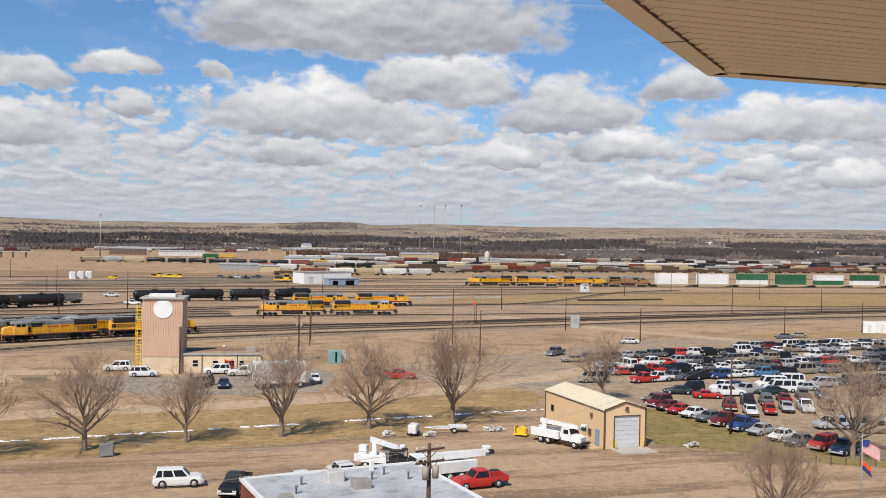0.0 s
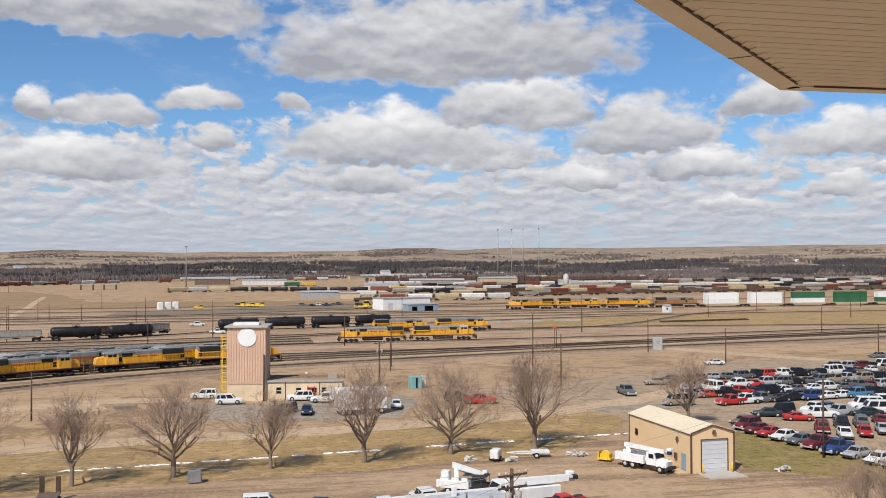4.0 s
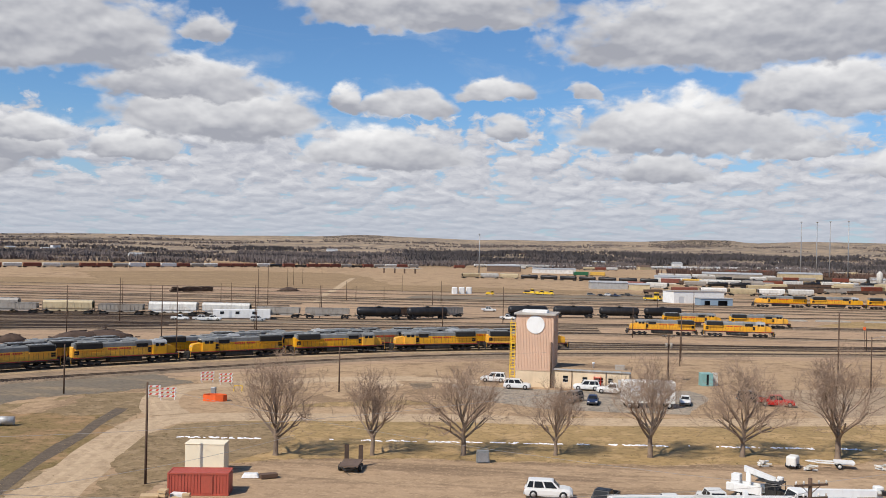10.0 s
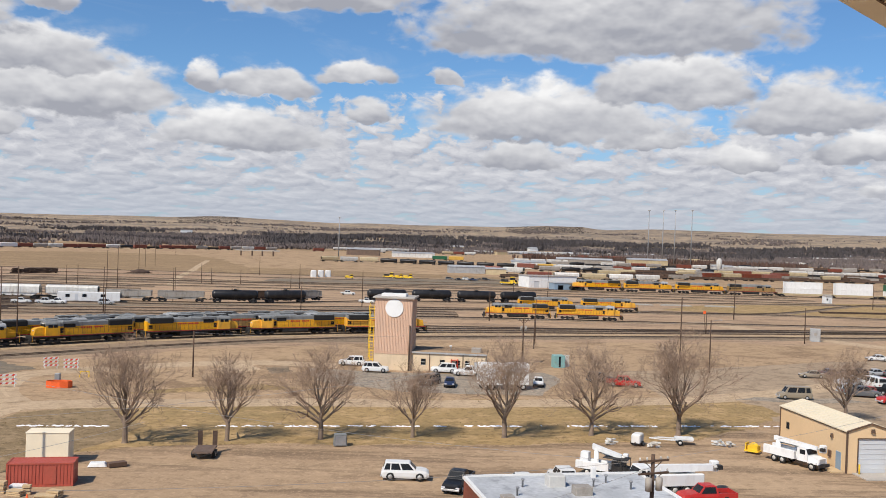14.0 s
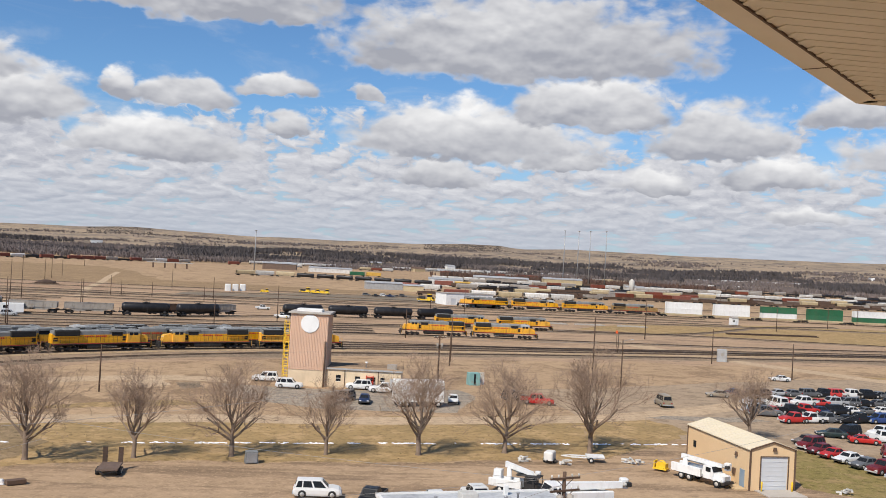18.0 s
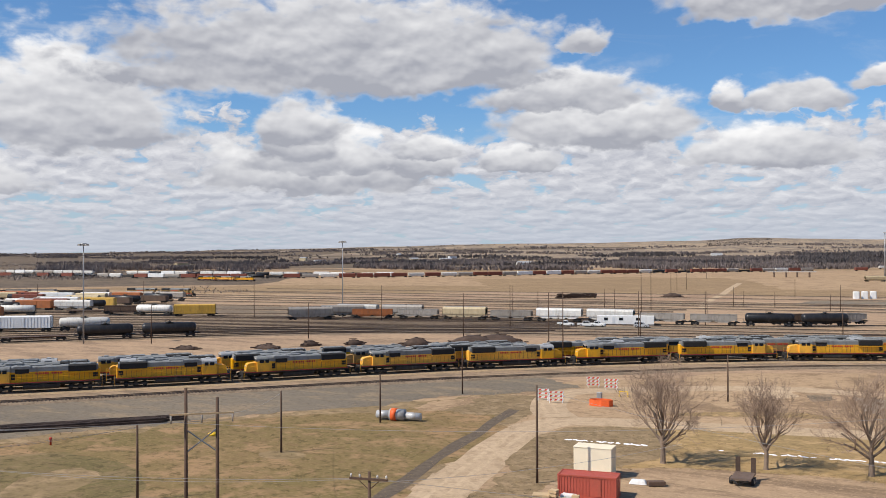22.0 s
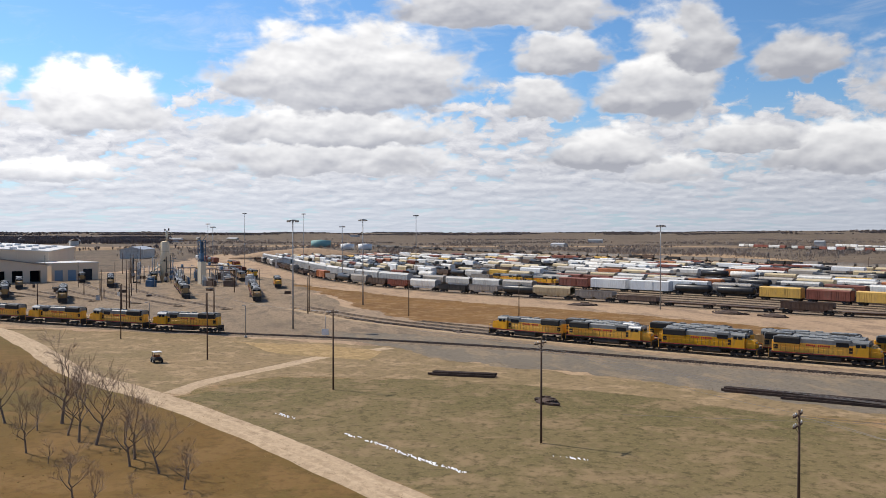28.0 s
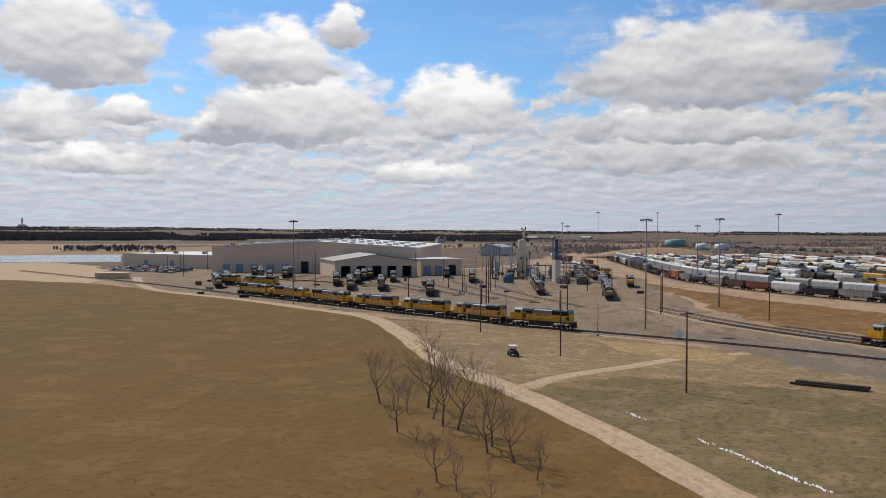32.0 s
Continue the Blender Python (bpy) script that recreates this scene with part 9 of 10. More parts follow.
for z0, cols, w, h in ((7.6, ("flag_red", "white"), 1.3, 1.1), (6.2, ("flag_blue", "orange_mesh"), 0.7, 0.8)):
    n = 13 if z0 > 7 else 2
    flag = part("flag", Geo().tube([(0.03, 0, z0), (0.03, 0, z0 + h)], 0.02, 4), M["white"], ob, "striped flag" if z0 > 7 else "small blue and orange flag")
    for i in range(n):
        g = Geo()
        za, zb = z0 + h * i / n, z0 + h * (i + 1) / n
        pts = [(0.05 + w * k / 8, 0.12 * math.sin(k * 1.1), -0.05 * k - 0.004 * k * k) for k in range(9)]
        v = [(a, b, za + c) for a, b, c in pts] + [(a, b, zb + c) for a, b, c in pts] + [(a, b + 0.01, zb + c) for a, b, c in pts] + [(a, b + 0.01, za + c) for a, b, c in pts]
        g.add(v, [(r * 9 + k, r * 9 + k + 1, ((r + 1) % 4) * 9 + k + 1, ((r + 1) % 4) * 9 + k) for r in range(4) for k in range(8)])
        part("stripe", g, M[cols[i % 2]], flag)
    if n > 2:
        part("canton", Geo().box((0.3, 0.06, z0 + 0.8), (0.52, 0.16, 0.56)), M["flag_blue"], flag, "blue corner")
# low fence by the lot
fence = thing("lot_fence", "low fence of thin brown posts and wire", "fence", "", at=pose(69.0, 89.6, 0, 0, 0, -15))
for i in range(8):
    part("post", Geo().tube([(1.7 * i, 0, 0), (1.7 * i, 0, 1.1)], 0.06, 5), M["pole_wood"], fence)
part("wire", Geo().tube([(0, 0, 0.95), (12, 0, 0.95)], 0.015, 3).tube([(0, 0, 0.5), (12, 0, 0.5)], 0.015, 3), M["wire"], fence)


def wires(spans, r=0.016):
    for a, b, sag in spans:
        a, b = Vector(a), Vector(b)
        pts = [a.lerp(b, i / 14) - Vector((0, 0, sag * 4 * (i / 14) * (1 - i / 14))) for i in range(15)]
        thing("overhead_wire", "thin overhead power line", "wire", "overhead wires", Geo().tube(pts, r, 3, False), M["wire"])


wires([((-105.0, 28.3, 11.6), (-145.8, 6.2, 12.0), 0.8), ((-72.8, 41.9, 9.2), (-105.0, 28.3, 11.6), 0.6), ((-71.6, 67.6, 7.3), (-72.8, 41.9, 9.0), 0.4), ((-71.6, 67.6, 7.2), (-110, 40, 2.0), 0.1), ((-50.5, 55.5, 12.0), (-73.1, 92.2, 7.4), 0.6),
       ((-52.8, 53.3, 11.6), (-110.0, 15.0, 13.5), 1.2), ((-51.2, 54.8, 11.6), (-108.4, 16.5, 13.5), 1.2), ((-49.5, 56.4, 11.6), (-106.8, 18.0, 13.5), 1.2),
       ((-52.8, 53.3, 11.6), (8.0, 92.0, 12.0), 1.4), ((-32.8, 50.3, 10.2), (-72.8, 41.9, 9.0), 0.6), ((-32.0, 50.8, 10.2), (-72.0, 42.9, 9.0), 0.9), ((-32.8, 50.3, 9.9), (-20, 78, 8.6), 0.5), ((19.2, 67.3, 8.9), (-32.8, 50.3, 10.2), 0.8), ((19.2, 67.3, 8.9), (70.7, 106.0, 9.9), 0.8), ((19.2, 67.3, 8.4), (8, 70, 4.0), 0.2),
       ((-39.2, 92.6, 10.0), (19.2, 67.3, 8.6), 0.9), ((25.7, 185.2, 8.8), (3.2, 172.2, 7.0), 0.4), ((25.7, 185.2, 8.8), (58.8, 190.0, 12.0), 0.5), ((61.7, 180.3, 9.9), (25.7, 185.2, 8.6), 0.5), ((114.5, 211.3, 8.2), (158.2, 213.4, 8.4), 0.6), ((61.7, 180.3, 9.9), (114.5, 211.3, 8.2), 0.8), ((-33.0, 157.8, 7.4), (3.2, 172.2, 6.4), 0.5), ((-183.6, -16.0, 12.5), (-145.8, 6.2, 12.1), 0.6), ((-183.6, -16.0, 12.5), (-222.4, -38.5, 11.9), 0.6)])


# ---- the sorting yard and the far lines: cars that stay far off are one mesh each ----
def whole(build):
    """Builds a thing and joins its parts into one mesh with their materials."""
    ob = build()
    bm, mats = bmesh.new(), []
    for o in list(ob.children_recursive):
        m, q = o.matrix_basis.copy(), o.parent
        while q is not ob:
            m, q = q.matrix_basis @ m, q.parent
        tmp = o.data.copy()
        tmp.transform(m)
        k = len(bm.faces)
        bm.from_mesh(tmp)
        bm.faces.ensure_lookup_table()
        mm = o.data.materials[0]
        if mm not in mats:
            mats.append(mm)
        for f in bm.faces[k:]:
            f.material_index = mats.index(mm)
        bpy.data.meshes.remove(tmp)
    me = bpy.data.meshes.new(ob.name)
    bm.to_mesh(me)
    bm.free()
    for mm in mats:
        me.materials.append(mm)
    one = new(ob.name.split(".")[0], me)
    for key in ("label", "category", "group"):
        if key in ob:
            one[key] = ob[key]
    for o in [*ob.children_recursive, ob]:
        bpy.data.objects.remove(o)
    return one


def far_train(way, start, end, pick, skip=0.0):
    s = start
    while s < min(end, way.length - 30):
        if random.random() < skip:
            s += random.uniform(12, 60)
            continue
        c = pick() if callable(pick) else random.choice(pick)
        build, length = KINDS[c]
        if s + length > end:
            break
        place("far_" + c, lambda: whole(build), way.stand(s + length / 2, 0, RAIL_TOP, random.random() < 0.5, length))
        s += length


STOCK = {}
HUES = {"H": "car_grey", "h": "off_white", "n": "car_tan", "T": "tank_black", "W": "off_white", "O": "car_brown", "o": "car_grey", "r": "car_red", "q": "car_orange", "R": "car_red", "Y": "car_yellow", "B": "white", "g": "car_green", "U": "car_blue", "P": "car_orange", "G": "car_brown", "K": "black", "F": "car_brown", "A": "silver", "L": "yellow", "M": "yellow", "N": "yellow"}


def plain_car(c):
    """A car as it reads from far off: its hull, its roof line and the dark gear below."""
    L = KINDS[c][1] / 2 - 0.8
    g = Geo()
    if c in "TW":
        g.lathe([(-L, 0.5), (-L + 0.5, 1.45), (L - 0.5, 1.45), (L, 0.5)], (0, 0, 2.65), "x", 10)
        g.box((0, 0, 4.25), (1.4, 1.1, 0.5))
    elif c in "Hhn":
        g.prism([(-1.5, 1.9), (1.5, 1.9), (1.55, 3.9), (0.7, 4.55), (-0.7, 4.55), (-1.55, 3.9)], -L, L)
        g.prism([(-L, 2.0), (-L * 0.7, 1.0), (-L * 0.3, 1.0), (0, 1.6), (L * 0.3, 1.0), (L * 0.7, 1.0), (L, 2.0)], -1.2, 1.2, "y")
    elif c in "OorqGKF":
        top = {"G": 2.5, "K": 2.9, "F": 1.3}.get(c, 3.5)
        for y in (-1.45, 1.45):
            g.box((0, y, (1.0 + top) / 2), (2 * L, 0.14, top - 1.0))
        for s in (-L, L):
            g.box((s, 0, (1.0 + top) / 2), (0.14, 2.9, top - 1.0))
        g.box((0, 0, 1.1), (2 * L, 2.8, 0.2))
    elif c in "LMN":
        g.box((-1.5, 0, 2.9), (2 * L - 4.5, 2.0, 2.4)).box((L - 3.8, 0, 2.9), (2.8, 3.0, 2.5)).box((L - 1.4, 0, 2.5), (2.0, 1.9, 1.5))
    else:
        top = 5.5 if c == "A" else 4.8 if c == "B" else 4.6
        g.prism([(-1.5, 1.1), (1.5, 1.1), (1.5, top - 0.35), (0, top), (-1.5, top - 0.35)], -L, L)
        g.box((0.3, 0, (top + 0.8) / 2), (2.9, 3.2, top - 1.5))
    hull = g.mesh("hull", M[HUES[c]])
    g = Geo().box((0, 0, 1.0), (2 * L + 1.2, 0.8, 0.3))
    for s in (-L + 1.6, L - 1.6):
        g.box((s, 0, 0.5), (2.6, 2.1, 0.8))
    return two_tone(hull, g.mesh("gear", M["black"]))


def joined_train(label, jobs, land=False):
    """Cars too far off to pick apart, joined: jobs are (way, start, end, codes, gaps)."""
    bm, mats = bmesh.new(), []
    for way, start, end, pick, skip in jobs:
        s = start
        while s < min(end, way.length - 30):
            if random.random() < skip:
                s += random.uniform(12, 60)
                continue
            c = random.choice(pick)
            build, length = KINDS[c]
            if s + length > end:
                break
            if c not in STOCK:
                STOCK[c] = plain_car(c)
            me = STOCK[c].copy()
            m = way.stand(s + length / 2, 0, RAIL_TOP, random.random() < 0.5, length)
            if land:
                q = m.translation
                m = Matrix.Translation((0, 0, rise_at(math.degrees(math.atan2(-q.x, q.y)), q.xy.length))) @ m
            me.transform(m)
            k = len(bm.faces)
            bm.from_mesh(me)
            bm.faces.ensure_lookup_table()
            for mm in me.materials:
                if mm not in mats:
                    mats.append(mm)
            remap = [mats.index(mm) for mm in me.materials]
            for f in bm.faces[k:]:
                f.material_index = remap[f.material_index]
            bpy.data.meshes.remove(me)
            s += length
    me = bpy.data.meshes.new("freight_rows")
    bm.to_mesh(me)
    bm.free()
    for mm in mats:
        me.materials.append(mm)
    tagged(new("freight_rows", me), label, "rail cars", "", "stuff")


def reach(way, x):
    """Metres along the way at which it passes x."""
    return min(range(0, int(way.length), 2), key=lambda s: abs(way.at(s)[0].x - x))


random.seed(23)
MIX = "hhhHHHnnTTTTTTWRROOooBBGKPFhKTTOYHh"
# front rows, as they stand from the hump to the open end; the near tracks of the open end are empty
row = BOWL[0]
far_train(row, reach(row, -775), reach(row, -505), "KOKTKGhHKO", 0.04)
train(row, reach(row, -434) - 70, "GPoT")
train(row, reach(row, -434), "HOrhKoT")
train(row, reach(row, -331), "noGFFOFFTT")
row = BOWL[1]
s = reach(row, -790)
for c in range(14):
    place("far_A", lambda: whole(KINDS["A"][0]), row.stand(s + 14, 0, RAIL_TOP, False, 28))
    s += 28.0
row = BOWL[2]
far_train(row, reach(row, -800), reach(row, -540), MIX, 0.05)
train(row, reach(row, -520), "TTTHTTHhhH")
row = BOWL[5]
train(row, reach(row, -337) - 124, "oLLRBBTTYRYBW")
back_jobs = []
for i in range(3, BOWL_ROWS):
    row = BOWL[i]
    k = i / (BOWL_ROWS - 1)
    end = -262 - 30 * min(1.0, k / 0.3) - 75 * max(0.0, k - 0.3)
    tone_row = random.choice(("hhhHBWh", "hhhhhB", MIX, MIX, "TTTTWH", "hHhHn", "RnoOTR", "hhBBBW", "BBhhHn"))
    if i < 6:
        end = -400.0 if i < 5 else -470.0
    if i < 11:
        far_train(row, reach(row, random.uniform(-860, -780)), reach(row, end), tone_row * 2 + MIX, 0.09)
    else:
        back_jobs.append((row, reach(row, random.uniform(-860, -780)), reach(row, end), tone_row * 2 + MIX, 0.09))
joined_train("rows of freight cars at the back of the sorting yard", back_jobs)
far_train(TRACK["coal_line"], 60, reach(TRACK["coal_line"], -428), "ooKoOooK")
train(TRACK["coal_line"], reach(TRACK["coal_line"], -424), "NN", 0, "00")
joined_train("long far line of mixed freight cars", [(TRACK["far_line"], 150, 1600, "RRRhHhBRTKRRH", 0.0), (TRACK["far_line"], 1650, 2600, "hHTWnR", 0.1), (Way([(-1300, 800), (-900, 790), (-700, 800), (-480, 830)]), 10, 800, "hhHTBhW", 0.06)])
far_train(Way([(-620, 640), (-560, 636), (-500, 636), (-420, 650)]), 20, 100, "LLL")
# rows beyond the container train
codes = ("GGoGOoGG", "OORoRnOo", "HKOnRoKH", "OhHTRnKO", "OhHRWTTh", "HHOTTKKO", "TTHRhhKK", "HKTHOHTK")
for i in range(2):
    far_train(EAST[i], random.uniform(0, 40), 880, codes[i], 0.03)
joined_train("far rows of freight cars beyond the main line", [(EAST[i], random.uniform(0, 40), 880, codes[i], 0.03) for i in range(2, 8)])
far_codes, near_codes = list("nhnTTTTTTTRYhTR" * 2), list("WRh" * 4)
far_train(Way([(-70, 818), (-30, 836), (15, 830), (60, 812), (110, 802), (190, 806)]), 5, 260, lambda: far_codes.pop(0))
far_train(Way([(48, 704), (64, 694), (80, 680), (112, 660)]), 2, 60, lambda: near_codes.pop(0))
far_train(Way([(60, 590), (120, 596), (190, 604)]), 5, 120, "hRnG")
far_train(Way([(-20, 1000), (120, 1010), (300, 1030)]), 5, 300, "hhgTYh", 0.1)
far_train(Way([(-600, -45), (-540, -30), (-480, -18), (-420, -12)]), 5, 130, "LLRhK", 0.0)
far_train(Way([(-800, -78), (-700, -52), (-600, -30)]), 5, 190, "LRhTK", 0.05)
# engines before the shops stand in strings, ends towards the road
# front end of each string, the way it runs from there, engines in it
SHOP_STRINGS = (
    (-330.6, -75.9, 192.3, 2),
    (-458.4, -96.4, 191.9, 1),
    (-419.5, -76.6, 190.2, 2),
    (-459.9, -64.3, 188.0, 1),
    (-349.9, -37.9, 189.0, 3),
    (-327.8, -11.8, 183.9, 3),
    (-403.8, -5.8, 182.3, 1),
    (-460.3, -23.1, 187.4, 4),
    (-353.4, -168.8, 207.9, 2),
    (-375.0, -174.8, 206.4, 2),
    (-420.1, -179.1, 203.1, 2),
    (-403.4, -167.5, 202.5, 1),
    (-432.1, -171.4, 201.6, 2),
    (-451.3, -176.6, 201.4, 1),
    (-379.4, -127.5, 198.9, 2),
    (-353.2, -113.0, 198.2, 2),
    (-396.1, -123.3, 197.3, 2),
    (-422.0, -128.3, 196.9, 2),
    (-434.8, -129.1, 196.5, 2),
    (-354.0, -100.7, 195.8, 2),
    (-412.7, -111.7, 195.1, 1),
    (-446.3, -193.5, 203.4, 1),
)
TRAIN_ROW = Way([(-392, -196), (-372, -168.5), (-362, -148), (-348, -118)])
train(TRAIN_ROW, 14.0, "LL", 0.0, "01")
SHOP_POLES = ((-330.7, -83.8, 7.1), (-475.6, -116.9, 12.8), (-301.4, -50.4, 12.6), (-255.8, -44.0, 10.7), (-310.0, -51.0, 15.0), (-370.2, -60.1, 14.4), (-258.3, -22.7, 7.9), (-284.9, -22.8, 10.2), (-281.5, 4.6, 10.8), (-387.5, -80.8, 4.3), (-369.6, -71.3, 9.0), (-358.0, -67.7, 4.0), (-559.2, -95.5, 12.3), (-487.3, -77.8, 12.9), (-561.6, -87.8, 14.8), (-562.2, -85.9, 15.4), (-383.2, -22.7, 8.3), (-399.4, -13.5, 8.6), (-503.5, -272.7, 8.4), (-482.1, -253.4, 11.4), (-441.4, -230.3, 12.5), (-533.9, -272.6, 8.8), (-510.4, -250.9, 12.0), (-537.7, -260.7, 11.4), (-542.8, -244.9, 10.8), (-353.8, -127.8, 15.8), (-530.2, -187.8, 12.7), (-534.5, -174.2, 14.6), (-528.2, -194.3, 10.9), )
for i, (x, y, turn, n) in enumerate(SHOP_STRINGS):
    away = Vector((math.cos(radians(turn)), math.sin(radians(turn))))
    for k in range(n):
        KIND = "L" if (i, k) in ((6, 0),) else "N"
        q = Vector((x, y)) + away * (11.4 + 22.7 * k)
        place("far_" + KIND, lambda: whole(KINDS[KIND][0]), pose(q.x, q.y, 0.3, 0, 0, math.degrees(math.atan2(-away.y, -away.x)) + (180 if (i + k) % 3 == 1 else 0)))
for x, y, h in SHOP_POLES:
    thing("yard_pole", "dark slim pole before the engine shops", "pole", "shop poles", Geo().tube([(0, 0, -0.2), (0, 0, h)], [0.2, 0.14], 6), M["pole_wood"], pose(x, y, 0))


def shop_clutter():
    """Tanks, pipe stands, bins and machinery round the silos and the bays."""
    rnd = random.Random(77)
    for i in range(26):
        x, y = rnd.uniform(-540, -452), 0
        y = x * 0.135 + rnd.uniform(-16, 12)
        h = rnd.uniform(6, 13)
        ob = thing("pipe_stand", "grey steel pipe stand beside the silos", "pipe stand", "pipe stands", at=pose(x, y, 0, 0, 0, rnd.uniform(0, 90)))
        part("post", Geo().tube([(0, 0, 0), (0, 0, h)], 0.22, 6), M[rnd.choice(("steel", "car_grey", "black"))], ob)
        part("arm", Geo().box((0.9, 0, h * rnd.uniform(0.5, 0.95)), (2.4, 0.25, 0.3)).box((0, 0, h * 0.3), (1.2, 1.2, 1.4), cut=0.1), M[rnd.choice(("steel", "blue_steel", "car_brown"))], ob)
    for i in range(34):
        a, d = rnd.uniform(90, 117), rnd.uniform(330, 470)
        p = heading_vector(a) * d
        k = rnd.choice(("black", "car_grey", "white", "car_brown", "car_brown", "black", "off_white"))
        w, l, h = rnd.uniform(1.0, 2.2), rnd.uniform(1.2, 3.4), rnd.uniform(0.5, 1.6)
        ob = thing("parts_bin", COLOUR_WORD.get(k, "dark") + " bin of engine parts on oily ground", "bin", "shop bins", at=pose(p.x, p.y, 0.01, 0, 0, rnd.uniform(0, 180)))
        part("body", Geo().box((0, 0, h / 2), (l, w, h), top=0.96, cut=0.05), M[k], ob)
        part("lid", Geo().box((0, 0, h + 0.06), (l * 0.9, w * 0.9, 0.12)), M["black"], ob)
    for i in range(24):
        x = rnd.uniform(-520, -415)
        y = -0.42 * (x + 470) * rnd.uniform(-1, 0.2) - rnd.uniform(28, 62)
        k = rnd.choice(("blue_steel", "steel", "car_grey", "blue_steel", "off_white", "car_brown"))
        w, h = rnd.uniform(2.0, 5.0), rnd.uniform(1.5, 4.0)
        ob = thing("pump_skid", COLOUR_WORD.get(k, "blue-grey") + " pump skid with pipes among the fuelling tracks", "pump skid", "pump skids", at=pose(x, y, 0.01, 0, 0, rnd.uniform(0, 60)))
        part("casing", Geo().box((0, 0, h / 2), (w, w * 0.5, h), cut=0.12).lathe([(-w * 0.4, 0.2), (-w * 0.38, 0.6), (w * 0.38, 0.6), (w * 0.4, 0.2)], (0, 0, h + 0.5), "x", 10), M[k], ob)
        part("pipes", Geo().tube([(-w * 0.5, -0.6, 0), (-w * 0.5, -0.6, h + 1.6), (w * 0.6, -0.6, h + 1.6), (w * 0.6, -0.6, 0)], 0.16, 6), M["steel"], ob, "bent steel pipe")
    # the earth hump behind the sorting yard
    for x, y, r, h in ((-848, -7, 34, 7.5), (-895, 16, 40, 8.5)):
        g = Geo().lathe([(-0.5, r), (h * 0.35, r * 0.78), (h * 0.8, r * 0.4), (h, r * 0.15)], (0, 0, 0), "z", 28)
        thing("earth_mound", "broad mound of bare brown earth", "mound", "earth mounds", g, M["yard_earth"], pose(x, y, 0) @ Matrix.Diagonal((0.6, 1.5, 1, 1)))
    ob = thing("cooling_tank", "wide teal storage tank", "tank", "oil tanks", Geo().lathe([(0, 15), (10, 15), (11.5, 0.5)], (0, 0, 0), "z", 24), M["green_box"], pose(-1440, 44, 0))
    # cars in the shop's lot
    hues = ("white", "silver", "white", "grey", "black", "white", "silver", "dark_blue", "red", "tan")
    shapes = ("sedan", "suv", "pickup", "crew_pickup", "minivan")
    for i in range(110):
        u, v = (i % 22) / 22, (i // 22) / 5
        p = Vector((-494, -303)).lerp(Vector((-471, -250)), u).lerp(Vector((-571, -319)).lerp(Vector((-512, -256)), u), v * 0.85)
        s, c = rnd.choice(shapes), rnd.choice(hues)
        if rnd.random() < 0.1:
            continue
        place("far_%s_%s" % (s, c), lambda: whole(lambda: vehicle(s, c)), pose(p.x + rnd.uniform(-0.5, 0.5), p.y, 0.04, 0, 0, rnd.choice((25, 205)) + rnd.uniform(-6, 6)))


shop_clutter()
for i in range(9):
    way = Way([(-300 - 14 * i, -20 - 16 * i), (-350 - 9 * i, -44 - 15 * i), (-420, -70 - 14 * i), (-470, -88 - 12 * i)])
    build_track("shop_track", way)


# ---- distance: hills, woods and small far buildings ----
RIDGE = [(-75, 0.7), (-50, 0.95), (-41, 1.0), (-33, 0.98), (-23, 0.88), (-15.5, 0.93), (-12.4, 0.78), (-11.2, 0.93), (-8.5, 0.91), (-6, 0.76), (-2.5, 0.74), (3.6, 0.68), (6, 0.72), (9.8, 0.80), (11, 0.82), (13.4, 0.68), (17, 0.63), (20.5, 0.56), (25, 0.55), (28, 0.50), (31, 0.42), (38, 0.28), (48, 0.11), (58, 0.03), (67, -0.06), (80, -0.1), (100, -0.09), (110, -0.03), (120, 0.04), (160, 0.05)]


def ridge_at(az):
    el = float(np.interp(az, [a for a, _ in RIDGE], [e for _, e in RIDGE]))
    rough = 0.035 * noise.noise(Vector((az * 0.35, 0, 0))) + 0.02 * noise.noise(Vector((az * 1.6, 4, 0)))
    return EYE.z + 4600 * math.tan(radians(el + rough))


def rise_at(az, d):
    """Height of the land: it swells slowly towards the hills."""
    u = min(max((d - 1500) / 3100, 0.0), 1.0)
    k = u * u * (1.6 - 0.6 * u)
    wob = 2.5 * noise.noise(Vector((az * 0.12, d * 0.0022, 0))) * min(1.0, u * 4) * (1 - u)
    return ridge_at(az) * k + wob


def build_hills():
    azs = [-78 + 0.75 * i for i in range(320)]
    ds = [1480 + 90 * i for i in range(35)] + [4600, 4750]
    g = Geo()
    v = []
    for d in ds:
        for a in azs:
            p = heading_vector(a) * d
            z = rise_at(a, d) if d < 4700 else rise_at(a, 4600) - 4
            v.append((p.x, p.y, z if d > 1480 else -0.5))
    n = len(azs)
    g.add(v, [(j * n + i, j * n + i + 1, (j + 1) * n + i + 1, (j + 1) * n + i) for j in range(len(ds) - 1) for i in range(n - 1)], True)
    ob = thing("hills", "low tan hills that sink to a dark winter plain", "hills", geo=g, material=M["far_field"], kind="structure")
    ob.data.materials.append(M["plain"])
    # fields of tan and dark earth lie in strips where hills and plain meet
    for k, f in enumerate(ob.data.polygons):
        j, i = divmod(k, n - 1)
        if azs[i] > 30 + 34 * noise.noise(Vector((j * 0.37, azs[i] * 0.02, 5.0))):
            f.material_index = 1


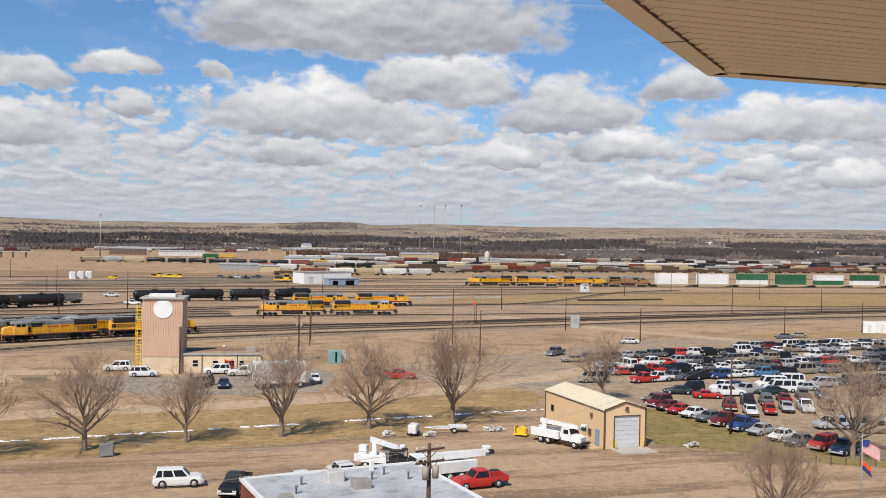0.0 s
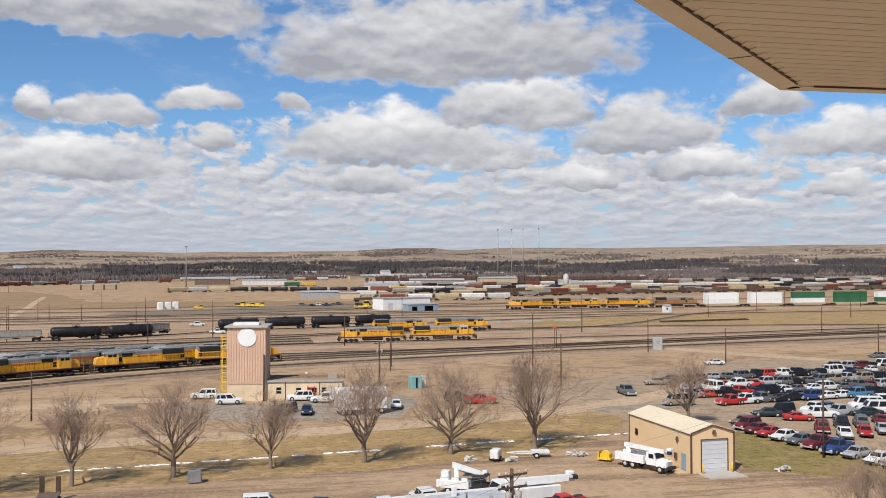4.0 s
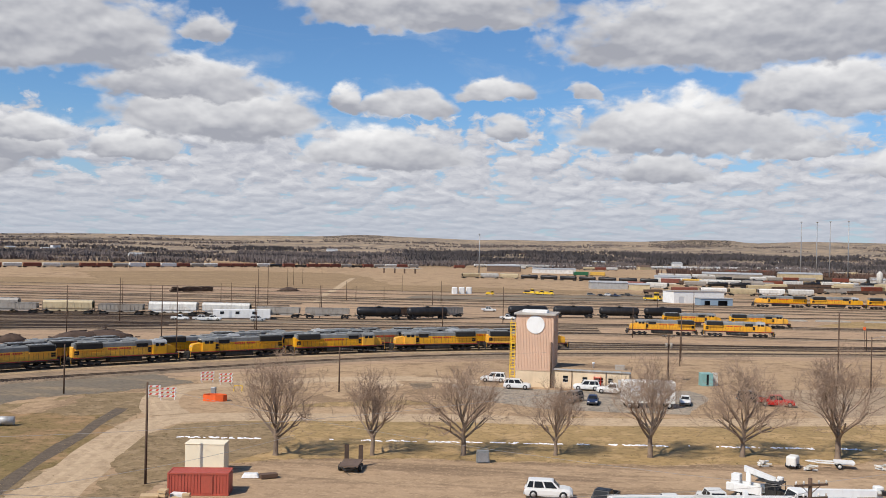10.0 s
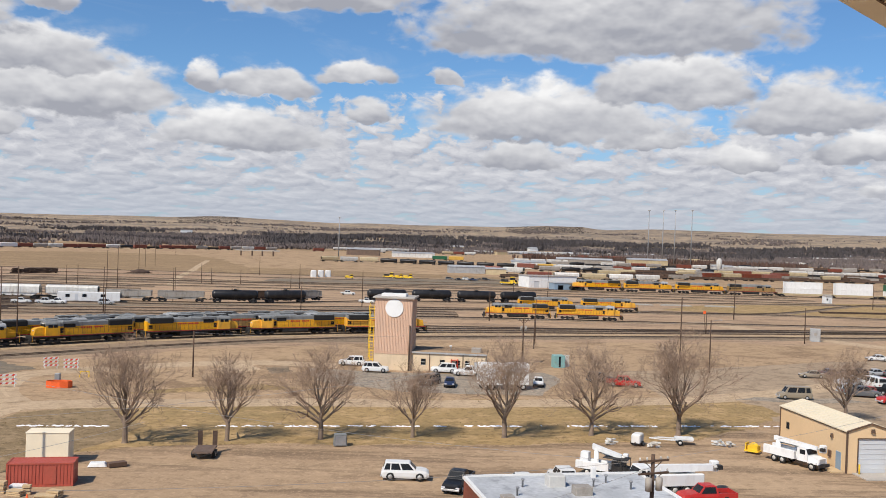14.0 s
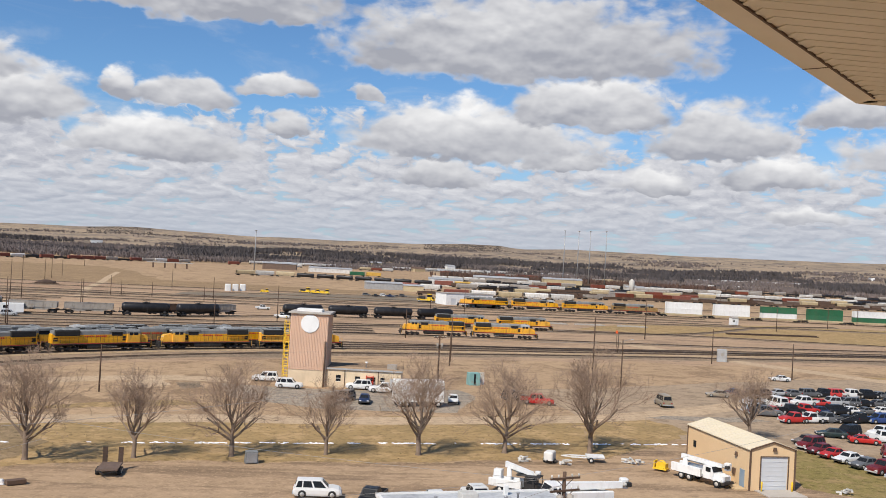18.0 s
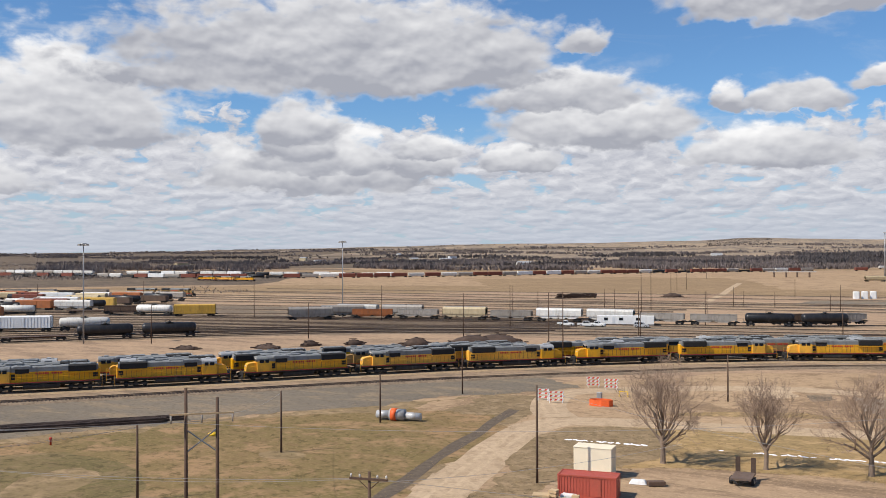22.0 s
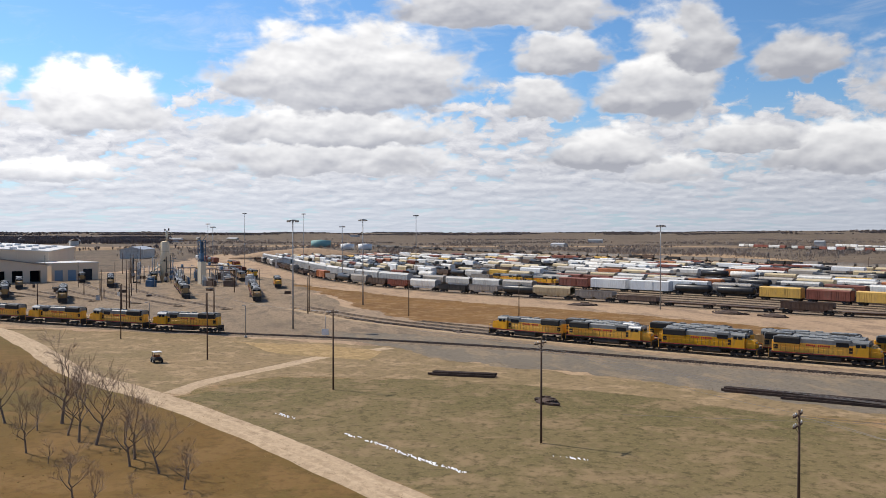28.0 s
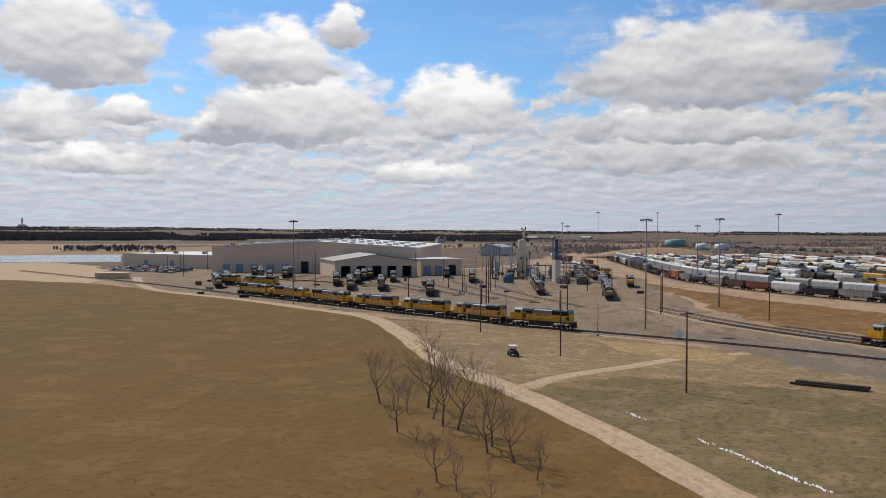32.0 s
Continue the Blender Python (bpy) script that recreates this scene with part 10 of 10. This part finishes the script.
def woods(name, label, key, count, seed, az, dist, height, cluster=0.5, width=1.0, fade=0.0, thin=1.0):
    """A far belt of trees: ragged upright crowns, crowded in clumps."""
    rnd = random.Random(seed)
    g = Geo()
    made = 0
    while made < count:
        a, d = rnd.uniform(*az), rnd.uniform(*dist)
        if noise.noise(Vector((a * 0.21, d * 0.004, seed))) < cluster + rnd.uniform(-0.06, 0.12):
            continue
        if fade and rnd.random() > (a - az[0]) / fade:
            continue
        p = heading_vector(a) * d
        z = rise_at(a, d) if d > 1480 else 0.0
        h = rnd.uniform(*height)
        w = h * rnd.uniform(0.3, 0.55) * width
        for j in range(9):
            t0, lean = rnd.uniform(0, 6.283), rnd.uniform(0.1, 1.0)
            cx, cy = math.cos(t0) * w * lean * 0.5, math.sin(t0) * w * lean * 0.5
            hh, k, t1 = h * (1.08 - 0.4 * lean) * rnd.uniform(0.8, 1.05), w * rnd.uniform(0.09, 0.2) * thin, rnd.uniform(0, 3.1)
            sx, sy = math.cos(t1) * k, math.sin(t1) * k
            g.add([(p.x + cx * 0.3, p.y + cy * 0.3, z - 0.3), (p.x + cx * 0.8 - sx, p.y + cy * 0.8 - sy, z + hh * 0.62), (p.x + cx * 1.15, p.y + cy * 1.15, z + hh), (p.x + cx * 0.8 + sx, p.y + cy * 0.8 + sy, z + hh * 0.55)], [(0, 1, 2, 3)])
        made += 1
    me = thing(name, label, "woods", geo=g, material=M[key], kind="stuff")
    return me


build_hills()
joined_train("far line of pale freight cars before the river woods", [(Way([tuple((heading_vector(a) * d).xy) for a, d in ((4, 1420), (-4, 1560), (-10, 1700), (-16, 1850), (-22, 2000), (-30, 2150), (-40, 2250))], 40.0), 5, 1900, "hhhB", 0.0)], True)
woods("far_woods", "wide belt of bare grey-brown woods", "bare_wood", 15000, 1, (-46, 18), (1400, 2450), (4, 9), -0.02, 1.9)
woods("river_woods", "dark thicket of bare trees along a river", "evergreen", 11000, 2, (-46, 8), (1750, 2900), (7, 14), 0.05, 2.0)
woods("north_woods", "grey-brown belt of bare woods", "bare_wood", 9500, 3, (8, 52), (1300, 2300), (4, 9), 0.04, 2.2)
woods("grove", "dark grove of bare trees", "evergreen", 2200, 4, (2, 46), (1700, 2900), (7, 11), 0.2, 2.0)
woods("valley_belts", "thin dark belts of far bare trees", "bare_wood", 6500, 14, (-46, 52), (2600, 3900), (4, 8), 0.12, 3.0)
woods("plain_woods", "loose grey-brown groves of bare trees on the plain", "brush", 7000, 5, (40, 100), (950, 2500), (2.0, 5.0), 0.02, 3.6, 0.0, 0.28)
woods("dark_belt", "dark shelter belts on the horizon", "bare_wood", 7000, 6, (22, 134), (3500, 4550), (3, 6), 0.04, 7.0, 30.0)
woods("south_woods", "long dark belt of trees", "bare_wood", 14000, 7, (97, 133), (1900, 2900), (6, 10), -0.08, 2.2)
woods("scrub", "pale grey thicket of bare brush behind the yard", "brush", 700, 8, (40, 72), (600, 950), (0.7, 1.6), 0.1, 1.6)
woods("lineside_brush", "row of reddish brown bare brush", "rust_brush", 1000, 9, (-24, -7), (1160, 1260), (6, 10), -0.6, 1.2)
woods("plain_brush", "scattered brush on dry fields", "bare_wood", 500, 10, (96, 132), (950, 1450), (3, 7), 0.3, 1.6)
woods("yard_scrub", "low grey brush round the far yard buildings", "brush", 1300, 15, (58, 100), (900, 1400), (1.5, 4), 0.0, 2.0, 0.0, 0.35)
woods("ridge_scrub", "dark scrub on the crest of a far hill", "evergreen", 1600, 12, (-11.3, -6.6), (3700, 4560), (0.8, 2.2), -0.4, 9.0)
woods("ridge_scrub", "dark scrub on the crest of a far hill", "evergreen", 1000, 13, (9.4, 13.0), (3700, 4560), (0.8, 2.0), -0.4, 9.0)
arc = [tuple((heading_vector(a) * 1475).xy) for a in range(34, 128, 6)] + [tuple((heading_vector(a) * (760 if a < 60 else 1030 if a < 96 else 600)).xy) for a in range(124, 34, -6)]
zone("open_plain", arc, M["plain"], 0.009, "dull brown-grey winter plain", "plain", 8.0, 40.0)
zone("far_fields_tan", [(-700, 780), (-300, 1150), (-100, 1350), (100, 1480), (-100, 1490), (-500, 1350), (-900, 1100)], M["dull_grass"], 0.05, "pale tan stubble field", "field", 8.0, 40.0)
zone("far_fields_south", [(-700, -380), (-1100, -300), (-1400, -200), (-1450, -500), (-1000, -620), (-760, -560)], M["dull_grass"], 0.05, "pale tan grassland beyond the pond", "field", 8.0, 40.0)
zone("inner_grass", [(-560, 470), (-420, 450), (-260, 480), (-120, 545), (60, 575), (120, 600), (-60, 640), (-240, 640), (-450, 590)], M["dull_grass"], 0.03, "dry grass between the yard lines", "field", 5.0, 20.0)
zone("east_grass", [(100, 350), (160, 345), (300, 312), (600, 318), (800, 420), (420, 440), (230, 438), (140, 400)], M["dry_grass"], 0.03, "dry yellow grass beside the main line", "field", 3.0, 15.0)
zone("east_grass_near", [(130, 222), (200, 232), (320, 258), (480, 262), (480, 230), (260, 215), (160, 214)], M["dry_grass"], 0.02, "strip of dry yellow grass along the track", "field", 2.0, 10.0)
random.seed(31)
for i in range(40):
    a = random.uniform(-40, 120)
    d = random.uniform(1500, 2900) if a < 45 else random.uniform(1200, 3200)
    p = heading_vector(a) * d
    w, dd, h = random.uniform(10, 34), random.uniform(8, 14), random.uniform(4, 8)
    ob = thing("far_house", "small pale building among far trees", "building", "far buildings", at=pose(p.x, p.y, rise_at(a, d) if d > 1480 else 0.0, 0, 0, random.uniform(0, 90)))
    key = random.choice(("white", "off_white", "car_tan", "silver"))
    part("wall", Geo().box((0, 0, h / 2 - 0.5), (w, dd, h + 1)), M[key], ob)
    part("roof", Geo().prism([(-dd / 2 - 0.4, h), (dd / 2 + 0.4, h), (0, h + dd * 0.25)], -w / 2 - 0.4, w / 2 + 0.4), M["silver" if i % 2 else "car_brown"], ob)
p = heading_vector(126.2) * 4550
ob = thing("power_station", "pale far power station with two stacks", "power station", at=pose(p.x, p.y, rise_at(126, 4550), 0, 0, 30))
part("block", Geo().box((0, 0, 6), (44, 30, 12)), M["white"], ob)
for u in (-20, 14):
    part("stack", Geo().lathe([(0, 3), (42, 2)], (u, 0, 0), "z", 10), M["white"], ob)


# ---- what moves ----
def motions():
    # the container train rolls slowly by
    way = TRACK["containers"]
    k = 1.2
    heads = ((0.0, 154.0), (4.0, 132.6), (9.0, 109.3), (13.0, 91.9), (19.0, 69.4), (25.0, 49.0), (32.0, 27.0))
    zero = min(range(int(way.length)), key=lambda s: abs(way.at(s)[0].x - 154.0))
    offset, jobs = 0.0, []
    colours = [("white", "white"), ("white", "white"), ("white", "car_green"), ("car_green", "car_green"), ("car_green", "white"), ("white", "car_green"), ("white", "white"), ("car_green", "white")]
    for i in range(22):
        if i < 4:
            ob = place("LMLN"[i], None, Matrix())
            length, flip = 22.7 * k, i != 0
            tagged(ob, "yellow diesel locomotive hauling a container train")
        else:
            low, high = colours[(i - 4) % len(colours)]
            ob = place(("well", low, high), lambda: well_car(low, high), Matrix())
            length, flip = 21.9 * k, False
        middle = offset + length / 2
        rows = [(t, way.stand(zero + (x - 154.0) + middle, 0, RAIL_TOP, not flip if i < 4 else flip, length)) for t, x in heads]
        ob.scale = (k, k, k)
        jobs.append((ob, rows))
        offset += length
    for ob, rows in jobs:
        walk(ob, rows)
    # a grey pickup turns off the lane and rolls into the lot
    ob = park("crew_pickup", "grey", 81.4, 187.7, 220)
    tagged(ob, "dark grey pickup truck driving over the dirt lot")
    walk(ob, [(t, pose(x, y, 0.04, 0, 0, h)) for t, x, y, h in ((0.0, 81.4, 187.7, 217), (1.0, 76.7, 184.2, 222), (2.0, 72.8, 179.5, 236), (3.0, 69.8, 171.2, 254), (4.0, 69.1, 164.8, 268), (5.2, 68.6, 159.6, 292), (6.5, 69.4, 157.2, 334), (9.0, 71.4, 156.9, 350), (10.5, 74.6, 156.2, 352), (12.5, 79.0, 155.4, 350), (15.0, 79.6, 155.3, 350), (32.0, 79.6, 155.3, 350))])
    # a tan van comes out of the lot and drives off over the dirt
    ob = park("van", "tan", 72.0, 150.6, 180)
    tagged(ob, "tan passenger van driving over the dirt lot")
    walk(ob, [(t, pose(x, y, 0.04, 0, 0, h)) for t, x, y, h in ((0.0, 72.6, 150.4, 178), (11.0, 72.2, 150.5, 178), (13.0, 67.4, 150.8, 177), (14.0, 66.0, 151.0, 176), (15.0, 64.6, 151.3, 168), (15.5, 63.8, 152.0, 156), (16.5, 63.2, 156.4, 116), (17.5, 63.9, 161.2, 92), (18.0, 64.0, 163.2, 86), (19.0, 65.0, 168.8, 78), (19.5, 66.3, 172.6, 72), (21.0, 72.0, 184.0, 60), (24.0, 92.0, 204.0, 40), (32.0, 150.0, 204.5, -5))])


motions()
